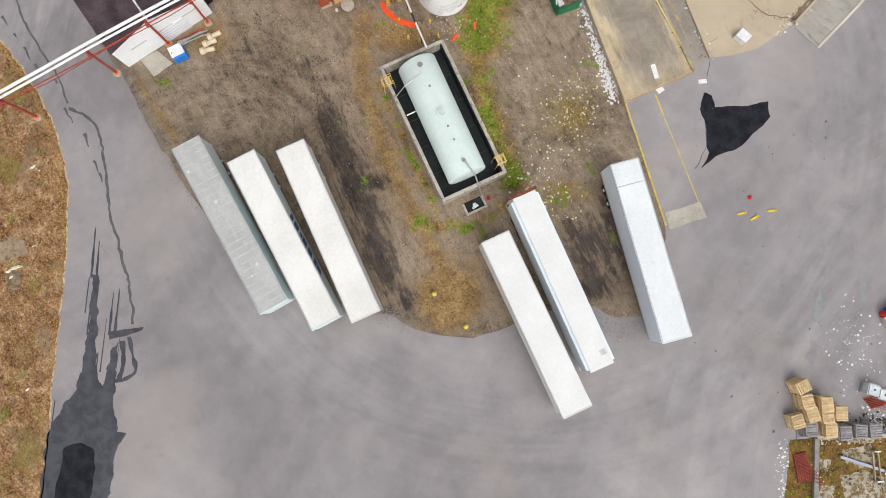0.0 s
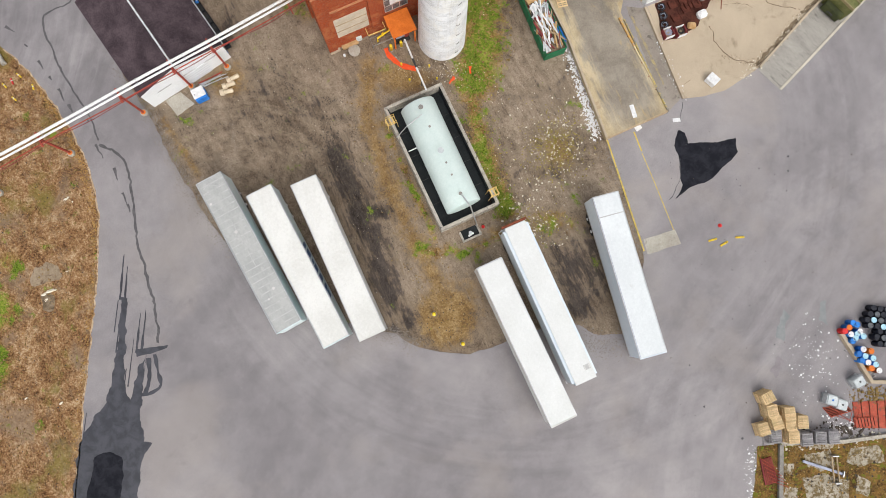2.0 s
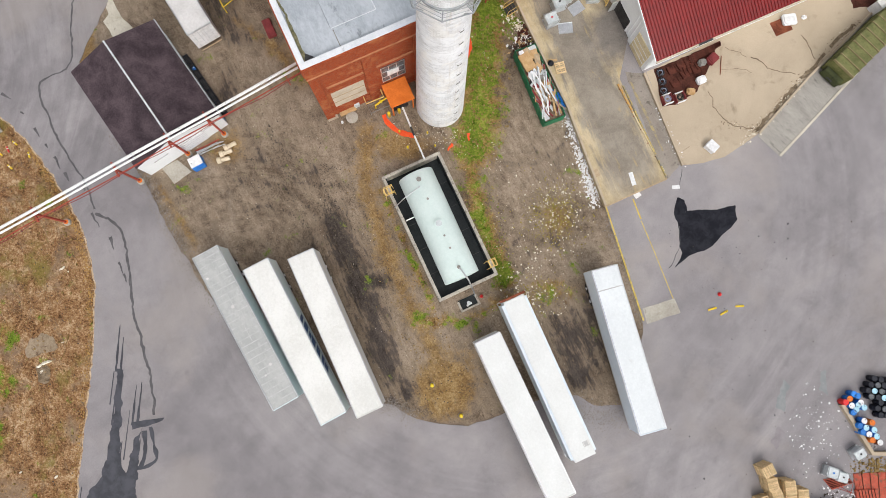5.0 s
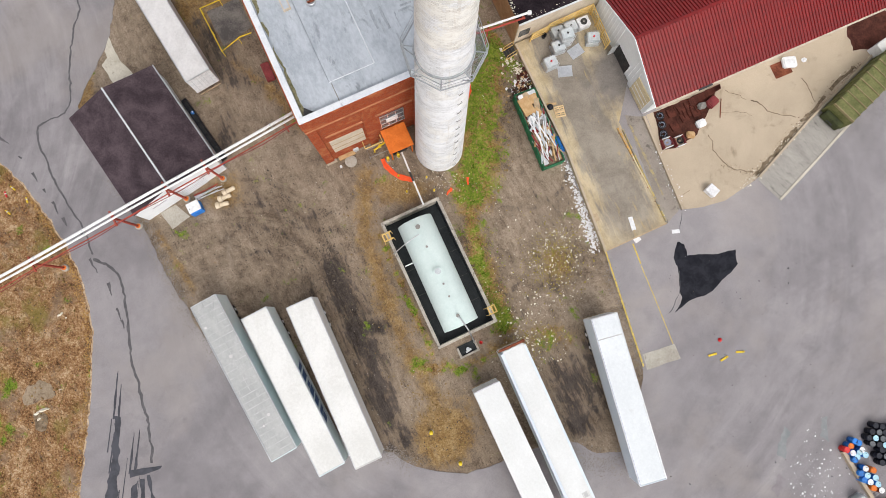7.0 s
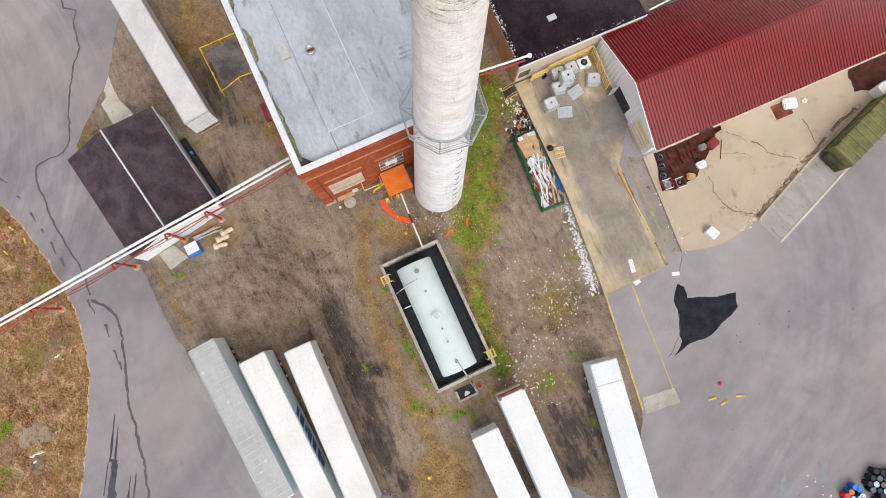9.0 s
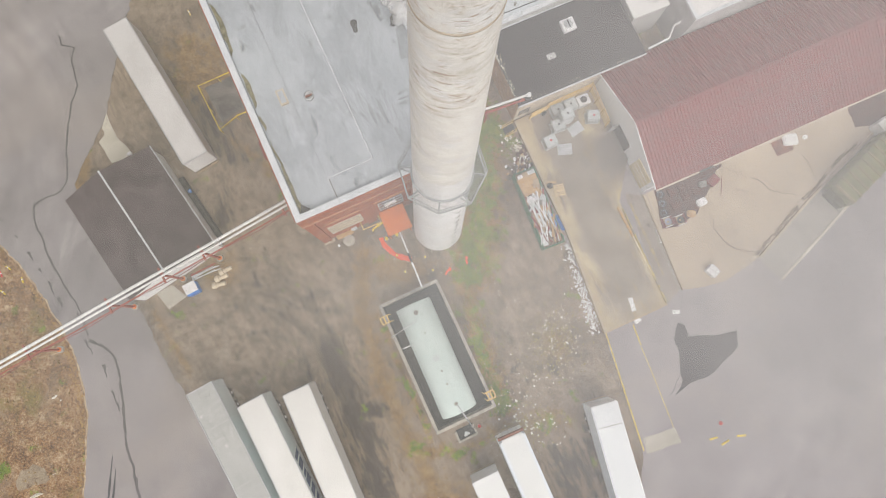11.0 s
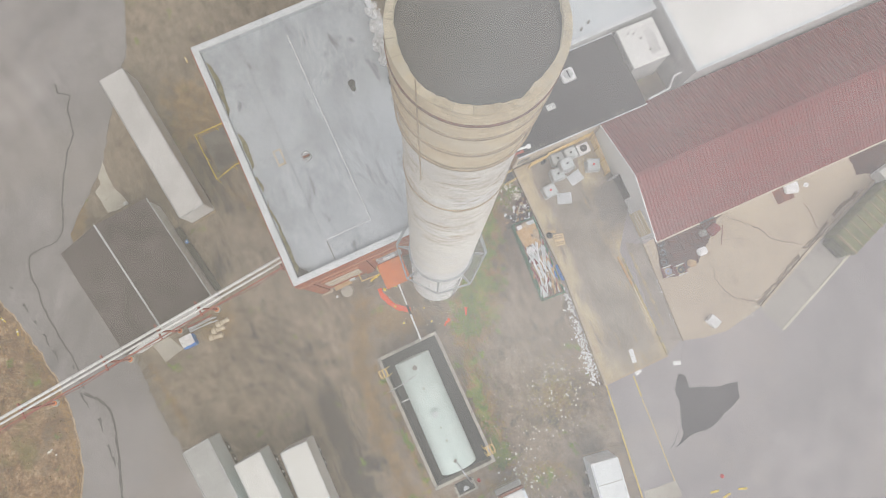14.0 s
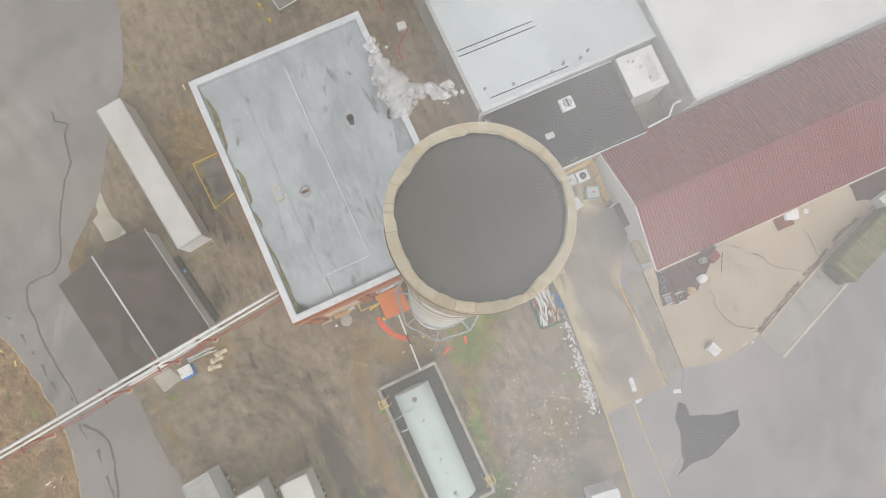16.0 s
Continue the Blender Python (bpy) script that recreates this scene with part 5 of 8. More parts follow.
    # dark box round the unbroken gutter, coloured like the shade in a gap
    part("gutter_gap_shade", box(4.8, 6.4, -0.44, -0.24, ZE - 0.2, ZE - 0.07), "steel_dark", gut, "dark box for the shade of a missing gutter length")


build_red_building()


def flat_building(name, m, W, D, H, roof, wall, label, parapet=0.0):
    root = thing(name, m, label, "building")
    part("wall_south", box(0, W, 0, 0.25, -0.1, H), wall, root)
    part("wall_north", box(0, W, D - 0.25, D, -0.1, H), wall, root)
    part("wall_west", box(0, 0.25, 0.25, D - 0.25, -0.1, H), wall, root)
    part("wall_east", box(W - 0.25, W, 0.25, D - 0.25, -0.1, H), wall, root)
    part("roof", box(-0.06, W + 0.06, -0.06, D + 0.06, H, H + 0.18, 0.03), roof, root)
    return root


black = flat_building("dock_house", pose(6.35, 42.8, 0, 0, 0, 28.5), 14.0, 7.9, 4.3, "roof_black", "beige_wall", "low dock building with black tar roof and beige walls")
part("wall_panel", box(-0.06, -0.004, 0.1, 7.8, 0, 4.25), "tan_wall", black, "tan boarded wall")
part("edge_flashing", box(-0.1, 14.1, -0.12, -0.05, 4.2, 4.52), "coping", black, "white roof edge flashing")
part("edge_flashing", box(-0.1, 14.1, 7.95, 8.05, 4.2, 4.52), "coping", black, "white roof edge flashing")
vent = part("roof_vent", box(7.2, 8.6, 5.0, 6.3, 4.48, 4.95, 0.05), "white_scrap", black, "white square roof vent")
part("fan_grille", lathe([(0.45, 4.95), (0.45, 5.05), (0.4, 5.1)], 20, centre=(7.9, 5.65)), "alu", vent, "round fan grille")
part("fan_slot", box(7.85, 7.95, 5.25, 6.05, 5.1, 5.13), "steel_dark", vent)
part("skylight", box(4.6, 5.5, 3.1, 3.7, 4.48, 4.65, 0.03), "grey_wall", black, "small grey roof curb")
part("wall_window", box(0.3, 1.5, -0.06, 0.0, 1.4, 2.6), "glass_dark", black, "small dark window")

blue = flat_building("north_hall", pose(2.0, 49.6, 0, 0, 0, 29.3), 19.4, 30, 5.3, "roof_blue", "grey_wall", "large low hall with pale blue-white membrane roof")
for x in (0.0,):
    part("edge_flashing", box(-0.12, 0.25, -0.1, 30, 5.48, 5.62), "grey_wall", blue, "grey roof edge")
    part("edge_flashing", box(-0.1, 19.4, -0.12, 0.3, 5.48, 5.62), "coping", blue, "white roof edge")
for y, x0, x1 in ((6.0, -0.0, 8.8), (6.6, -0.0, 8.8), (0.9, 1.0, 10)):
    part("roof_seam", tube([(x0 + 0.6, y, 5.5), (x1, y - 0.2, 5.5)], 0.05, 5), "steel_dark", blue, "dark roof cable")
for k, (x, y) in enumerate([(1.4, 1.9), (9.6, 1.1), (11.4, 0.9), (4.2, 1.2), (8.2, 0.8), (12.4, 1.3)]):
    part("roof_pipe", lathe([(0.1, 5.48), (0.1, 5.85), (0.14, 5.85), (0.14, 5.92)], 10, centre=(x, y)), "concrete_dark", blue, "small roof pipe")
white = flat_building("white_hall", pose(22.8, 52.4, 0, 0, 0, 29), 60, 34, 6.3, "roof_white", "grey_wall", "large hall with bright white membrane roof")
part("edge_flashing", box(-0.1, 60, -0.12, 0.2, 6.48, 6.6), "coping", white, "white roof edge")
part("edge_flashing", box(-0.12, 0.2, 0.2, 34, 6.48, 6.6), "coping", white, "white roof edge")
link = flat_building("link_roof", pose(17.2, 52.8, 0, 0, 0, 27.5), 3.9, 4.2, 4.8, "roof_white", "grey_wall", "small white-roofed link between two halls")
part("stain", slab(rough_outline([(2.2, 0.6), (3.4, 0.6), (3.3, 3.6), (2.6, 3.4)], 0.3, 0.2, 71), 4.985, 4.995), "trailer_old", link, "rusty stained roof patch")
for x, y in ((1.4, 3.3), (1.9, 2.6), (2.3, 1.2), (0.9, 3.5)):
    part("roof_pipe", lathe([(0.09, 4.98), (0.09, 5.2)], 8, centre=(x, y)), "concrete_dark", link)
tagged(part("drain_pipe", tube([(18.9, 49.9, 4.6), (20.9, 51.2, 4.6), (21.2, 52.4, 4.9), (21.8, 52.7, 5.2)], 0.1, 8), "pipe_white"), "white bent drain pipe between the roofs", "pipe")


# ---------- trailers ----------
def wheel(parent, m):
    tyre = part("tyre", lathe([(0.3, -0.14), (0.5, -0.14), (0.53, -0.08), (0.53, 0.08), (0.5, 0.14), (0.3, 0.14)], 20), "rubber", parent)
    tyre.matrix_basis = m
    rim = part("rim", lathe([(0.29, -0.06), (0.29, 0.06), (0.1, 0.1), (0.08, 0.16)], 14), "alu", tyre, "bare metal rim")
    return tyre


def trailer(nw, sw, roof, side, label, doors_south=False, length=16.15, bevel=0.05, ribs=0, extra=None):
    """A box trailer by the roof corners of its one long side; the trailer lies to the other side of the line nw to sw."""
    a = turn_of(sw, nw)
    mid = (Vector(nw) + Vector(sw)) / 2
    c = mid + Vector((math.cos(radians(a)), math.sin(radians(a)))) * 1.3
    root = thing("trailer", pose(c.x, c.y, 0, 0, 0, a), label, "trailer", "parked box trailers")
    h = length / 2
    rear = -1 if doors_south else 1
    part("body", box(-1.3, 1.3, -h, h, 1.15, 4.06, bevel), side, root, "smooth trailer side panels")
    part("roof", box(-1.3 + 0.8 * bevel + 0.02, 1.3 - 0.8 * bevel - 0.02, -h + 0.05, h - 0.05, 4.05, 4.085, 0.012), roof, root, "sheet roof")
    for x in (-1.3, 1.3):
        if bevel < 0.1:
            part("top_rail", box(x - 0.035, x + 0.035, -h, h, 3.98, 4.1, 0.015), "alu", root)
        part("bottom_rail", box(x - 0.03, x + 0.03, -h, h, 1.1, 1.28), "alu", root)
    for s in (-1, 1) if bevel < 0.1 else ():
        part("end_rail", box(-1.3, 1.3, s * h - 0.06, s * h + 0.02, 3.96, 4.1, 0.015), "alu" if s == rear else side, root)
    for k in range(ribs):
        y = -h + 0.6 + (length - 1.2) * k / max(1, ribs - 1)
        part("roof_bow", box(-1.2, 1.2, y - 0.05, y + 0.05, 4.085, 4.1), "bow" if roof == "trailer_dirty" else roof, root)
    for s in (-1, 1):
        leaf = part("rear_door", box(0.02 * s, 1.24 * s, rear * h, rear * (h + 0.05), 1.2, 3.95), "white_scrap", root, "white rear door")
        for x in (0.3, 0.85):
            part("lock_bar", tube([(x * s, rear * (h + 0.08), 1.2), (x * s, rear * (h + 0.08), 3.9)], 0.02, 6), "alu", leaf)
    part("bumper", box(-1.2, 1.2, rear * (h - 0.02), rear * (h + 0.06), 0.5, 0.65), "wood_old", root)
    for x in (-0.45, 0.45):
        part("chassis_beam", box(x - 0.07, x + 0.07, -h + 0.5, h - 0.3, 0.8, 1.15), "steel_dark", root)
        part("landing_leg", box(x - 0.06 + 0.3 * (1 if x > 0 else -1), x + 0.06 + 0.3 * (1 if x > 0 else -1), -rear * (h - 2.8) - 0.06, -rear * (h - 2.8) + 0.06, 0.04, 1.15), "steel_dark", root)
        part("landing_foot", box(x - 0.15 + 0.3 * (1 if x > 0 else -1), x + 0.15 + 0.3 * (1 if x > 0 else -1), -rear * (h - 2.8) - 0.15, -rear * (h - 2.8) + 0.15, 0.0, 0.05), "steel_dark", root)
    for y in (h - 1.6, h - 2.9):
        part("axle", tube([(-1.1, rear * y, 0.53), (1.1, rear * y, 0.53)], 0.07, 8), "steel_dark", root)
        for x in (-1.12, -0.8, 0.8, 1.12):
            wheel(root, pose(x, rear * y, 0.53, 0, 90, 0))
    if extra:
        extra(root, h)
    return root


def logo(root, h):
    """Blue lettering too steep to read, as plain bars."""
    hubs(root, h)
    for y, w, z in ((1.6, 0.5, 0.8), (0.7, 0.75, 0.8), (-0.2, 0.45, 0.55), (-0.9, 0.75, 0.8), (-1.9, 0.7, 0.8), (-2.9, 0.5, 0.8), (-3.6, 0.75, 0.6)):
        bm = box(1.302, 1.314, y - w / 2, y + w / 2, 2.75 - z, 2.75 + z)
        for v in bm.verts:
            v.co.y -= 0.35 * (v.co.z - 2.75)
        part("logo_bar", bm, "blue_dark", root, "dark blue slanted painted bar")
    part("side_stripe", box(1.302, 1.31, -4.6, 2.4, 1.7, 1.82), "steel_blue", root, "thin pale blue painted stripe")


def hubs(root, h):
    """White wheel hubs on the side away from the road."""
    for y in (h - 1.6, h - 2.9):
        part("hub", lathe([(0.16, 0), (0.16, 0.05), (0.08, 0.09)], 12), "white_scrap", root, "white wheel hub").matrix_basis = pose(1.27, y, 0.53, 0, 90, 0)


def slack_roof(root, h):
    """Loose roof sheet, puckered at one end and patched."""
    hubs(root, h)
    for x, y, a, ln in ((-0.6, h - 0.7, 20, 0.9), (0.1, h - 0.9, -35, 1.1), (0.7, h - 0.8, 60, 0.8), (-0.9, h - 1.4, -10, 0.7), (0.5, h - 1.6, 75, 0.9), (0.85, h - 1.1, 5, 1.2), (-0.2, h - 0.45, 85, 1.0)):
        c, d = Vector((x, y, 4.08)), Vector((math.cos(radians(a)), math.sin(radians(a)), 0)) * ln / 2
        part("fold", tube([c - d, c - d * 0.4 + Vector((0.03, 0.02, 0.025)), c + d * 0.3 + Vector((-0.02, 0.03, 0.03)), c + d], 0.022, 6), "bow", root)
    for x, y, r in ((-0.1, 2.2, 0.17), (-0.95, h - 2.4, 0.13), (0.45, -4.2, 0.15), (-0.4, -4.9, 0.1)):
        part("patch", lathe([(r, 4.085), (r * 0.9, 4.105)], 9, centre=(x, y)), "trailer_old", root, "pale roof patch")
    part("ridge_seam", box(-0.03, 0.03, -1.5, 4.2, 4.085, 4.104), "bow", root)


def front_fairing(root, h):
    part("roof_seam", box(-1.2, 1.2, h - 2.1, h - 2.0, 4.085, 4.105), "grey_wall", root)
    part("side_seam", box(-1.25, -1.21, -h + 0.1, h - 0.1, 4.086, 4.1), "steel_blue", root)
    for y in (h - 1.6, h - 2.9):
        part("hub", lathe([(0.16, 0), (0.16, 0.05), (0.08, 0.09)], 12), "white_scrap", root, "white wheel hub").matrix_basis = pose(-1.27, y, 0.53, 0, -90, 0)


def open_end(root, h):
    part("end_frame", box(-1.28, 1.28, h + 0.0, h + 0.22, 3.6, 4.06), "rust", root, "rusty open door frame")
    part("roof_mark", box(0.3, 0.9, -h + 1.0, -h + 1.5, 4.086, 4.092), "grey_wall", root, "faded square marking")
    for pts in ((0.35, 0.4, -h + 1.05, -h + 1.45), (0.8, 0.85, -h + 1.05, -h + 1.45)):
        part("roof_bar", box(*pts, 4.0925, 4.098), "trailer", root)


M["blue_dark"] = surface("navy_paint", (0.02, 0.06, 0.16), (0.04, 0.1, 0.24), 2, 8, 0.45, relief=0)
trailer((-22.6, 12.3), (-13.5, -1.05), "trailer_dirty", "mint_side", "white box trailer with dirty grey ribbed roof", ribs=24, extra=slack_roof)
trailer((-17.8, 11.6), (-9.0, -2.05), "trailer", "mint_side", "clean white box trailer with blue side lettering", extra=logo)
trailer((-13.7, 12.95), (-5.8, -1.1), "trailer", "trailer", "clean bright white box trailer on dirt and asphalt", extra=hubs)
trailer((4.6, 6.4), (12.45, -7.4), "trailer_patchy", "trailer", "white box trailer with stained roof")
trailer((6.75, 10.3), (14.3, -3.6), "trailer_patchy", "trailer_side", "white box trailer with rounded bluish sides", bevel=0.28, extra=open_end)
trailer((15.1, 14.15), (20.4, -0.6), "trailer_blue", "trailer_side", "white box trailer with pale blue side", length=15.8, extra=front_fairing)
trailer((-35.6, 47.0), (-25.8, 34.0), "trailer_old", "trailer_old", "dull white box trailer with closed rear doors", doors_south=True)


# ---------- tank in its bund ----------
def build_tank():
    A = 29.8
    root = thing("containment_bund", pose(0.33, 17.72, 0, 0, 0, A), "concrete containment bund lined black, holding dark water", "bund")
    hw, hl, H, t = 3.2, 6.88, 1.75, 0.3
    for x in (-1, 1):
        part("wall", box(x * hw, x * (hw - t), -hl, hl, -0.1, H, 0.03), "bund", root, "weathered grey concrete wall")
        part("wall", box(-hw + t, hw - t, x * hl, x * (hl - t), -0.1, H, 0.03), "bund", root, "weathered grey concrete wall")
        part("liner_lip", box(x * (hw - t), x * (hw - t - 0.1), -hl + t, hl - t, 0.1, H - 0.25), "liner", root, "black liner")
    part("floor", box(-hw + t, hw - t, -hl + t, hl - t, 0.0, 0.3), "liner", root, "black wet floor")
    for y in (-4, -1.3, 1.4, 4):
        part("liner_fold", box(-hw + t, hw - t, y, y + 0.06, 0.3, 0.33), "steel_dark", root)
    # ladders over the walls
    for x, y, s in ((-hw, 5.3, -1), (hw, -5.6, 1)):
        lad = thing("stile", root.matrix_basis @ pose(x, y, 0), "yellow steel stile straddling the bund wall", "stile", "yellow stiles")
        for k in (-0.36, 0.36):
            part("stringer", tube([(s * 0.42, k, 0.0), (s * 0.35, k, 1.8), (-s * 0.6, k, 1.8), (-s * 0.66, k, 0.3)], 0.045, 6), "rail_yellow", lad)
            part("rail", tube([(s * 0.35, k, 1.8), (s * 0.35, k, 2.35), (-s * 0.6, k, 2.35), (-s * 0.6, k, 1.8)], 0.035, 6), "rail_yellow", lad)
        for q in (0.35, 0.0, -0.35):
            part("tread", box(s * q - 0.07, s * q + 0.07, -0.36, 0.36, 1.78, 1.82), "rail_yellow", lad)
    tank = thing("storage_tank", pose(0.24, 17.6, 0.3, 0, 0, 28.9), "pale mint horizontal steel storage tank standing in the bund", "tank")
    r, hl2 = 1.8, 5.6
    prof = [(0.01, -hl2 - 0.12), (0.8, -hl2 - 0.1), (1.4, -hl2 - 0.06), (r - 0.04, -hl2 - 0.02), (r, -hl2 + 0.04), (r, -2.5), (r, 0), (r, 2.5), (r, hl2 - 0.04), (r - 0.04, hl2 + 0.02), (1.4, hl2 + 0.06), (0.8, hl2 + 0.1), (0.01, hl2 + 0.12)]
    shell = part("shell", lathe(prof, 48), "tank", tank, smooth=True)
    shell.matrix_basis = pose(0, 0, r - 0.02, 90, 0, 0)
    for y in (-3.4, 3.4):
        part("saddle", box(-1.2, 1.2, y - 0.2, y + 0.2, 0, 0.95), "bund", tank)
    top = 2 * r - 0.02
    man = part("manhole", lathe([(0.4, top - 0.1), (0.4, top + 0.12), (0.46, top + 0.12), (0.46, top + 0.18)], 20), "tank", tank)
    part("manhole_lid", lathe([(0.3, top + 0.18), (0.3, top + 0.24), (0.1, top + 0.26)], 20), "ibc", man)
    for y, rr in ((4.7, 0.16), (2.6, 0.08), (-1.3, 0.07), (-2.6, 0.07), (-4.6, 0.12)):
        part("nozzle", lathe([(rr, top - 0.1), (rr, top + 0.16), (rr * 1.5, top + 0.16), (rr * 1.5, top + 0.2)], 10, centre=(0, y)), "concrete_dark", tank)
    part("fill_pipe", tube([(0, -4.6, top + 0.1), (0.1, -4.9, top + 0.3), (0.35, -6.2, top + 0.2), (0.5, -7.6, 1.5), (0.5, -7.7, 0.4)], 0.07, 8), "alu", tank, "grey fill pipe")
    part("vent_line", tube([(-0.2, 4.0, top + 0.08), (-2.0, 3.7, top - 0.6), (-3.2, 3.5, 1.6)], 0.05, 8), "alu", tank, "thin grey vent line")
    part("sludge_line", tube([(-1.6, 2.0, 0.6), (-2.9, 2.0, 0.5)], 0.07, 8), "alu", tank)
    valve = thing("valve_box", pose(3.9, 10.35, 0, 0, 0, A), "small concrete valve box with pipework beside the bund", "valve box")
    for x in (-0.95, 0.95):
        part("wall", box(x - 0.1, x + 0.1, -0.5, 0.5, -0.05, 0.45), "bund", valve)
    part("wall", box(-1.05, 1.05, -0.6, -0.42, -0.05, 0.45), "bund", valve)
    part("floor", box(-0.9, 0.9, -0.45, 0.6, -0.05, 0.08), "liner", valve)
    part("pipe_tee", tube([(-0.3, -0.2, 0.35), (0.3, -0.1, 0.35)], 0.11, 8), "alu", valve)
    part("valve_wheel", lathe([(0.2, 0.55), (0.2, 0.6), (0.05, 0.6)], 14), "ibc", valve)
    bucket = tagged(part("bucket", lathe([(0.14, 0), (0.18, 0.35), (0.16, 0.35), (0.12, 0.05)], 14), "red_plastic"), "small red plastic bucket on the ground", "bucket")
    bucket.location = (5.15, 11.1, 0)


build_tank()


# ---------- pipe bridge ----------
def build_pipe_bridge():
    a, b = Vector((-62.0, -2.6)), Vector((-13.9, 31.75))
    d = (b - a).normalized()
    ln = (b - a).length
    root = thing("pipe_bridge", pose(a.x, a.y, 0, 0, 0, math.degrees(math.atan2(d.y, d.x)) - 90), "pipe bridge with two white lagged pipes on red steel posts", "pipe bridge")
    z = 5.5
    for x, r in ((-0.24, 0.14), (0.2, 0.105)):
        part("pipe", tube([(x, k * ln / 12, z + 0.06 * math.sin(k * 1.7)) for k in range(13)], r, 12), "pipe_white", root, "white lagged pipe", True)
        for k in range(1, 12):
            part("clamp", lathe([(r + 0.03, -0.06), (r + 0.03, 0.06)], 12), "alu", root).matrix_basis = pose(x, k * ln / 12 + 1.6, z + 0.06 * math.sin((k + 0.4) * 1.7), 90, 0, 0)
    part("slim_pipe", tube([(0.6, k * ln / 24, z - 0.35 + 0.1 * math.sin(k * 1.1)) for k in range(25)], 0.06, 6), "rust_red", root, "thin red pipe")
    part("cable", tube([(0.75 + 0.12 * math.sin(k * 0.9), k * ln / 48, z - 0.3 - 0.22 * abs(math.sin(k * 0.52))) for k in range(49)], 0.035, 5), "pink_board", root, "sagging red cable")
    for x, y in ((-50.2, 5.6), (-43.6, 10.4), (-37.1, 15.1), (-30.4, 20.0), (-26.0, 23.3), (-22.6, 25.7)):
        s = (Vector((x, y)) - a).dot(d)
        part("post", box(-0.085, 0.085, s - 0.085, s + 0.085, 0.3, z - 0.35), "orange" if s < 25 else "rust_red", root, "rusty orange steel post")
        part("cross_arm", box(-0.75, 0.85, s - 0.07, s + 0.07, z - 0.45, z - 0.3), "rust_red", root)
        part("brace", tube([(-0.7, s, z - 0.45), (0, s, z - 1.2)], 0.05, 6), "rust_red", root)
        part("footing", lathe([(0.36, -0.1), (0.36, 0.22), (0.3, 0.3)], 16, centre=(0, s)), "concrete", root, "round concrete footing")
        part("base_plate", lathe([(0.24, 0.3), (0.24, 0.36)], 12, centre=(0, s)), "orange", root, "orange base plate")
    part("hanger", box(-0.05, 0.8, ln - 2.2, ln - 2.1, z - 1.2, z - 0.3), "rust_red", root)


build_pipe_bridge()


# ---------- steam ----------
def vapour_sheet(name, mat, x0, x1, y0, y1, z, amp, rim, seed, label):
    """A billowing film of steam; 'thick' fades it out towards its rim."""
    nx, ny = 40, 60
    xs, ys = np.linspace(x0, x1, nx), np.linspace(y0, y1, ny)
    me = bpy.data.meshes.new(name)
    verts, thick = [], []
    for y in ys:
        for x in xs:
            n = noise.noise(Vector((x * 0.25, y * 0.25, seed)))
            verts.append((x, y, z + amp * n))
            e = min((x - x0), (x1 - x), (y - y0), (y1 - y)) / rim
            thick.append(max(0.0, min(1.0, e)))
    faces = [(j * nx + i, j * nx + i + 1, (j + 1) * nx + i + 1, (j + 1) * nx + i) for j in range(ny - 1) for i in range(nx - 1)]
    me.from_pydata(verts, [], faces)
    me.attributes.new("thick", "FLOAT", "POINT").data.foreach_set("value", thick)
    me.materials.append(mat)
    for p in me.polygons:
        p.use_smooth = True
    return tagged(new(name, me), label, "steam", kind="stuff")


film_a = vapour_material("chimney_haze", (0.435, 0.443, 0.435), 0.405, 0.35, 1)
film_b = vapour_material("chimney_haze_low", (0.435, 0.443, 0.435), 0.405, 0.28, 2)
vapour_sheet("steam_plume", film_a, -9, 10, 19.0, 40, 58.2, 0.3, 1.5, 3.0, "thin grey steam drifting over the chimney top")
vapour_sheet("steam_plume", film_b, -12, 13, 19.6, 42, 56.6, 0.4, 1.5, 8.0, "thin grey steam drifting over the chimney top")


def flue_smoke():
    """Grey smoke standing in the chimney's mouth, thin at the rim."""
    mat = vapour_material("flue_smoke", (0.3, 0.275, 0.26), 0.58, 0.7, 9, 0.3, 0.7, (0.9, 0.9, 0.92), 0.6)
    for z in (52.12,):
        bm = bmesh.new()
        thick, rows = [], []
        for r in (0.02, 0.4, 0.7, 0.95, 1.15, 1.3):
            rows.append([bm.verts.new((CX + r * math.cos(2 * math.pi * k / 40), CY + r * math.sin(2 * math.pi * k / 40), z + 0.05 * r * math.sin(2 * math.pi * k / 40))) for k in range(40)])
            thick += [1.0 - 0.1 * math.exp(-3 * r) if r < 1.2 else 0.9] * 40
        bm.faces.new(rows[0][::-1])
        for ra, rb in zip(rows, rows[1:]):
            for k in range(40):
                bm.faces.new((ra[k], ra[(k + 1) % 40], rb[(k + 1) % 40], rb[k]))
        me = bpy.data.meshes.new("flue_smoke")
        bm.to_mesh(me)
        bm.free()
        for p in me.polygons:
            p.use_smooth = True
        me.attributes.new("thick", "FLOAT", "POINT").data.foreach_set("value", thick)
        me.materials.append(mat)
        tagged(new("flue_smoke", me), "thin grey smoke standing in the chimney mouth", "smoke", kind="stuff")


flue_smoke()


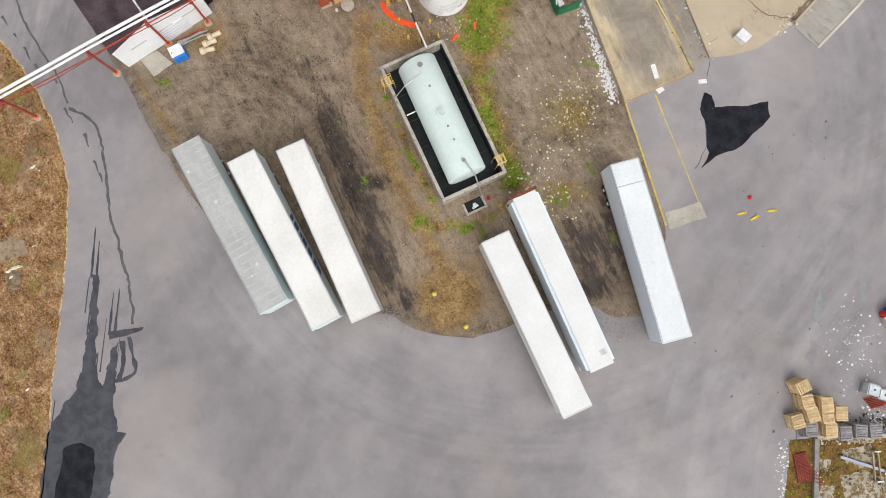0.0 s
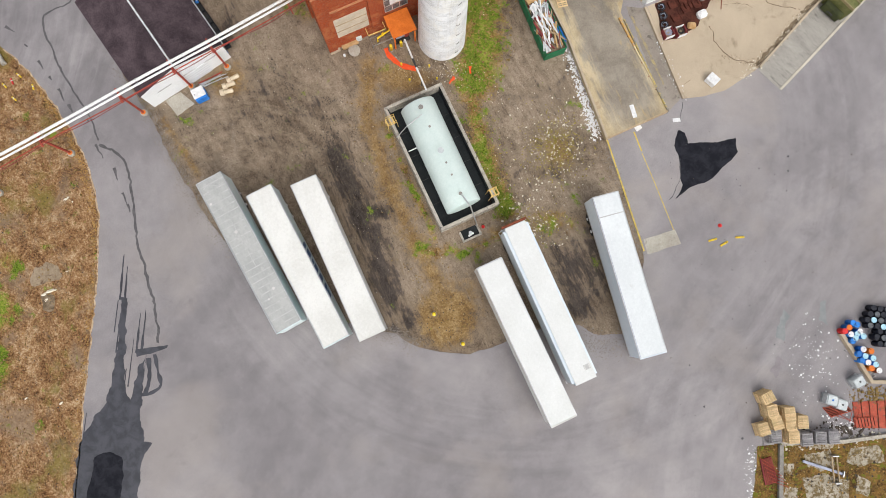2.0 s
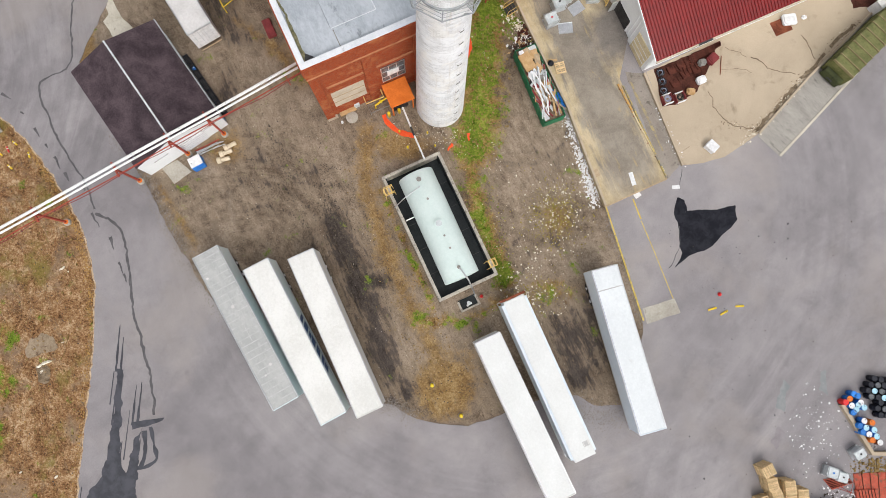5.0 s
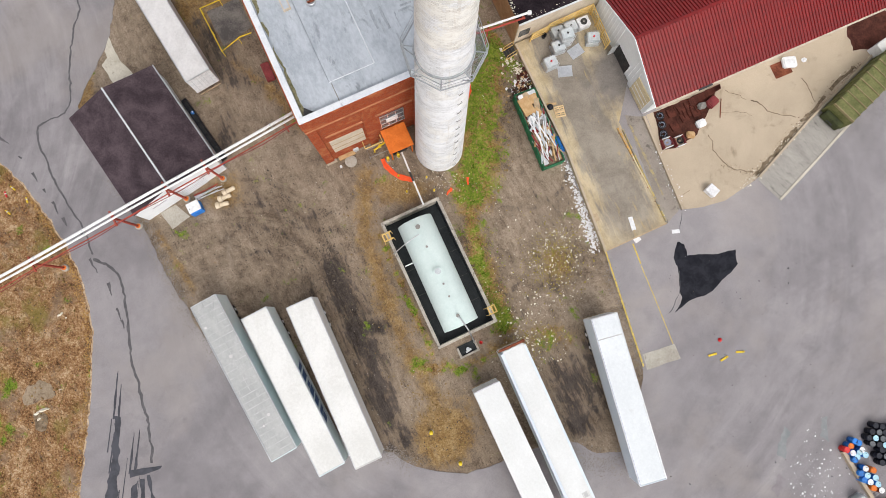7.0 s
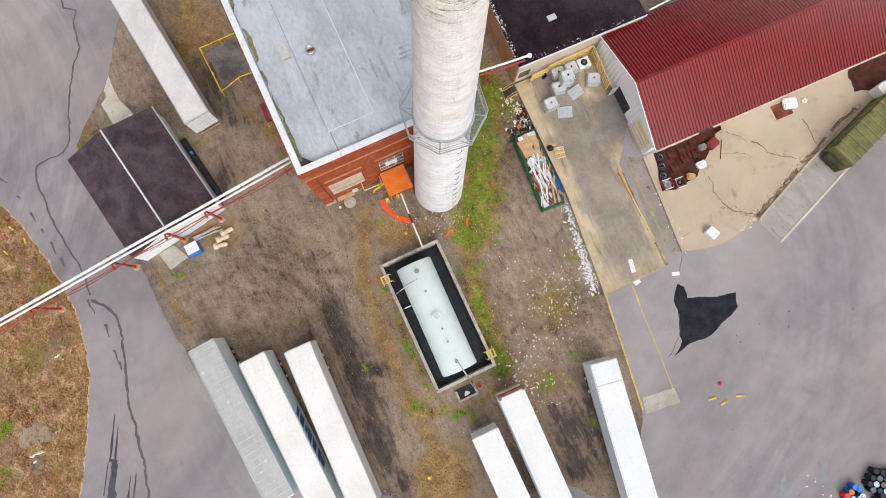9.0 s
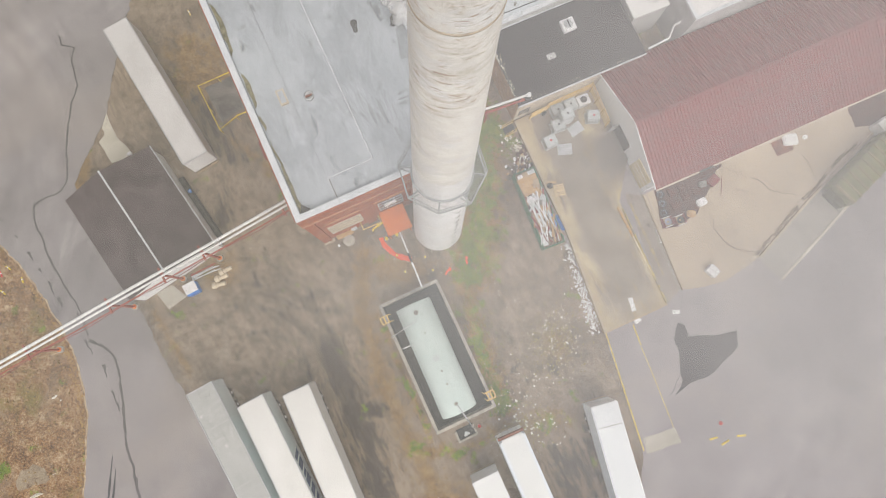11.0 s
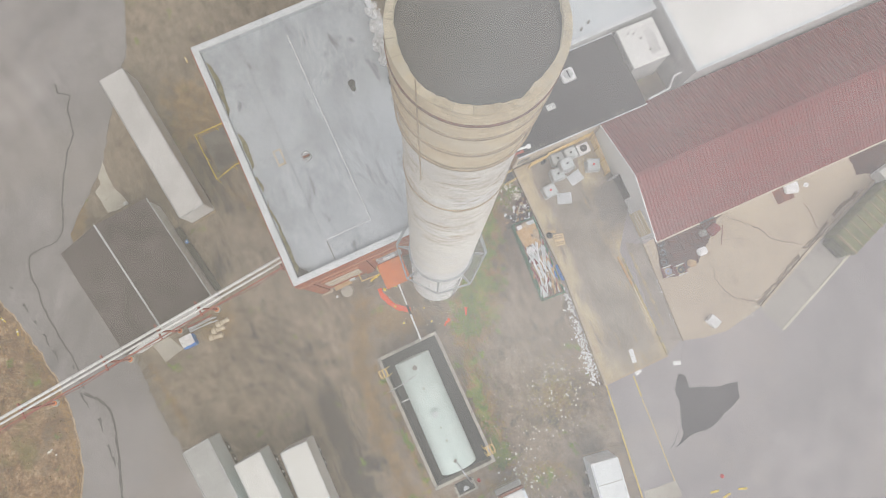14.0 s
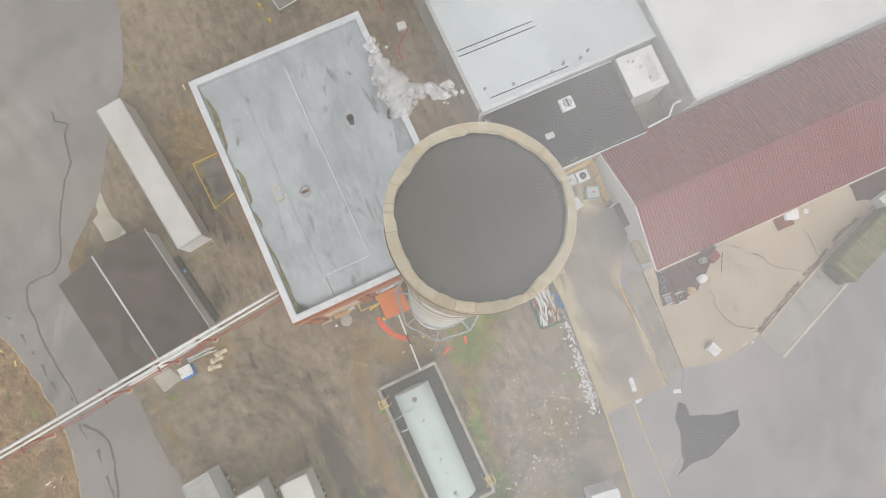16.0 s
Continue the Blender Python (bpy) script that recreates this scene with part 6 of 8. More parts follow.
def steam_puff():
    mat = vapour_material("boiler_steam", (0.95, 0.95, 0.95), 0.34, 0.8, 5, 0.2, 0.6, (1, 1, 1))
    rnd = random.Random(5)
    bm = bmesh.new()
    way = [Vector(p) for p in ((-5.2, 46.9, 12.9), (-5.6, 47.8, 13.4), (-7.0, 49.2, 14.0), (-7.8, 51.4, 14.8))]
    side = [Vector(p) for p in ((-5.4, 47.6, 13.2), (-3.0, 48.0, 13.5), (-0.6, 48.4, 13.6))]
    for k in range(150):
        line, u = (way, rnd.random() ** 0.9) if k < 95 else (side, rnd.random())
        f = u * (len(line) - 1)
        n0 = min(int(f), len(line) - 2)
        c = line[n0].lerp(line[n0 + 1], f - n0)
        r = (0.55 + 0.6 * math.sin(math.pi * min(1, u + 0.2))) if k < 95 else 0.8 - 0.35 * u
        c += Vector((rnd.uniform(-0.5, 0.5), rnd.uniform(-0.5, 0.5), rnd.uniform(-0.3, 0.5)))
        if k % 3 == 0:
            c += Vector((rnd.gauss(0, 0.5), rnd.gauss(0, 0.5), rnd.gauss(0, 0.3)))
        rr = r * rnd.uniform(0.25, 0.8) * (0.6 if k % 3 == 0 else 1)
        q = bmesh.ops.create_icosphere(bm, subdivisions=3, radius=rr)
        for v in q["verts"]:
            n = noise.noise(v.co * 1.6 + Vector((k * 3.1, 0, 0))) + 0.5 * noise.noise(v.co * 4 + Vector((k * 1.7, 4, 0)))
            v.co = v.co * (1 + 0.55 * n) + c
    me = bpy.data.meshes.new("steam_puff")
    bm.to_mesh(me)
    bm.free()
    for p in me.polygons:
        p.use_smooth = True
    me.attributes.new("thick", "FLOAT", "POINT").data.foreach_set("value", [1.0] * len(me.vertices))
    me.materials.append(mat)
    tagged(new("steam_puff", me), "white billow of steam over the boiler house roof edge", "steam", kind="stuff")


steam_puff()


# ---------- small things ----------
rng = random.Random(11)


def scatter(name, n, where, mat, size, label, category, z=0.0, flat=0.35, seed=1, up=0.0):
    """Many small irregular bits lying about, as one object."""
    r = random.Random(seed)
    verts, faces = [], []
    for _ in range(n):
        x, y = where(r)
        s = size[0] + (size[1] - size[0]) * r.random() ** 2.2
        a, k = r.uniform(0, 6.28), r.uniform(0.45, 1.0)
        h = max(0.02, s * flat * r.uniform(0.4, 1))
        b = len(verts)
        m = r.choice((3, 4, 4, 5))
        ring = [(s * math.cos(2 * math.pi * i / m + r.uniform(-0.3, 0.3)), k * s * math.sin(2 * math.pi * i / m + r.uniform(-0.3, 0.3))) for i in range(m)]
        ring = [(x + px * math.cos(a) - py * math.sin(a), y + px * math.sin(a) + py * math.cos(a)) for px, py in ring]
        verts += [(px, py, z) for px, py in ring] + [(px * 0.85 + x * 0.15, py * 0.85 + y * 0.15, z + h * r.uniform(0.6, 1)) for px, py in ring]
        faces += [tuple(range(b + m, b + 2 * m))] + [(b + i, b + (i + 1) % m, b + m + (i + 1) % m, b + m + i) for i in range(m)]
    me = bpy.data.meshes.new(name)
    me.from_pydata(verts, [], faces)
    me.materials.append(M[mat])
    return tagged(new(name, me), label, category, kind="stuff")


def along(pts, spread):
    def f(r):
        i = r.randrange(len(pts) - 1)
        t = r.random()
        return (pts[i][0] + (pts[i + 1][0] - pts[i][0]) * t + r.gauss(0, spread), pts[i][1] + (pts[i + 1][1] - pts[i][1]) * t + r.gauss(0, spread))
    return f


def around(x, y, sx, sy):
    return lambda r: (r.gauss(x, sx), r.gauss(y, sy))


def on_verge(r):
    while True:
        x, y = r.uniform(-52, -33), r.uniform(-20, 24)
        if x < np.interp(y, [p[1] for p in VERGE], [p[0] for p in VERGE]) - 0.15:
            return x, y


M["plug"] = surface("cream_concrete", (0.58, 0.48, 0.34), (0.7, 0.6, 0.45), 2, 9, 0.85)
M["chips"] = surface("pale_litter", (0.52, 0.46, 0.34), (0.78, 0.74, 0.64), 3, 12, 0.9)
M["stones"] = surface("dark_clods", (0.05, 0.04, 0.032), (0.11, 0.09, 0.072), 3, 12, 0.95)
M["leaf"] = surface("dead_leaves", (0.3, 0.16, 0.05), (0.45, 0.28, 0.1), 3, 12, 0.9)
M["weed"] = surface("green_weeds", (0.08, 0.12, 0.012), (0.2, 0.24, 0.035), 2, 9, 0.9)
M["verge_tuft"] = surface("tawny_dead_grass", (0.13, 0.068, 0.03), (0.48, 0.33, 0.17), 0.9, 6, 0.95, contrast=0.9)
M["dry_weed"] = surface("dry_weeds", (0.16, 0.1, 0.035), (0.3, 0.21, 0.085), 2, 9, 0.95)
M["paint_pink"] = surface("faded_pink_stain", (0.235, 0.212, 0.222), (0.29, 0.264, 0.273), 1, 6, 0.9)
M["paint_teal"] = surface("faded_teal_stain", (0.215, 0.23, 0.233), (0.275, 0.283, 0.283), 1, 6, 0.9)
scatter("foam_litter", 950, along([(12.6, 31.2), (13.6, 28.6), (14.6, 26.0), (15.5, 23.6), (16.2, 21.7)], 0.34), "white_scrap", (0.03, 0.2), "white foam and plastic litter along the ramp", "litter", seed=2)
scatter("paper_litter", 400, around(12.4, 20.0, 1.6, 2.4), "chips", (0.03, 0.15), "pale litter scattered over the yard dirt", "litter", seed=3)
scatter("paper_litter", 260, along([(8.3, 13), (9.6, 10.5), (12, 11), (9, 17)], 1.1), "chips", (0.03, 0.17), "pale litter scattered over the yard dirt", "litter", seed=4)
M["yellow_weed"] = surface("yellowed_grass", (0.17, 0.13, 0.03), (0.36, 0.29, 0.07), 2, 9, 0.95)
scatter("yellow_grass", 1300, around(12.0, 20.2, 1.5, 1.9), "yellow_weed", (0.03, 0.12), "yellowed grass tufts among litter on the dirt", "grass", seed=80, flat=0.8)
scatter("yellow_grass", 700, along([(3.4, 38), (3.2, 32), (3.6, 26), (5.2, 19), (7.4, 13.4)], 0.8), "yellow_weed", (0.03, 0.12), "yellowed grass tufts among green weeds", "grass", seed=81, flat=0.8)
scatter("yellow_grass", 600, along([(8.6, 12.4), (10.4, 11.2), (12.6, 12.4)], 0.9), "yellow_weed", (0.03, 0.11), "yellowed grass tufts on the dirt", "grass", seed=82, flat=0.8)
scatter("paper_litter", 90, along([(3.5, 25), (6.5, 17), (7.2, 13), (4, 33), (3, 38)], 0.8), "chips", (0.04, 0.12), "pale litter scattered in the weeds", "litter", seed=5)
scatter("gravel", 160, around(-0.7, 27.2, 2.2, 0.7), "chips", (0.03, 0.09), "pale gravel round the chimney foot", "gravel", seed=6)
scatter("mud_clods", 700, along([(-12, 22), (-9, 16), (-6, 10), (-4, 3.5)], 1.5), "stones", (0.02, 0.09), "dark mud clods along the wheel ruts", "clods", seed=7)
scatter("mud_clods", 420, around(-15, 22, 5.5, 4.5), "stones", (0.02, 0.08), "dark mud clods on the yard dirt", "clods", seed=8)
scatter("mud_clods", 260, along([(12.5, 9), (14.5, 5.5), (17, 5)], 1.0), "stones", (0.02, 0.08), "dark mud clods between the trailers", "clods", seed=9)
scatter("dead_leaves", 1500, on_verge, "leaf", (0.03, 0.1), "dead leaves on the dry verge", "leaves", seed=10)
scatter("dark_leaves", 1500, on_verge, "stones", (0.02, 0.1), "dark dead stems on the dry verge", "leaves", seed=12)
scatter("edge_leaves", 1500, along([(-32.6, -16), (-32.9, -4), (-33.3, 5), (-34.3, 10), (-36.2, 14.5), (-38.9, 18.6), (-42.4, 22.7)], 0.2), "leaf", (0.03, 0.12), "orange dead leaves along the road edge", "leaves", seed=13)
scatter("kerb_litter", 130, along([(22, 33), (23.6, 29.6), (25, 26.8)], 0.22), "white_scrap", (0.03, 0.13), "white bits of litter along the kerb", "litter", 0.06, seed=14)
scatter("kerb_litter", 200, along([(31.4, 29.4), (33.4, 31.6), (36, 34.6), (38, 37.4)], 0.28), "chips", (0.03, 0.14), "pale bits of litter along the kerb", "litter", 0.06, seed=15)
scatter("drum_litter", 150, around(39.6, 0.6, 1.5, 2.2), "white_scrap", (0.03, 0.15), "white scraps littering the asphalt", "litter", 0.03, seed=16)
scatter("edge_litter", 90, along([(33.4, -8.6), (33.2, -14)], 0.3), "white_scrap", (0.04, 0.15), "white scraps along the asphalt edge", "litter", 0.03, seed=17)
scatter("yard_flecks", 60, lambda r: (r.uniform(24, 44), r.uniform(-6, 24)), "stones", (0.02, 0.1), "dark specks on the asphalt", "litter", 0.03, seed=18)
scatter("rubble", 170, along([(5.6, 41.6), (7.2, 39.4), (8.2, 38.2)], 0.55), "chips", (0.05, 0.24), "broken rubble and rubbish beside the ramp", "rubble", seed=19, flat=0.7)
scatter("weeds", 500, along([(2.4, 44), (4.5, 42), (6.4, 39.6)], 0.7), "weed", (0.04, 0.2), "green weeds among rubbish", "weeds", seed=20, flat=1.2)
scatter("weeds", 900, along([(2.6, 38), (2.1, 33), (2.4, 28), (3.2, 23), (5, 18.5), (7.2, 13.6)], 0.65), "weed", (0.03, 0.13), "green weeds along the bund and chimney", "weeds", seed=21, flat=1.2)
scatter("dry_weeds", 900, along([(-8, 27), (-7, 21), (-4, 13), (0, 6), (3, 2)], 1.1), "dry_weed", (0.03, 0.12), "dry grass tufts on the dirt", "weeds", seed=22, flat=1.2)
scatter("mud_clods", 260, around(2.2, 1.5, 2.2, 1.8), "stones", (0.02, 0.1), "dark clods in the dry grass", "clods", seed=23)

for k, t in enumerate(TRACKS[:5]):
    scatter("track_crumbs", 170, along(t, 0.22), "stones", (0.02, 0.11), "dark crumbs of soil churned up along old wheel tracks", "clods", 0.0, flat=0.25, seed=70 + k)
scatter("track_crumbs", 420, along([(-11.5, 19.5), (-10, 16.8), (-8.6, 14.2), (-7.4, 11.8)], 0.5), "stones", (0.03, 0.17), "dark crumbs of soil churned up along old wheel tracks", "clods", 0.0, flat=0.25, seed=76)
M["dust"] = surface("trodden_dust", (0.19, 0.168, 0.148), (0.28, 0.25, 0.225), 0.8, 7, 0.95, vary=0.0)
scatter("edge_dust", 7000, along(YARD[10:22], 0.5), "dust", (0.02, 0.08), "brown dust trodden over the asphalt edge", "dust", 0.022, flat=0.05, seed=31)
scatter("edge_dust", 1800, along([(20.6, 0.6), (18, -0.2), (15.4, 0.9), (13.4, 1.2)], 0.7), "dust", (0.02, 0.09), "brown dust trodden over the asphalt edge", "dust", 0.022, flat=0.05, seed=37)
scatter("edge_dust", 900, along([(17.3, 20.5), (18.6, 17.2), (20.4, 12.6), (21.6, 9.6)], 0.35), "dust", (0.02, 0.08), "brown dust trodden over the asphalt edge", "dust", 0.022, flat=0.05, seed=32)
scatter("gravel", 800, lambda r: (r.uniform(-30, 14), r.uniform(2, 27)), "chips", (0.015, 0.055), "small pale stones in the yard dirt", "gravel", 0.0, seed=33)
scatter("mud_clods", 2400, lambda r: (r.gauss(-10, 9), r.gauss(14, 7)), "stones", (0.02, 0.07), "dark clods strewn over the yard dirt", "clods", 0.0, seed=34)
scatter("dry_weeds", 5000, on_verge, "verge_tuft", (0.03, 0.13), "tawny dead grass tufts on the verge", "grass", 0.0, seed=35, flat=1.4)
scatter("dry_weeds", 1400, on_verge, "dry_weed", (0.03, 0.15), "straw grass tufts on the verge", "grass", 0.0, seed=36, flat=1.4)

for k, (o, mt) in enumerate([([(35.0, -1.2), (35.7, -1.5), (36.4, 0.2), (35.8, 0.6)], "paint_pink"), ([(35.6, 2.4), (36.2, 1.9), (36.8, 4.6), (36.2, 5.4)], "paint_teal"), ([(39.8, 4.4), (40.6, 4.2), (40.4, 6.4), (39.9, 6.2)], "paint_teal")]):
    flat_patch("paint_stain", o, 0.0345, mt, "faded paint stain on the asphalt", "stain", 0.25, 0.3, 80 + k)


# pallets
def pallet(m, mat, label):
    root = thing("pallet", m, label, "pallet", "stacked pallets")
    for x in (-0.48, 0, 0.48):
        part("stringer", box(x - 0.04, x + 0.04, -0.6, 0.6, 0.02, 0.11), mat, root)
    for k in range(6):
        y = -0.54 + k * 0.216
        part("board", box(-0.52, 0.52, y - 0.06, y + 0.06, 0.11, 0.135), mat, root)
    for y in (-0.54, 0, 0.54):
        part("base_board", box(-0.52, 0.52, y - 0.06, y + 0.06, 0, 0.02), mat, root)
    return root


PROTO = {"wood": pallet(pose(33.9, -6.7, 0.03, 0, 0, 20), "wood", "pale wooden pallet at the foot of its stack"), "wood_grey": pallet(pose(34.9, -7.6, 0.03, 0, 0, 6), "wood_grey", "weathered grey wooden pallet at the foot of its stack")}


def stack(x, y, a, n, mat, z=0.03, skip=0):
    r = random.Random(int(x * 10 + y))
    for k in range(skip, n):
        copy_thing(PROTO[mat], pose(x + r.uniform(-0.05, 0.05) + 0.012 * k, y + r.uniform(-0.05, 0.05), z + k * 0.137, 0, 0, a + r.uniform(-3, 3)))["label"] = ("pale wooden pallet" if mat == "wood" else "weathered grey wooden pallet") + (" on top of a stack" if k == n - 1 else " within a stack")


stack(33.85, -6.65, 20, 8, "wood", skip=1)
stack(35.05, -7.25, 6, 8, "wood_grey", skip=1)
for x, y, a, n in ((34.05, -3.5, -62, 10), (34.5, -4.75, 15, 10), (35.0, -5.85, 18, 10), (36.1, -4.85, 8, 11), (36.4, -5.95, 12, 9), (37.5, -5.6, 3, 10), (36.7, -7.1, 5, 9)):
    stack(x, y, a, n, "wood")
for x, y, a, n in ((38.1, -7.25, 8, 8), (39.4, -7.0, 2, 9), (40.7, -6.85, 5, 9)):
    stack(x, y, a, n, "wood_grey")


# drums
def drum(x, y, mat, lid, label, z=0.03):
    root = thing("drum", pose(x, y, z, 0, 0, rng.uniform(0, 360)), label, "drum", "stored drums")
    part("body", lathe([(0.28, 0), (0.29, 0.02), (0.29, 0.28), (0.302, 0.3), (0.29, 0.32), (0.29, 0.57), (0.302, 0.59), (0.29, 0.61), (0.29, 0.86), (0.285, 0.88)], 18), mat, root, smooth=True)
    part("lid", lathe([(0.29, 0.865), (0.29, 0.9), (0.265, 0.9), (0.26, 0.885)], 18), lid, root)
    part("bung", lathe([(0.04, 0.885), (0.04, 0.91)], 8, centre=(0.16, 0.05)), "steel_dark", root)


for x, y, m, l in ((42.35, 3.95, "blue_plastic", "orange"), (43.15, 4.3, "blue_plastic", "blue_plastic"), (43.45, 3.65, "blue_plastic", "white_scrap"), (42.55, 3.3, "blue_plastic", "white_scrap"), (43.0, 2.95, "blue_plastic", "cyan_plastic"), (41.95, 3.55, "red_plastic", "red_plastic"), (43.8, 3.2, "blue_plastic", "cyan_plastic"), (42.75, 2.65, "blue_plastic", "blue_plastic"), (43.2, 3.4, "blue_plastic", "cyan_plastic"), (42.75, 4.45, "blue_plastic", "blue_plastic"),
                    (43.8, 1.9, "blue_plastic", "white_scrap"), (44.6, 1.8, "orange", "orange"), (44.0, 1.25, "blue_plastic", "cyan_plastic"), (44.8, 1.1, "blue_plastic", "cyan_plastic"), (44.3, 0.65, "blue_plastic", "white_scrap"), (45.05, 0.5, "blue_plastic", "cyan_plastic"), (44.65, 0.1, "orange", "orange"), (43.4, 1.4, "blue_plastic", "blue_plastic"), (43.7, 0.8, "blue_plastic", "blue_plastic"), (45.4, -0.05, "rust", "white_scrap")):
    drum(x, y, m, l, {"blue_plastic": "bright blue plastic drum standing in a cluster", "red_plastic": "bright red plastic drum standing in a cluster", "orange": "orange drum standing in a cluster", "rust": "rusty drum with a white lid"}[m])
for j in range(7):
    for i in range(5):
        x, y = 44.2 + 0.66 * i + (0.33 if j % 2 else 0) + rng.uniform(-0.05, 0.05), 2.6 + 0.58 * j + rng.uniform(-0.05, 0.05)
        if (x - 44.0) * 0.62 + (y - 2.4) * -0.35 < -0.9 or x > 47.4 or (x < 45 and y < 4.0):
            continue
        lid = "cyan_plastic" if (i, j) in ((1, 4), (2, 3)) else ("black_plastic" if (i + j) % 3 else "glass_dark")
        drum(x, y, "black_plastic", lid, "black plastic drum with a %s lid in a cluster" % ("pale blue" if lid == "cyan_plastic" else "dark"))
tagged(part("low_wall", ribbon([(41.9, 3.3), (45.0, -1.25), (49, -1.0)], 0.38, -0.02, 0.55), "concrete_tan"), "low tan concrete wall beside the drums", "low wall", kind="structure")
pal = pallet(pose(44.9, -0.5, 0.03, 0, 0, 40), "wood_grey", "weathered grey pallet lying beside the drums")


# intermediate bulk containers
def tote(x, y, z, a, label, tilt=0.0, lid="steel_dark", h=1.0):
    root = thing("bulk_container", pose(x, y, z, tilt, 0, a) @ Matrix.Scale(1.16 if x < 20 else 1.0, 4), label, "container", "bulk containers")
    part("bottle", box(-0.55, 0.55, -0.48, 0.48, 0.12, h, 0.09), "ibc", root, "cloudy plastic bottle")
    part("base", box(-0.6, 0.6, -0.52, 0.52, 0, 0.12, 0.02), "alu", root)
    part("lid", lathe([(0.09, h), (0.09, h + 0.05), (0.07, h + 0.06)], 14), lid, root)
    for s in (-1, 1):
        for k in range(4):
            part("cage_bar", tube([(-0.58 + 0.387 * k, s * 0.51, 0.1), (-0.58 + 0.387 * k, s * 0.51, h), (-0.58 + 0.387 * k, s * 0.4, h + 0.02)], 0.015, 5), "alu", root)
            part("cage_bar", tube([(s * 0.59, -0.45 + 0.3 * k, 0.1), (s * 0.59, -0.45 + 0.3 * k, h)], 0.015, 5), "alu", root)
        for z0 in (0.4, 0.7, h):
            part("cage_ring", tube([(-0.59, s * 0.515, z0), (0.59, s * 0.515, z0)], 0.016, 5), "alu", root)
    return root


tote(40.7, -3.3, 0.03, -12, "cloudy white bulk container near red scrap", 0, "blue_plastic")
tote(41.9, -3.7, 0.03, -12, "cloudy white bulk container near red scrap", 0, "steel_dark", 0.7)
tote(43.4, -1.3, 0.03, 35, "cloudy white bulk container beside the low wall")
R = 0.55
tote(10.2, 40.5, R, 30, "white bulk container with red cap on the ramp", 0, "red_plastic")
tote(10.9, 42.3, R, 25, "white bulk container standing on the ramp", 0)
tote(11.5, 43.2, R, 22, "white bulk container standing on the ramp", 0)
tote(11.5, 43.1, R + 1.24, 24, "white bulk container stacked on another", 0)
tote(10.8, 44.0, R, 26, "white bulk container standing on the ramp", 0, h=0.8)
tote(12.1, 44.7, R, 28, "white bulk container standing on the ramp", 0, h=0.8)
tote(14.5, 43.6, R, 8, "pale grey bulk container with red cap", 0, "red_plastic")
fan = thing("air_conditioner", pose(13.4, 45.3, R, 0, 0, 28), "white outdoor air conditioner with round fan", "air conditioner")
part("case", box(-0.65, 0.65, -0.55, 0.55, 0, 0.85, 0.04), "white_scrap", fan)
part("fan_ring", lathe([(0.36, 0.85), (0.36, 0.9), (0.3, 0.9), (0.3, 0.86)], 20), "steel_dark", fan)
part("fan_hub", lathe([(0.1, 0.85), (0.1, 0.9)], 12), "concrete_dark", fan)
for x, y, a, w in ((12.9, 42.3, 40, 1.5), (11.9, 40.0, 10, 1.5)):
    p = thing("metal_panel", pose(x, y, R, 3, -4, a), "bent pale sheet metal panel lying on the ramp", "panel", "loose panels")
    part("sheet", box(-w / 2, w / 2, -0.55, 0.55, 0.06, 0.1), "alu", p)
    for s in (-1, 1):
        part("lip", box(-w / 2, w / 2, s * 0.55 - 0.03, s * 0.55 + 0.03, 0.0, 0.16), "alu", p)
    part("fold", box(-0.04, 0.04, -0.55, 0.55, 0.1, 0.13), "alu", p)


# yellow barrier round the dark pad
barrier = thing("yellow_barrier", pose(0, 0, 0), "slender bright yellow barrier round a dark concrete pad", "barrier")
BARRIER = [(-21.1, 41.0), (-22.2, 40.45), (-23.87, 38.72), (-26.72, 43.14), (-23.0, 45.35)]
part("top_rail", tube([(x, y, 1.2) for x, y in BARRIER], 0.07, 6), "yellow", barrier)
for x, y in ((-23.87, 38.72), (-25.3, 40.93), (-26.72, 43.14), (-24.86, 44.25), (-22.4, 40.3)):
    part("post", tube([(x, y, 0), (x, y, 1.2)], 0.045, 6), "yellow", barrier)


# yellow guard rails on the ramp
def guard_rail(a, b, posts, label):
    d = Vector(b) - Vector(a)
    root = thing("guard_rail", pose(a[0], a[1], R, 0, 0, math.degrees(math.atan2(d.y, d.x))), label, "guard rail", "yellow guard rails")
    ln = d.length
    for k in range(posts):
        x = ln * k / (posts - 1)
        part("post", box(x - 0.07, x + 0.07, -0.07, 0.07, 0, 1.75, 0.01), "rail_yellow", root)
    for z in (0.35, 0.8, 1.25, 1.7):
        part("rail", box(0, ln, -0.05, 0.05, z - 0.05, z + 0.05, 0.015), "rail_yellow", root)


guard_rail((9.7, 44.2), (14.1, 46.8), 4, "yellow steel guard rail along the dock wall")
guard_rail((14.2, 46.6), (16.0, 42.9), 4, "yellow steel guard rail by the gable")
guard_rail((8.0, 43.0), (9.5, 43.9), 2, "yellow steel guard rail along the dock wall")
chair = thing("waste_bin", pose(9.4, 43.6, R), "small black waste bin by the rail", "bin")
part("body", lathe([(0.2, 0), (0.25, 0.6), (0.23, 0.6), (0.18, 0.05)], 14), "black_plastic", chair)
st = thing("steps", pose(6.3, 41.9, 0, 0, 0, 29), "short yellow steel steps beside the ramp", "steps")
for k in range(4):
    part("tread", box(-0.95, -0.95 + 0.26, -0.45, 0.45, 0.1 + 0.14 * k, 0.14 + 0.14 * k), "steel_dark", st).location.x = 0.27 * k
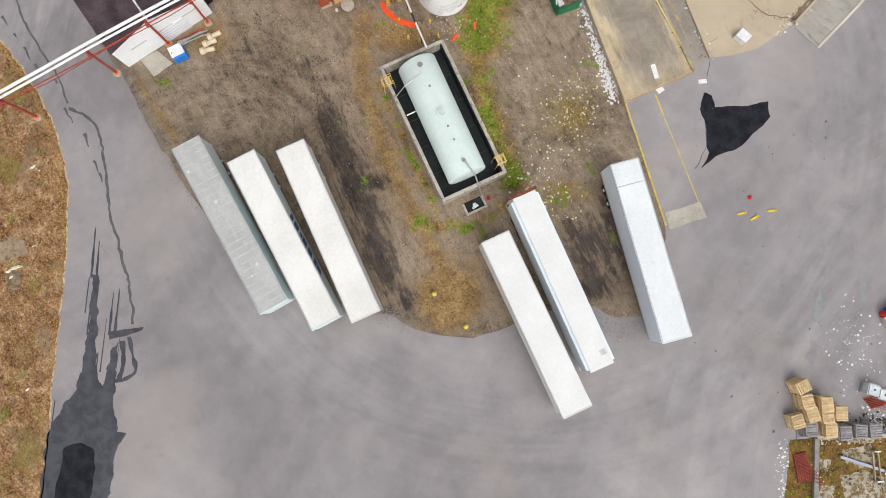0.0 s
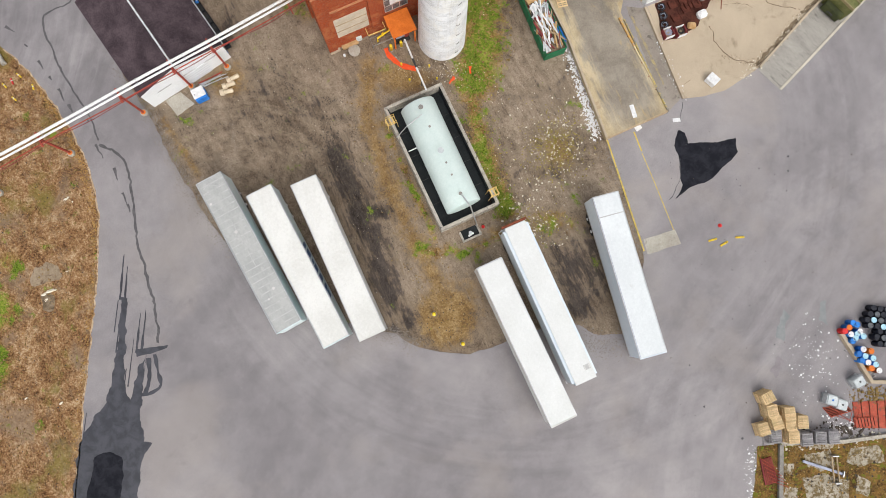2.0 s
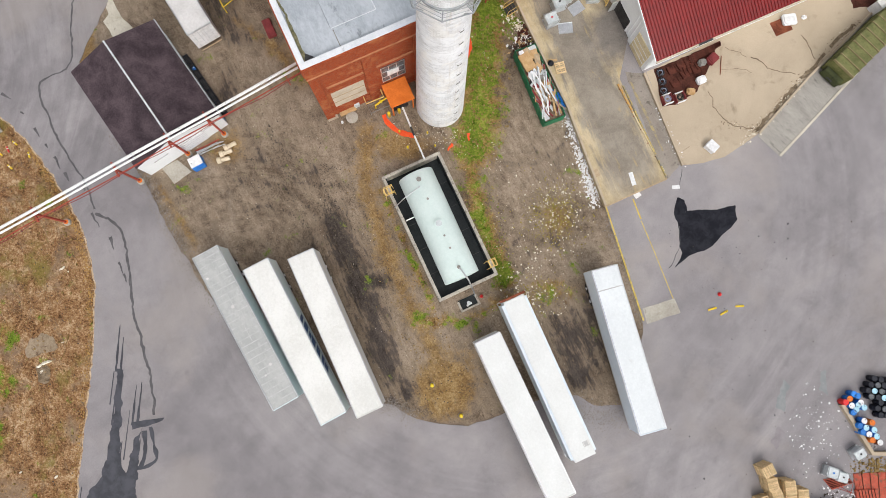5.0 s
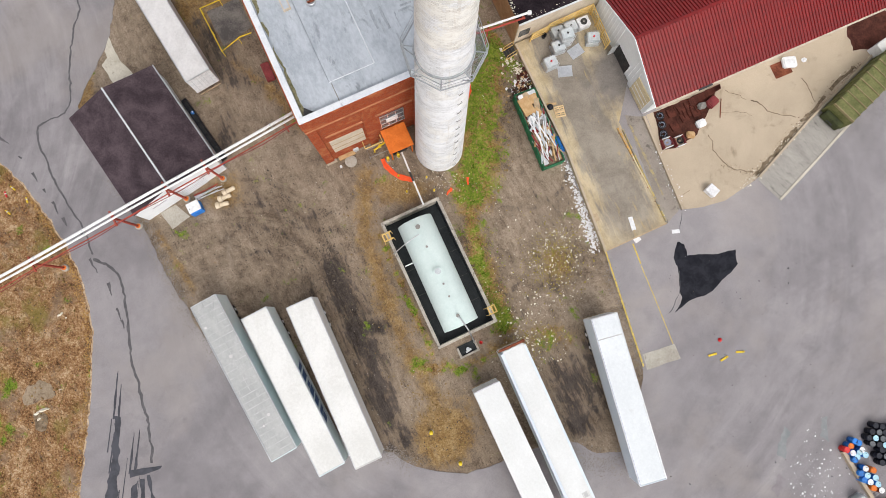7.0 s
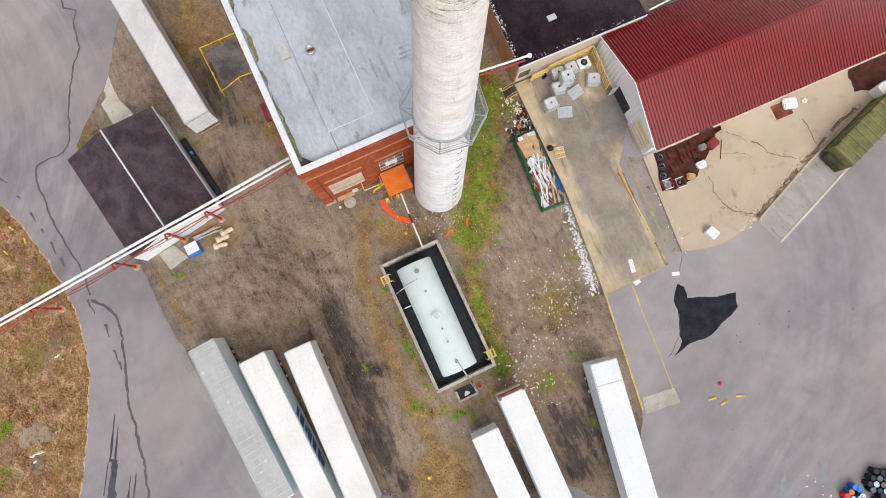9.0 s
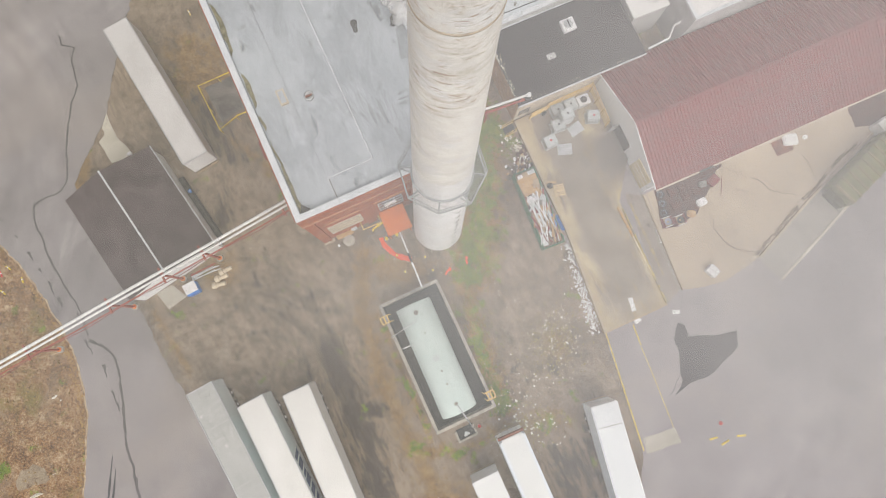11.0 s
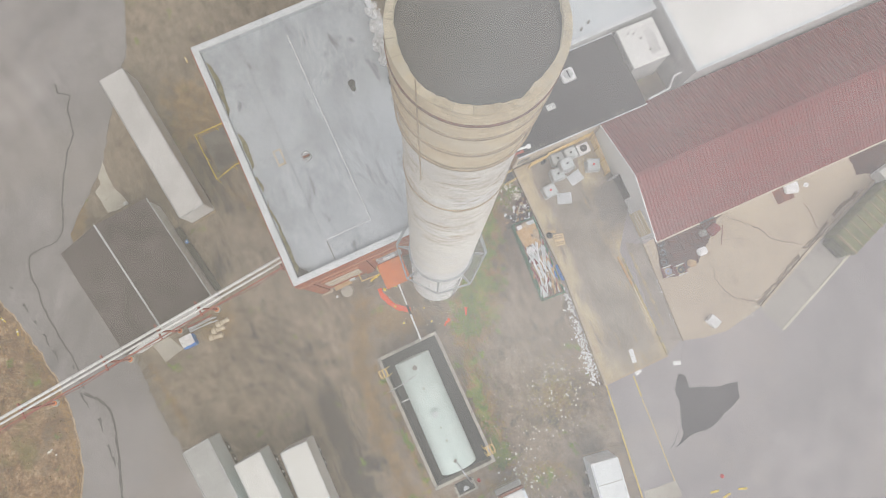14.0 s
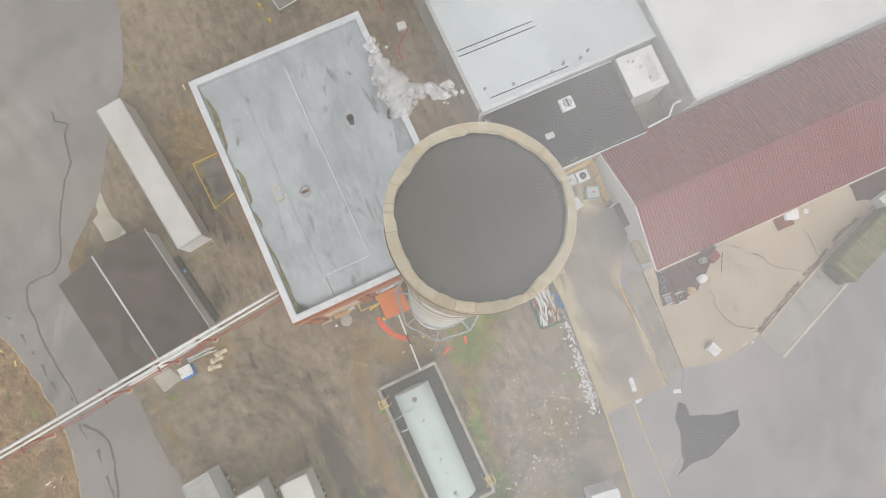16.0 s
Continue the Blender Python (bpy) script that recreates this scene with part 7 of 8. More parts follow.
for s in (-1, 1):
    part("stringer", tube([(-1.0, s * 0.5, 0.05), (0.2, s * 0.5, 0.62)], 0.05, 6), "rail_yellow", st)
    part("handrail", tube([(-1.0, s * 0.5, 0.05), (-0.95, s * 0.5, 0.95), (0.2, s * 0.5, 1.5), (0.2, s * 0.5, 0.6)], 0.035, 6), "rail_yellow", st)
copy_thing(PROTO["wood"], pose(11.6, 35.6, R, 0, 0, 18))["label"] = "single pale wooden pallet on the ramp"
crate = thing("plank", pose(10.7, 36.35, R, 0, 0, 10), "short brown plank lying on the ramp", "plank")
part("board", box(-0.5, 0.5, -0.12, 0.12, 0, 0.05), "card", crate)
bag = tagged(part("rubbish_bag", lathe([(0.05, 0), (0.3, 0.06), (0.34, 0.2), (0.2, 0.34), (0.04, 0.4)], 12), "black_plastic", smooth=True), "small black rubbish bag on the ramp", "bag")
bag.location = (10.55, 35.95, R)
for x, y, w, l, a in ((19.75, 24.4, 0.45, 1.4, 20), (20.5, 22.9, 0.7, 0.6, 40), (24.5, 24.05, 0.8, 0.4, 10), (16.0, 24.7, 0.5, 0.8, 26)):
    s = thing("foam_board", pose(x, y, R if x < 20 else 0.03, 0, 0, a), "pale scrap board lying flat", "board", "scrap boards")
    part("sheet", box(-w / 2, w / 2, -l / 2, l / 2, 0, 0.05, 0.01), "white_scrap" if x > 17 else "wood_old", s)


# dumpster with scrap
def build_dumpster():
    root = thing("dumpster", pose(9.45, 33.4, 0, 0, 0, turn_of((11.0, 29.75), (7.5, 36.9))), "long green steel dumpster heaped with scrap", "dumpster")
    hw, hl, H = 1.12, 4.1, 1.5
    for s in (-1, 1):
        part("side", box(s * hw - 0.04, s * hw + 0.04, -hl, hl, 0.15, H), "green_steel", root)
        part("end", box(-hw, hw, s * hl - 0.04, s * hl + 0.04, 0.15, H), "green_steel", root)
        part("top_rail", tube([(s * hw, -hl, H), (s * hw, hl, H)], 0.05, 6), "green_steel", root)
        part("end_rail", tube([(-hw, s * hl, H), (hw, s * hl, H)], 0.05, 6), "green_steel", root)
        part("skid", box(s * 0.6 - 0.08, s * 0.6 + 0.08, -hl, hl, 0, 0.15), "steel_dark", root)
        for k in range(8):
            y = -hl + 0.5 + k * 1.02
            part("rib", box(s * hw + s * 0.04, s * hw + s * 0.12, y - 0.05, y + 0.05, 0.2, H - 0.05), "green_steel", root)
    part("floor", box(-hw, hw, -hl, hl, 0.15, 0.22), "green_steel", root)
    part("fill", box(-hw + 0.05, hw - 0.05, -hl + 0.05, hl - 0.05, 0.22, 1.3), "silt", root, "dark packed rubbish")
    base = root.matrix_basis

    def loose(name, m, bm, mat, label, cat):
        e = part(name, bm, mat)
        e.matrix_basis = base @ m
        return tagged(e, label, cat, "scrap in the dumpster")

    for k in range(70):
        ln = rng.uniform(1.2, 3.0)
        x, y, a = rng.uniform(-0.88, 0.88), rng.uniform(-3.4, 1.6), rng.gauss(-6, 16)
        y = max(-hl + ln / 2 + 0.2, y)
        wd = rng.uniform(0.5, 1.6)
        mat, lab = rng.choice((("white_scrap", "white trim board tossed in the dumpster"), ("white_scrap", "white trim board tossed in the dumpster"), ("ibc", "pale grey metal strip in the dumpster"), ("wood_old", "brown wooden stick in the dumpster"), ("alu", "bent metal strip in the dumpster"), ("card", "brown wooden stick in the dumpster"), ("steel_dark", "dark steel strip in the dumpster"), ("pink_board", "dull red strip in the dumpster")))
        loose("scrap_board", pose(x, y, 1.31 + 0.0075 * k, rng.uniform(-5, 5), rng.uniform(-12, 12), a), box(-0.07 * wd, 0.07 * wd, -ln / 2, ln / 2, 0, 0.04), mat, lab, "board")
    for k in range(12):
        ln = rng.uniform(1.4, 3.0)
        x, y, a = rng.uniform(-0.8, 0.85), rng.uniform(-2.6, 0.6), rng.gauss(-8, 22)
        y = max(-hl + ln / 2 + 0.25, y)
        loose("scrap_board", pose(x, y, 1.86 + 0.008 * k, rng.uniform(-4, 4), rng.uniform(-10, 10), a), box(-0.06, 0.06, -ln / 2, ln / 2, 0, 0.05), "white_scrap" if k % 3 else "ibc", "white trim board tossed in the dumpster" if k % 3 else "pale grey metal strip in the dumpster", "board")
    for x, y, w, l, a, mat, lab in ((-0.45, 2.5, 1.15, 1.9, 8, "card", "flattened brown cardboard box on the scrap"), (0.45, 3.0, 0.9, 1.0, -6, "card", "flattened brown cardboard box on the scrap"), (-0.2, 3.5, 0.8, 0.7, 20, "wood_old", "tan board on the scrap"), (0.4, 1.6, 0.6, 0.9, 30, "card", "torn brown cardboard on the scrap"), (-0.5, 1.0, 0.7, 0.7, 40, "white_scrap", "white sheet on the scrap"), (0.6, 2.3, 0.6, 1.3, -14, "wood_old", "tan board on the scrap"), (-0.65, 3.3, 0.5, 1.0, 4, "white_scrap", "white sheet on the scrap"), (0.1, 0.5, 0.5, 0.8, 70, "concrete_dark", "crumpled dark sheet on the scrap"), (-0.6, -0.2, 0.5, 0.7, 20, "pink_board", "dull red board on the scrap"), (0.55, 3.65, 0.8, 0.5, 3, "ibc", "pale grey sheet on the scrap")):
        loose("cardboard", pose(x, y, 1.52 + 0.02 * y, 4, -6, a), box(-w / 2, w / 2, -l / 2, l / 2, 0, 0.3, 0.04), mat, lab, "cardboard")
    loose("cable_drum", pose(0.3, -0.4, 1.3, 12, 10, 0), lathe([(0.48, 0), (0.48, 0.06), (0.2, 0.08), (0.2, 0.4), (0.48, 0.42), (0.48, 0.48)], 20), "card", "brown cable drum tipped on the scrap", "cable drum")
    for x, y, a in ((0.25, 0.8, 25), (0.9, -1.6, 10), (0.95, -2.2, -8)):
        loose("blue_sheet", pose(x, y, 1.45, 0, 14, a), box(-0.16, 0.16, -0.55, 0.55, 0, 0.05, 0.01), "blue_plastic", "crumpled blue plastic sheet on the scrap", "sheet")


build_dumpster()
tarp = thing("tarpaulin", pose(12.0, 32.3, 0, 0, 0, 28), "crumpled blue tarpaulin beside the dumpster", "tarpaulin")
part("cloth", box(-0.22, 0.22, -0.9, 0.9, 0, 0.3, 0.1), "blue_plastic", tarp)


# green covered container on the pale strip
def build_container():
    a, b = (41.5, 36.6), (45.3, 40.9)
    root = thing("covered_container", pose(41.5 - 0.95, 36.5 + 0.95, 0.06, 0, 0, turn_of(a, b)), "olive green skip with ribbed cover on concrete", "container")
    hw, L, H = 1.3, 9.0, 2.0
    for s in (-1, 1):
        part("side", box(s * hw - 0.05, s * hw + 0.05, 0, L, 0.1, H), "olive", root)
    part("front", box(-hw, hw, -0.05, 0.05, 0.1, H), "olive", root)
    part("back", box(-hw, hw, L - 0.05, L + 0.05, 0.1, H), "olive", root)
    part("floor", box(-hw, hw, 0, L, 0, 0.15), "steel_dark", root)
    for k in range(9):
        part("cover_panel", box(-hw, hw, k * 1.0 + 0.05, k * 1.0 + 0.95, H, H + 0.22, 0.05), "olive", root)
        part("cover_rib", box(-hw - 0.04, hw + 0.04, k * 1.0 - 0.05, k * 1.0 + 0.05, H - 0.05, H + 0.28), "olive_rib", root, "brown edge rib")
        for s in (-1, 1):
            part("side_rib", box(s * hw, s * (hw + 0.1), k * 1.0 - 0.06, k * 1.0 + 0.06, 0.1, H), "olive", root)
    part("nose", box(-hw + 0.2, hw - 0.2, -0.7, -0.05, 0.1, 1.1, 0.06), "olive_dark", root)
    part("hook_bar", tube([(-0.3, -0.7, 0.2), (-0.3, -0.9, 0.8), (0.3, -0.9, 0.8), (0.3, -0.7, 0.2)], 0.06, 6), "steel_dark", root)


build_container()
rb = thing("white_box", pose(27.9, 28.55, 0.06, 0, 0, -38) @ Matrix.Scale(0.78, 4), "large white plastic box on the concrete yard", "box")
part("body", box(-0.72, 0.72, -0.6, 0.6, 0, 0.85, 0.06), "white_scrap", rb)
part("lid", box(-0.75, 0.75, -0.63, 0.63, 0.85, 0.95, 0.03), "white_scrap", rb)
part("latch", box(-0.1, 0.1, -0.67, -0.63, 0.6, 0.9), "alu", rb)
wb = thing("white_cabinet", pose(46.0, 45.2, 0.06, 0, 0, 40), "large white metal cabinet beside the skip", "cabinet")
part("body", box(-1.0, 1.0, -1.2, 1.2, 0, 1.5, 0.05), "white_scrap", wb)
part("lid", box(-1.04, 1.04, -1.24, 1.24, 1.5, 1.58, 0.02), "trailer", wb)

# rusty junk by the red-roofed building
M["rust_floor"] = surface("rust_stained_floor", (0.045, 0.016, 0.012), (0.1, 0.036, 0.025), 1.2, 7, 0.9)
M["rust_dark"] = surface("dark_rusty_steel", (0.05, 0.016, 0.012), (0.13, 0.042, 0.028), 1.5, 8, 0.85)
flat_patch("rust_stain", [(21.7, 36.6), (24.6, 38.1), (28.4, 40.2), (28.0, 38.4), (26.9, 35.9), (26.4, 34.6), (24.4, 33.0), (22.7, 32.6)], 0.075, "rust_floor", "rust-brown stained floor under the junk", "stain", 0.4, 0.12, 90)
flat_patch("rust_stain", [(42.2, 48.2), (46.4, 50.6), (47.5, 47.6), (44.6, 45.6), (43.0, 45.4)], 0.075, "rust_floor", "rust-brown stained ground beside the kerb", "stain", 0.4, 0.3, 91)
for x, y in ((22.3, 36.2), (22.55, 35.25), (22.75, 34.25)):
    root = thing("wire_coil", pose(x, y, 0.08, 0, 0, rng.uniform(0, 90)), "tangled coil of black and silver cable", "cable coil", "cable coils")
    for k in range(5):
        r0 = 0.18 + 0.06 * k
        part("loop", tube([(r0 * math.cos(t * 0.42) + 0.05 * math.sin(3 * t + k), r0 * math.sin(t * 0.42), 0.08 + 0.09 * (k % 3) + 0.04 * math.sin(t + k)) for t in range(15)], 0.045, 6, closed=True), "steel_blue" if k % 2 else "rubber", root)
for x, y, mat, lab in ((23.1, 33.3, "steel_blue", "open crate holding black cable"), (24.4, 33.6, "rubber", "open crate holding black cable")):
    root = thing("crate", pose(x, y, 0.08, 0, 0, 25), lab, "crate", "open crates")
    for s in (-1, 1):
        part("side", box(s * 0.5 - 0.03, s * 0.5 + 0.03, -0.5, 0.5, 0, 0.55), "pink_board", root)
        part("end", box(-0.47, 0.47, s * 0.5 - 0.03, s * 0.5 + 0.03, 0, 0.55), "white_scrap", root)
    part("bottom", box(-0.47, 0.47, -0.47, 0.47, 0, 0.05), "wood_old", root)
    for k in range(3):
        part("cable_loop", tube([((0.18 + 0.08 * k) * math.cos(t * 0.42), (0.16 + 0.08 * k) * math.sin(t * 0.42), 0.35 + 0.06 * k) for t in range(15)], 0.04, 6, closed=True), mat, root)
for x, y, w, h, mat, lab in ((25.6, 34.4, 0.45, 0.4, "card", "tan sack slumped by the crates"), (26.6, 35.7, 0.5, 0.6, "white_scrap", "white sack slumped by the crates"), (27.7, 38.1, 0.6, 0.7, "pink_board", "dull red steel box by the wall"), (26.6, 37.6, 0.4, 0.7, "concrete_dark", "small grey steel box by the wall"), (35.9, 43.3, 0.75, 0.5, "white_scrap", "crumpled white bag on a rusty mat"), (37.6, 43.8, 0.3, 0.2, "white_scrap", "small white box on the concrete")):
    root = thing("junk_box" if "box" in lab else "sack", pose(x, y, 0.08, 0, 0, rng.uniform(0, 60)), lab, "box" if "box" in lab else "sack")
    part("body", box(-w, w, -w * 0.8, w * 0.8, 0, h, 0.12), mat, root)
    part("top_fold", box(-w * 0.6, w * 0.6, -w * 0.3, w * 0.3, h - 0.02, h + 0.07, 0.03), mat, root)
for k in range(9):
    x, y = 23.2 + rng.uniform(0, 3.4), 34.6 + rng.uniform(0, 2.2)
    y += 0.45 * (x - 23.2)
    root = thing("rusty_tray", pose(x, y, 0.08, 0, 0, 28 + rng.uniform(-6, 6)), "rusty brown steel tray on the stained floor", "tray", "rusty trays")
    part("plate", box(-0.45, 0.45, -0.45, 0.45, 0.02 + 0.012 * k, 0.05 + 0.012 * k), "rust_dark", root)
    for s in (-1, 1):
        part("lip", box(s * 0.45 - 0.02, s * 0.45 + 0.02, -0.45, 0.45, 0, 0.2), "rust_dark", root)
for k in range(4):
    root = thing("steel_beam", pose(25.2 + 0.1 * k, 38.05 - 0.22 * k + 0.1, 0.08 + 0.0 * k, 0, 0, 31 + 2 * k), "rusty red steel beam along the wall", "beam", "steel beams")
    part("web", box(0, 3.9, -0.03, 0.03, 0, 0.22), "rust_red", root)
    part("flange", box(0, 3.9, -0.1, 0.1, 0.2, 0.24), "rust_dark", root)
mat_ob = thing("rusty_mat", pose(35.2, 42.6, 0.07, 0, 0, 28), "rusty brown steel sheet on the concrete", "sheet")
part("sheet", box(-1.0, 1.0, -0.8, 0.8, 0, 0.03), "rust", mat_ob)
part("stick", tube([(28.8, 38.7, 0.1), (28.75, 36.6, 0.1)], 0.05, 6), "rust")["label"] = "rusty bar lying on the concrete"
tagged(bpy.data.objects["stick"], "thin rusty bar lying on the concrete", "bar")

# scrap, ruined slab and steel beyond the pallets
M["moss"] = surface("moss_and_dead_grass", (0.06, 0.035, 0.015), (0.27, 0.155, 0.045), 0.8, 7, 0.95, dirt=(0.14, 0.14, 0.02), dirt_at=(0.52, 0.62))
M["slab_pale"] = surface("broken_pale_concrete", (0.3, 0.265, 0.2), (0.47, 0.42, 0.34), 0.9, 7, 0.92, dirt=(0.16, 0.115, 0.055), dirt_at=(0.43, 0.58))
flat_patch("ruin_moss", [(33.9, -8.4), (36.2, -8.0), (42.4, -7.2), (50, -5.6), (50, -24), (33.2, -24), (33.5, -14.6)], 0.06, "moss", "mossy weed-grown ground round a ruined slab", "ground", 0.4, 0.15, 93)
for k, o in enumerate([[(38.6, -8.8), (41.2, -8.2), (41.6, -9.8), (40.2, -10.3), (38.9, -10)], [(38.4, -11), (40.6, -10.6), (43, -11), (43.2, -13.4), (39, -13.8)], [(43.2, -8.0), (46, -7.4), (46.6, -9), (44, -9.6), (42.8, -9.2)], [(43.9, -10.4), (45.2, -11), (44.9, -12.4), (43.6, -12.2)], [(36.6, -12), (38, -12.2), (38.2, -15), (36.5, -15)], [(38.6, -14.2), (42.6, -14), (42.8, -17), (38.8, -17.4)], [(43.4, -13.4), (48, -12.8), (48, -17), (43.4, -17)], [(36.5, -9.8), (37.4, -9.9), (37.3, -11), (36.5, -10.9)], [(38.9, -7.8), (41.6, -7.5), (41.5, -8.0), (39, -8.3)], [(36.5, -16), (38.2, -16), (38.4, -21), (36.5, -21)], [(39, -18), (47, -17.8), (47, -22), (39, -22)]]):
    flat_patch("slab_fragment", o, 0.085, "slab_pale", "broken pale concrete slab fragment in moss", "concrete slab", 0.25, 0.22, 94 + k, kind="")["group"] = "slab fragments"
tagged(part("ruin_wall", ribbon([(36.1, -8.1), (36.3, -24)], 0.4, -0.02, 0.4), "concrete_dark"), "low ruined concrete wall stub", "low wall", kind="structure")
tagged(part("ruin_wall", ribbon([(36.1, -8.0), (42.4, -7.3), (50, -5.7)], 0.35, -0.02, 0.35), "bund"), "low ruined concrete wall stub", "low wall", kind="structure")
beam = thing("steel_post", pose(38.3, -9.5, 0.1, 0, 0, -13), "blue-grey steel post lying across the slab", "post")
part("shaft", box(0, 4.1, -0.13, 0.13, 0, 0.2, 0.03), "steel_blue", beam)
part("foot_plate", box(4.1, 4.2, -0.3, 0.3, 0, 0.3), "alu", beam)
frame_ob = thing("sawhorse", pose(41.5, -10.0, 0.09, 0, 0, 97), "rusty steel sawhorse standing on the slab", "sawhorse")
for y in (-0.25, 0.25):
    part("bar", box(-1.4, 1.4, y - 0.05, y + 0.05, 0.2, 0.32), "wood_old", frame_ob)
for x in (-1.3, 1.3):
    part("leg", box(x - 0.05, x + 0.05, -0.3, 0.3, 0, 0.6), "alu", frame_ob)
for o, z, mat, lab in (([(40.3, -4.2), (41.2, -5.1), (43.3, -4.3), (42.6, -3.6)], 0.1, "red_board", "faded red steel panel on the ground"), ([(43.3, -3.4), (49, -2.7), (49, -5.6), (43.7, -5.9)], 0.12, "red_board", "faded red steel panel on the ground"), ([(43.4, -4.9), (45.6, -4.7), (45.8, -5.5), (43.6, -5.8)], 0.25, "red_board", "faded red steel panel on the ground"), ([(34.1, -9.7), (35.2, -9.3), (35.9, -11.7), (34.7, -12.1)], 0.2, "pink_board", "dull crimson panel leaning in weeds")):
    panel = tagged(part("scrap_metal", slab(o, 0.03, z), mat), lab, "panel", "scrap panels")
    a0, a1, b1, b0 = (Vector(o[i]) for i in (0, 1, 2, 3))
    for i in range(1, 7):
        p, q = a0.lerp(a1, i / 7), b0.lerp(b1, i / 7)
        part("slat", ribbon([tuple(p), tuple(q)], 0.06, z, z + 0.05), "rust_dark" if mat == "red_board" else "rust", panel)
for k in range(6):
    root = thing("rack_arm", pose(34.2 + 0.25 * k, -9.6 - 0.42 * k, 0.25, 0, 0, -28 + 3 * k), "thin rusty rack arm over a crimson panel", "bar", "rack arms")
    part("bar", tube([(-0.2, 0, 0), (1.5, 0, 0.3)], 0.035, 5), "rust_red", root)
    part("tip", lathe([(0.05, 0.26), (0.05, 0.36)], 8, centre=(1.5, 0)), "chips", root)
for k in range(5):
    a = rng.uniform(0, 180)
    root = thing("scrap_rod", pose(41.6 + 0.5 * k, -4.3 - rng.uniform(0, 0.8), 0.22, 0, 0, a), "thin red scrap rod across the panels", "rod", "scrap rods")
    part("rod", tube([(-0.9, 0, 0), (0.9, 0, 0.15)], 0.03, 5), "rust_red", root)
    part("hook", tube([(0.9, 0, 0.15), (0.95, 0.15, 0.15)], 0.03, 5), "rust_red", root)
scatter("scrap_bits", 90, around(42.6, -5.6, 1.2, 0.6), "white_scrap", (0.04, 0.2), "pale scraps of plastic among red panels", "litter", 0.05, seed=31)
scatter("scrap_rubble", 200, around(42.8, -6.3, 1.6, 0.4), "stones", (0.04, 0.24), "dark rubble behind the red panels", "rubble", 0.03, seed=32, flat=0.6)
scatter("moss_tufts", 900, lambda r: (r.uniform(36.5, 47), r.uniform(-18, -7.5)), "dry_weed", (0.03, 0.14), "dead grass tufts on the ruined slab", "weeds", 0.05, seed=33, flat=1.0)
scatter("moss_tufts", 300, lambda r: (r.uniform(33.6, 36), r.uniform(-18, -8.5)), "weed", (0.03, 0.14), "green weeds beside the ruined wall", "weeds", 0.05, seed=34, flat=1.0)
scatter("weeds", 350, around(46, -2.6, 1.3, 0.6), "dry_weed", (0.04, 0.2), "rusty dead weeds behind the low wall", "weeds", 0.03, seed=35, flat=1.0)

# before the boiler house: canopy, gas rack, bollards, hose, pipe, boards
can = thing("canopy", pose(-4.9, 30.65, 0, 0, 0, 28.5), "orange painted steel canopy over pump gear", "canopy")
part("roof_panel", box(-1.28, 1.28, -1.28, 1.28, 2.7, 2.8, 0.02), "orange", can)
part("roof_seam", box(-0.03, 0.03, -1.28, 1.28, 2.8, 2.84), "orange", can)
for x in (-1.1, 1.1):
    for y in (-1.1, 1.1):
        part("post", box(x - 0.06, x + 0.06, y - 0.06, y + 0.06, 0, 2.7), "orange", can)
pump = thing("pump_skid", pose(-4.9, 30.5, 0, 0, 0, 28.5), "small dark pump skid under the canopy", "pump")
part("base", box(-0.8, 0.8, -0.6, 0.6, 0, 0.15), "steel_dark", pump)
part("motor", tube([(-0.6, 0, 0.5), (0.3, 0, 0.5)], 0.28, 12), "steel_blue", pump)
part("casing", lathe([(0.3, 0.15), (0.35, 0.5), (0.2, 0.8)], 14, centre=(0.55, 0)), "rust_red", pump)
rack = thing("gas_rack", pose(-7.4, 30.4, 0, 0, 0, 28.5), "yellow gas pipe rack with meter boxes", "pipe rack")
part("loop", tube([(-1.0, 0.9, 0), (-1.0, 0.9, 1.6), (-1.0, -0.4, 1.6), (0.9, -0.4, 1.6), (0.9, 0.4, 1.6)], 0.07, 8), "rail_yellow", rack)
part("lower_pipe", tube([(-0.2, -0.6, 0), (-0.2, -0.6, 0.7), (1.5, -0.2, 0.7)], 0.1, 8), "yellow", rack)
part("valve", lathe([(0.14, 0.6), (0.14, 0.95)], 10, centre=(0.5, -0.45)), "yellow", rack)
part("frame", tube([(-0.9, -1.1, 0.5), (1.4, -1.1, 0.5), (1.4, -0.2, 0.5), (-0.9, -0.2, 0.5)], 0.05, 6, closed=True), "concrete_dark", rack)
for x in (-0.9, 1.4):
    part("leg", tube([(x, -1.1, 0), (x, -1.1, 0.55)], 0.05, 6), "concrete_dark", rack)
for x, y, z in ((-0.3, 0.75, 1.2), (-1.9, 0.4, 0.4)):
    part("meter_box", box(x - 0.3, x + 0.3, y - 0.2, y + 0.2, z - 0.4, z + 0.3, 0.03), "ibc", rack)
for x, y, h, r in ((-5.8, 29.0, 1.1, 0.16), (-4.8, 29.5, 1.0, 0.16), (-4.6, 27.4, 0.55, 0.1), (-3.6, 25.8, 0.5, 0.12), (-1.7, 27.5, 0.5, 0.1), (-0.8, 26.2, 0.5, 0.1)):
    root = thing("bollard", pose(x, y, 0), "%s bright yellow bollard standing in dirt" % ("thick" if r > 0.13 else "slim"), "bollard", "yellow bollards")
    part("shaft", lathe([(r, 0), (r, h), (r * 0.8, h + r * 0.5), (r * 0.3, h + r * 0.75)], 14), "yellow", root, smooth=True)
    part("collar", lathe([(r * 1.35, 0), (r * 1.35, 0.06)], 14), "concrete", root)
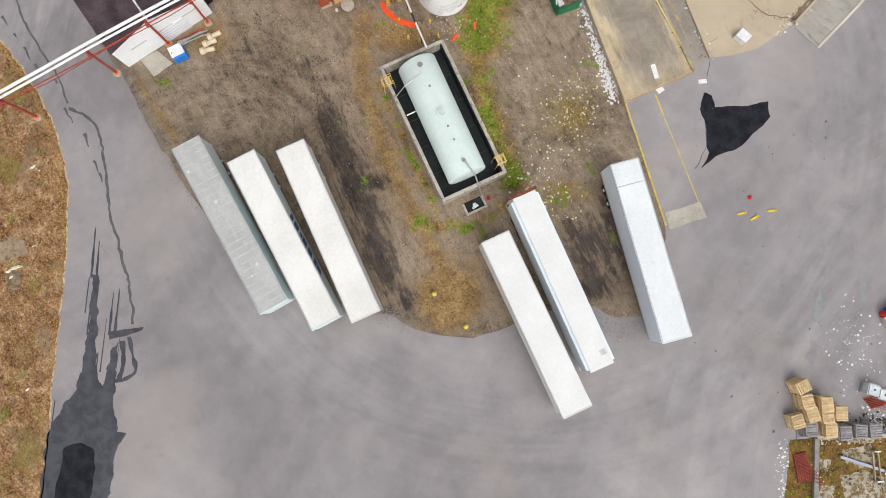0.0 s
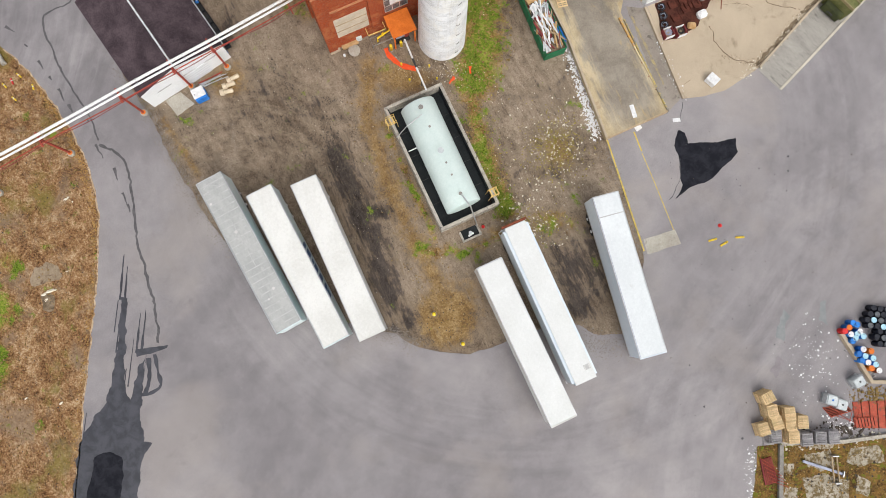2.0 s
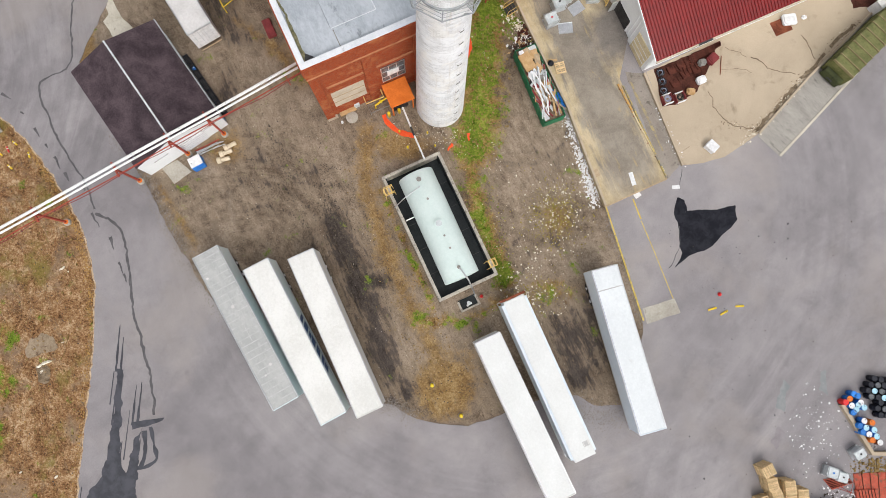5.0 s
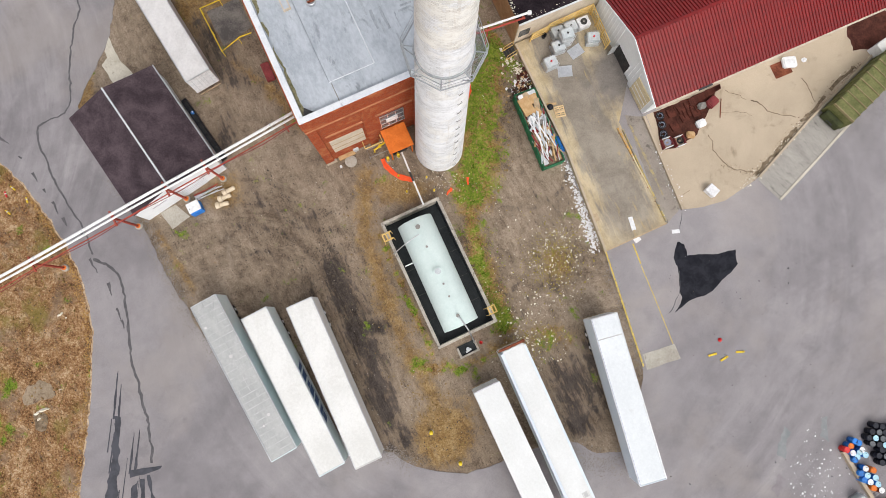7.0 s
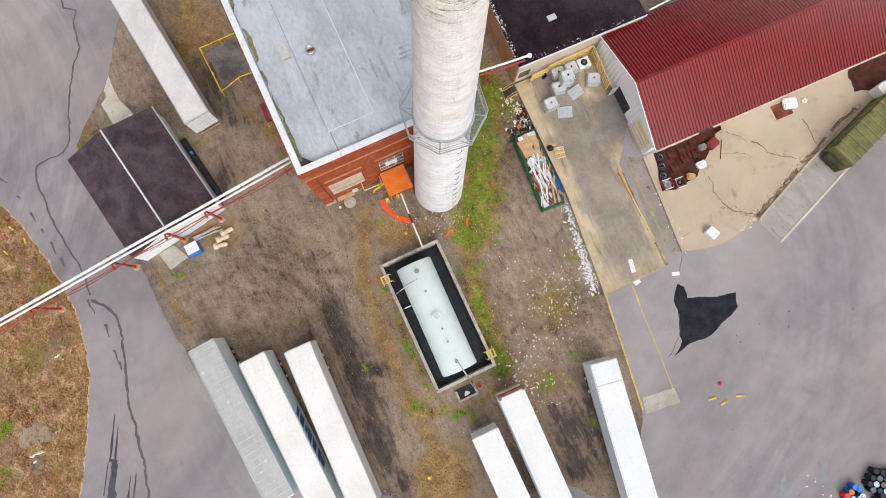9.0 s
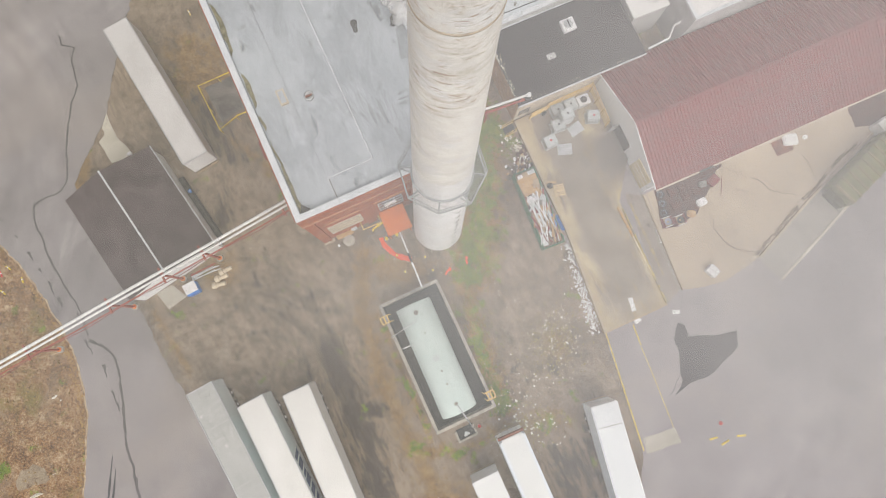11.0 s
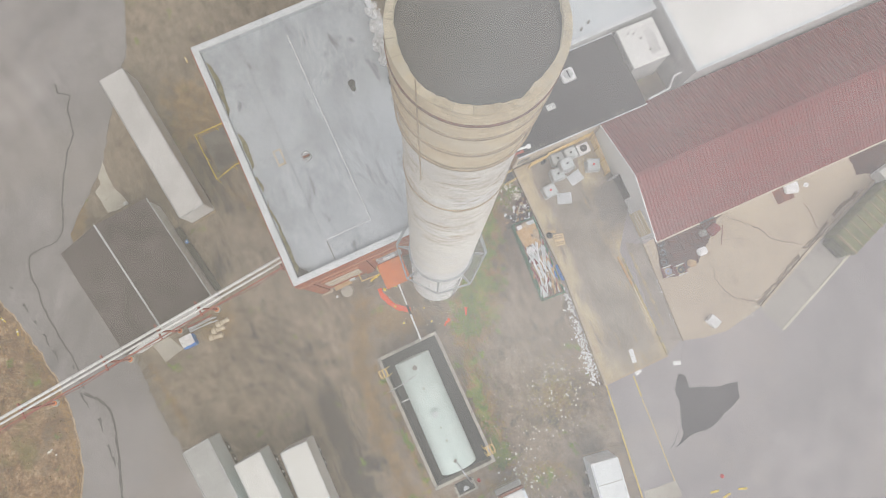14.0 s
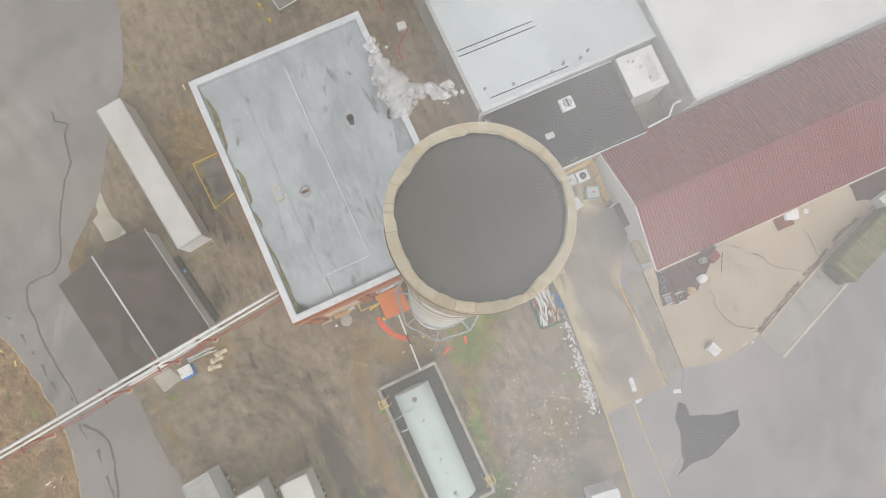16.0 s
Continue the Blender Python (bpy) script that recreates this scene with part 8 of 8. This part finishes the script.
tagged(part("hose_mat", ribbon(curve_through([(-6.4, 29.1), (-6.1, 28.5), (-5.4, 27.9), (-4.7, 27.45), (-3.9, 27.25), (-3.05, 27.15)], 6), 0.52, 0.0, 0.09, 0.03, 3), "orange_red"), "bright orange-red flattened hose on the dirt", "hose")
for pts, w in (([(1.85, 38.2), (1.95, 37.2), (1.8, 36.0)], 0.4), ([(2.5, 27.9), (2.6, 27.1)], 0.35), ([(1.0, 26.6), (0.7, 26.1), (0.5, 25.9)], 0.2)):
    tagged(part("safety_netting", ribbon(curve_through(pts, 6), w, 0.0, 0.12, 0.2, 5), "orange_red"), "torn orange safety netting lying in weeds", "netting", "orange netting")
pp = thing("fuel_pipe", pose(0, 0, 0), "white insulated fuel pipe from bund to pump", "pipe")
part("run", tube([(-1.75, 24.3, 0.8), (-1.75, 24.35, 1.75), (-1.95, 24.75, 1.75), (-3.1, 27.0, 1.5), (-4.4, 29.6, 1.4), (-4.5, 29.7, 0.6)], 0.09, 8), "pipe_white", pp)
part("joint", tube([(-2.95, 26.7, 1.53), (-3.4, 27.6, 1.48)], 0.11, 8), "steel_dark", pp)
for x, y, z in ((-2.3, 25.4, 1.7), (-3.9, 28.6, 1.4)):
    part("stand", tube([(x, y, 0), (x, y, z)], 0.04, 6), "steel_dark", pp)
for x, y, mat, lab, w, l, a in ((-10.3, 29.45, "card", "tan plywood sheet leaning at the brick wall", 0.9, 0.6, 30), (-11.6, 28.3, "concrete_tan", "grey concrete step by the brick wall", 0.55, 0.2, 29)):
    root = thing("board" if mat == "card" else "step_block", pose(x, y, 0, 0, 0, a), lab, "board" if mat == "card" else "step")
    part("sheet", box(-w, w, -l, l, 0.0, 0.25 if mat == "card" else 0.18, 0.02), mat, root)
disc = tagged(part("manhole_ring", lathe([(0.62, 0), (0.62, 0.14), (0.55, 0.17), (0.1, 0.18)], 24), "concrete"), "round concrete cover lying on the dirt", "cover")
disc.location = (-9.65, 28.55, 0)
for x, y in ((-10.6, 27.9), (-12.3, 29.5)):
    b = tagged(part("paint_can", lathe([(0.13, 0), (0.13, 0.28), (0.11, 0.3)], 12), "white_scrap"), "small white can on the ground", "can")
    b.location = (x, y, 0)
# second pipe run from the boiler house to the dock building
p2 = thing("pipe_run", pose(0, 0, 0), "white pipe on red steel from chimney to dock house", "pipe run")
part("pipe", tube([(-0.3, 40.7, 4.7), (3.6, 42.35, 4.7), (7.2, 43.95, 4.75)], 0.12, 10), "pipe_white", p2)
part("red_rail", tube([(-0.3, 40.4, 4.5), (3.6, 42.0, 4.5), (6.8, 43.45, 4.55)], 0.11, 6), "rust_red", p2)
part("elbow_box", box(7.0, 7.4, 43.75, 44.15, 4.49, 4.85, 0.05), "white_scrap", p2)
part("support", box(6.5, 6.8, 43.3, 43.6, 0, 4.5), "rust_red", p2)
part("support", box(3.2, 3.36, 42.3, 42.46, 0, 4.5), "rust_red", p2)

# beside the brown shed
bin_ob = thing("blue_bin", pose(-24.75, 22.25, 0, 0, 0, 33), "blue plastic bin with white lid by the shed", "bin")
part("body", box(-0.62, 0.62, -0.62, 0.55, 0, 0.95, 0.05), "blue_plastic", bin_ob)
part("lid", box(-0.66, 0.62, -0.45, 0.62, 0.95, 1.05, 0.03), "white_scrap", bin_ob)
part("handle", box(-0.5, -0.42, -0.05, 0.05, 1.05, 1.08), "steel_dark", bin_ob)
for k, (x, y) in enumerate(((-22.55, 22.8), (-22.4, 23.5), (-22.05, 24.2))):
    root = thing("concrete_plug", pose(x, y, 0.26, 0, 90, 18 + 8 * k), "cream concrete plug lying on dirt", "concrete plug", "concrete plugs")
    part("head", lathe([(0.33, -0.32), (0.33, 0.06), (0.25, 0.12)], 14), "plug", root)
    part("stem", lathe([(0.22, 0.12), (0.22, 0.95), (0.18, 1.0)], 14), "plug", root)
for k in range(7):
    root = thing("steel_tube", pose(-25.3 + 0.06 * k, 23.6 - 0.09 * k + 0.02, 0.08 + 0.05 * (k % 3), 0, 0, 31 + rng.uniform(-5, 5)), "%s steel tube lying by the shed" % ("red" if k < 2 else "silver"), "tube", "loose steel tubes")
    part("barrel", tube([(0, 0, 0), (2.4 + 0.3 * (k % 3), 0, 0)], 0.05, 7), "rust_red" if k < 2 else "alu", root)
    part("cap", tube([(-0.04, 0, 0), (0, 0, 0)], 0.055, 7), "steel_dark", root)
sk = thing("black_skip", pose(-23.5, 28.7, 0, 0, 0, 40), "low black bin row along the shed wall", "skip")
for s in (-1, 1):
    part("side", box(s * 0.24 - 0.04, s * 0.24 + 0.04, -1.4, 6.2, 0, 0.6), "black_plastic", sk)
part("base", box(-0.2, 0.2, -1.4, 6.2, 0, 0.45), "steel_dark", sk)
for y in (-1.35, 0.2, 1.7, 3.2, 4.7, 6.15):
    part("divider", box(-0.2, 0.2, y - 0.05, y + 0.05, 0, 0.58), "black_plastic", sk)
for x, y in ((-22.75, 27.0), (-26.35, 32.2)):
    root = thing("blue_can", pose(x, y, 0), "small bright blue plastic can on the ground", "can", "blue cans")
    part("body", lathe([(0.2, 0), (0.22, 0.5), (0.15, 0.58)], 12), "blue_plastic", root)
    part("cap", lathe([(0.06, 0.58), (0.06, 0.64)], 8), "white_scrap", root)
tagged(part("red_trough", box(-0.45, 0.45, -1.0, 1.0, 0, 0.5, 0.05), "pink_board"), "dull red steel trough beside the brick wall", "trough").matrix_basis = pose(-19.2, 37.3, 0, 0, 0, 29)
tagged(part("notice_box", box(-0.2, 0.2, -0.15, 0.15, 0, 0.35, 0.03), "white_scrap"), "small white box on the broken slab", "box").matrix_basis = pose(-33.2, 35.6, 0.05, 0, 0, 30)

# loose yard markers
for x, y, a in ((28.7, 11.75, 20), (29.9, 11.45, 35), (31.5, 12.25, 8)):
    root = thing("wheel_stop", pose(x, y, 0.03, 0, 0, a), "broken yellow wheel stop lying on asphalt", "wheel stop", "wheel stops")
    part("block", box(-0.45, 0.45, -0.09, 0.09, 0, 0.12, 0.03), "yellow", root)
    part("pin", lathe([(0.03, 0.1), (0.03, 0.16)], 8, centre=(0.25, 0)), "rust", root)
cone = thing("floor_cone", pose(29.4, 13.3, 0.03), "small red plastic cone on the asphalt", "cone")
part("dome", lathe([(0.2, 0), (0.2, 0.1), (0.1, 0.25), (0.03, 0.28)], 14), "red_plastic", cone)
for x, y in ((0.9, 1.95), (4.0, -0.75)):
    root = thing("marker_post", pose(x, y, 0), "short yellow marker post in dry grass", "marker post", "yellow markers")
    part("post", lathe([(0.2, 0), (0.2, 0.5), (0.14, 0.6), (0.05, 0.64)], 12), "yellow", root, smooth=True)
    part("base", lathe([(0.26, 0), (0.26, 0.05)], 12), "concrete", root)
for x, y, m in ((-43.6, 22.8, "yellow"), (-44.9, 21.6, "yellow"), (-42.0, 21.7, "yellow"), (-43.7, 20.3, "yellow"), (-44.2, 22.1, "red_plastic"), (-29.2, 51.6, "rail_yellow")):
    root = thing("marker_stub", pose(x, y, 0.12, 90, 0, rng.uniform(20, 80)), "%s marker stub lying on the ground" % ("red plastic" if m == "red_plastic" else "short yellow"), "marker", "fallen markers")
    part("stub", lathe([(0.08, -0.3), (0.08, 0.3), (0.05, 0.34)], 10), m, root)
    part("ring", lathe([(0.09, -0.1), (0.09, 0.0)], 10), "white_scrap", root)
for x, y, s, k in ((-37.15, 1.15, 0.5, 0.45), (-37.8, 0.75, 0.2, 0.8), (-37.5, 0.2, 0.16, 0.9), (-34.6, -9.6, 0.15, 0.8), (-37.0, 10.5, 0.24, 0.8), (-36.4, 10.2, 0.13, 0.9), (-38.0, -9.4, 0.12, 0.9), (-35.9, 3.2, 0.16, 0.3)):
    bm = bmesh.new()
    bmesh.ops.create_icosphere(bm, subdivisions=2, radius=s)
    for v in bm.verts:
        v.co = v.co * (1 + 0.7 * noise.noise(v.co * 3 + Vector((x, y, 0))))
        v.co = Vector((v.co.x + 0.3 * v.co.y, k * v.co.y + 0.3 * v.co.x, max(-0.05, v.co.z * 0.4)))
    tagged(part("rock", bm, "chips"), "flat weathered pale rock on the verge", "rock", "verge rocks").location = (x, y, 0)
M["bare_soil"] = surface("trodden_grey_soil", (0.2, 0.15, 0.1), (0.38, 0.3, 0.21), 0.9, 6, 0.95, dirt=(0.14, 0.09, 0.06), dirt_at=(0.52, 0.66), contrast=0.8)
flat_patch("bare_patch", [(-39.4, 2.4), (-39.0, 3.4), (-38.0, 3.9), (-36.9, 3.6), (-36.3, 2.8), (-36.9, 2.1), (-38.2, 1.7), (-39.1, 1.6)], 0.03, "bare_soil", "bare grey soil patch in the dry verge", "bare soil", 0.18, 0.4, 97)
flat_patch("bare_patch", [(-38.0, 0.6), (-37.4, 0.9), (-36.6, 0.4), (-36.8, -0.6), (-37.6, -0.8)], 0.03, "silt", "dark damp soil patch beside a flat rock", "bare soil", 0.15, 0.4, 98)
tagged(part("verge_rim", ribbon(rough_outline(VERGE[1:13], 0.4, 0.12, 1, False), 0.15, 0.0, 0.036, 0.16, 77), "bare_sand"), "pale sandy rim along the road edge", "road edge", kind="structure")
pl = thing("pale_pipe", pose(-46.3, 25.2, 0.2, 0, 0, -52), "pale concrete pipe lying on the verge", "pipe")
part("barrel", tube([(-1.6, 0, 0), (1.6, 0, 0)], 0.22, 12), "concrete", pl)
part("collar", tube([(1.6, 0, 0), (1.75, 0, 0)], 0.26, 12), "concrete", pl)

# rubbish between the dumpster and the steps
for mat, n, seed, lab in (("rust_dark", 120, 51, "rusty scrap heaped by the dumpster"), ("white_scrap", 110, 52, "white broken scraps heaped by the dumpster"), ("card", 70, 53, "torn brown scraps heaped by the dumpster"), ("stones", 160, 54, "dark rubble heaped by the dumpster")):
    scatter("rubbish", n, along([(8.4, 41.2), (8.2, 39.6), (7.6, 38.2), (7.2, 37.5)], 0.5), mat, (0.06, 0.32), lab, "rubbish", 0.02, seed=seed, flat=0.7)
for mat, n, seed, lab in (("silt", 420, 55, "brown crumbs of silt along the yard kerb"), ("chips", 60, 56, "pale crumbs along the yard kerb")):
    scatter("kerb_crumbs", n, along([(29.5, 31.4), (31.6, 30.9), (32.9, 31.0), (34.9, 33.5), (37.1, 36.5), (38.9, 38.6), (41.7, 42.0), (43.6, 43.9)], 0.28), mat, (0.02, 0.1), lab, "debris", 0.06, seed=seed, flat=0.5)
scatter("oil_spots", 60, lambda r: (r.uniform(24, 46), r.uniform(-8, 22)), "tar", (0.04, 0.16), "small black oil spots and stones on asphalt", "spots", 0.03, seed=57, flat=0.1)
scatter("moss_crumbs", 260, along([(5.2, 17.5), (6.6, 14.6), (7.4, 13)], 0.5), "weed", (0.04, 0.16), "green weed tufts beside the bund", "weeds", 0.0, seed=58, flat=0.8)
scatter("weed_tufts", 700, along([(3.4, 40), (3.2, 36), (3.6, 31), (3.0, 26)], 1.1), "weed", (0.04, 0.2), "green weed tufts beside the chimney", "weeds", 0.0, seed=59, flat=0.8)
scatter("straw_tufts", 700, along([(4.2, 40), (4.6, 36), (4.4, 31), (3.4, 25)], 1.2), "dry_weed", (0.04, 0.2), "straw-coloured dead weeds beside the chimney", "weeds", 0.0, seed=60, flat=0.8)
scatter("ruin_rubble", 420, lambda r: (r.uniform(36.6, 48), r.uniform(-18, -7.2)), "stones", (0.03, 0.2), "dark rubble and dead stems on the ruined slab", "rubble", 0.05, seed=61, flat=0.6)
scatter("ruin_leaves", 500, lambda r: (r.uniform(33.6, 48), r.uniform(-18, -7.2)), "leaf", (0.03, 0.15), "orange dead leaves on the ruined slab", "leaves", 0.05, seed=62, flat=0.4)
scatter("wall_rubble", 160, along([(36.2, -8.1), (42.4, -7.3), (50, -5.7)], 0.35), "concrete_light", (0.05, 0.22), "broken concrete crumbs along the ruined wall", "rubble", 0.05, seed=63, flat=0.6)

scatter("roof_litter", 130, along([(6.2, 43.3), (4.4, 46.6), (2.9, 49.4)], 0.16), "chips", (0.03, 0.14), "pale flaked bits along the black roof edge", "litter", 4.48, seed=64, flat=0.2)
scatter("roof_litter", 60, along([(7.2, 43.6), (12, 46.2), (17.6, 49.2)], 0.14), "chips", (0.02, 0.09), "pale flaked bits along the black roof edge", "litter", 4.48, seed=65, flat=0.2)

# behind the boiler house
for x, y in ((-22.1, 61.1), (-20.8, 59.5)):
    root = thing("bollard", pose(x, y, 0), "tall bright yellow bollard standing in dirt", "bollard", "yellow bollards")
    part("shaft", lathe([(0.17, 0), (0.17, 1.0), (0.13, 1.1), (0.05, 1.14)], 14), "yellow", root, smooth=True)
    part("collar", lathe([(0.24, 0), (0.24, 0.06)], 14), "concrete", root)
cart = thing("storage_tray", pose(-20.0, 60.9, 0, 0, 0, 38), "low white-railed steel tray behind the boiler house", "tray")
for a, b in (((0, 0), (3.6, 0)), ((0, 0), (0, 1.8)), ((0, 1.8), (3.6, 1.8)), ((3.6, 0), (3.6, 1.8))):
    part("rail", tube([(*a, 0.6), (*b, 0.6)], 0.07, 6), "white_scrap", cart)
for x, y in ((0, 0), (0, 1.8), (3.6, 0), (3.6, 1.8)):
    part("leg", box(x - 0.06, x + 0.06, y - 0.06, y + 0.06, 0, 0.6), "steel_dark", cart)
part("tray", box(0.05, 3.55, 0.05, 1.75, 0.4, 0.45), "concrete_dark", cart, "grey sheet tray")
nb = thing("white_box", pose(-6.8, 60.4, 0, 0, 0, 20), "small pale plastic box in the alley", "box")
part("body", box(-0.45, 0.45, -0.4, 0.4, 0, 0.5, 0.04), "ibc", nb)
part("lid", box(-0.48, 0.48, -0.43, 0.43, 0.5, 0.56, 0.02), "white_scrap", nb)
tagged(part("red_hose", tube([(-6.2, 60.2, 0.06), (-6.9, 58.4, 0.06), (-6.9, 57.6, 0.06), (-6.4, 56.9, 0.06)], 0.1, 8), "red_board"), "faded red hose lying in the alley", "hose")
tagged(part("red_hose", tube([(-9.6, 63.4, 0.06), (-9.2, 62.6, 0.06), (-9.0, 62.1, 0.06)], 0.12, 8), "red_board"), "faded red hose lying in the alley", "hose")
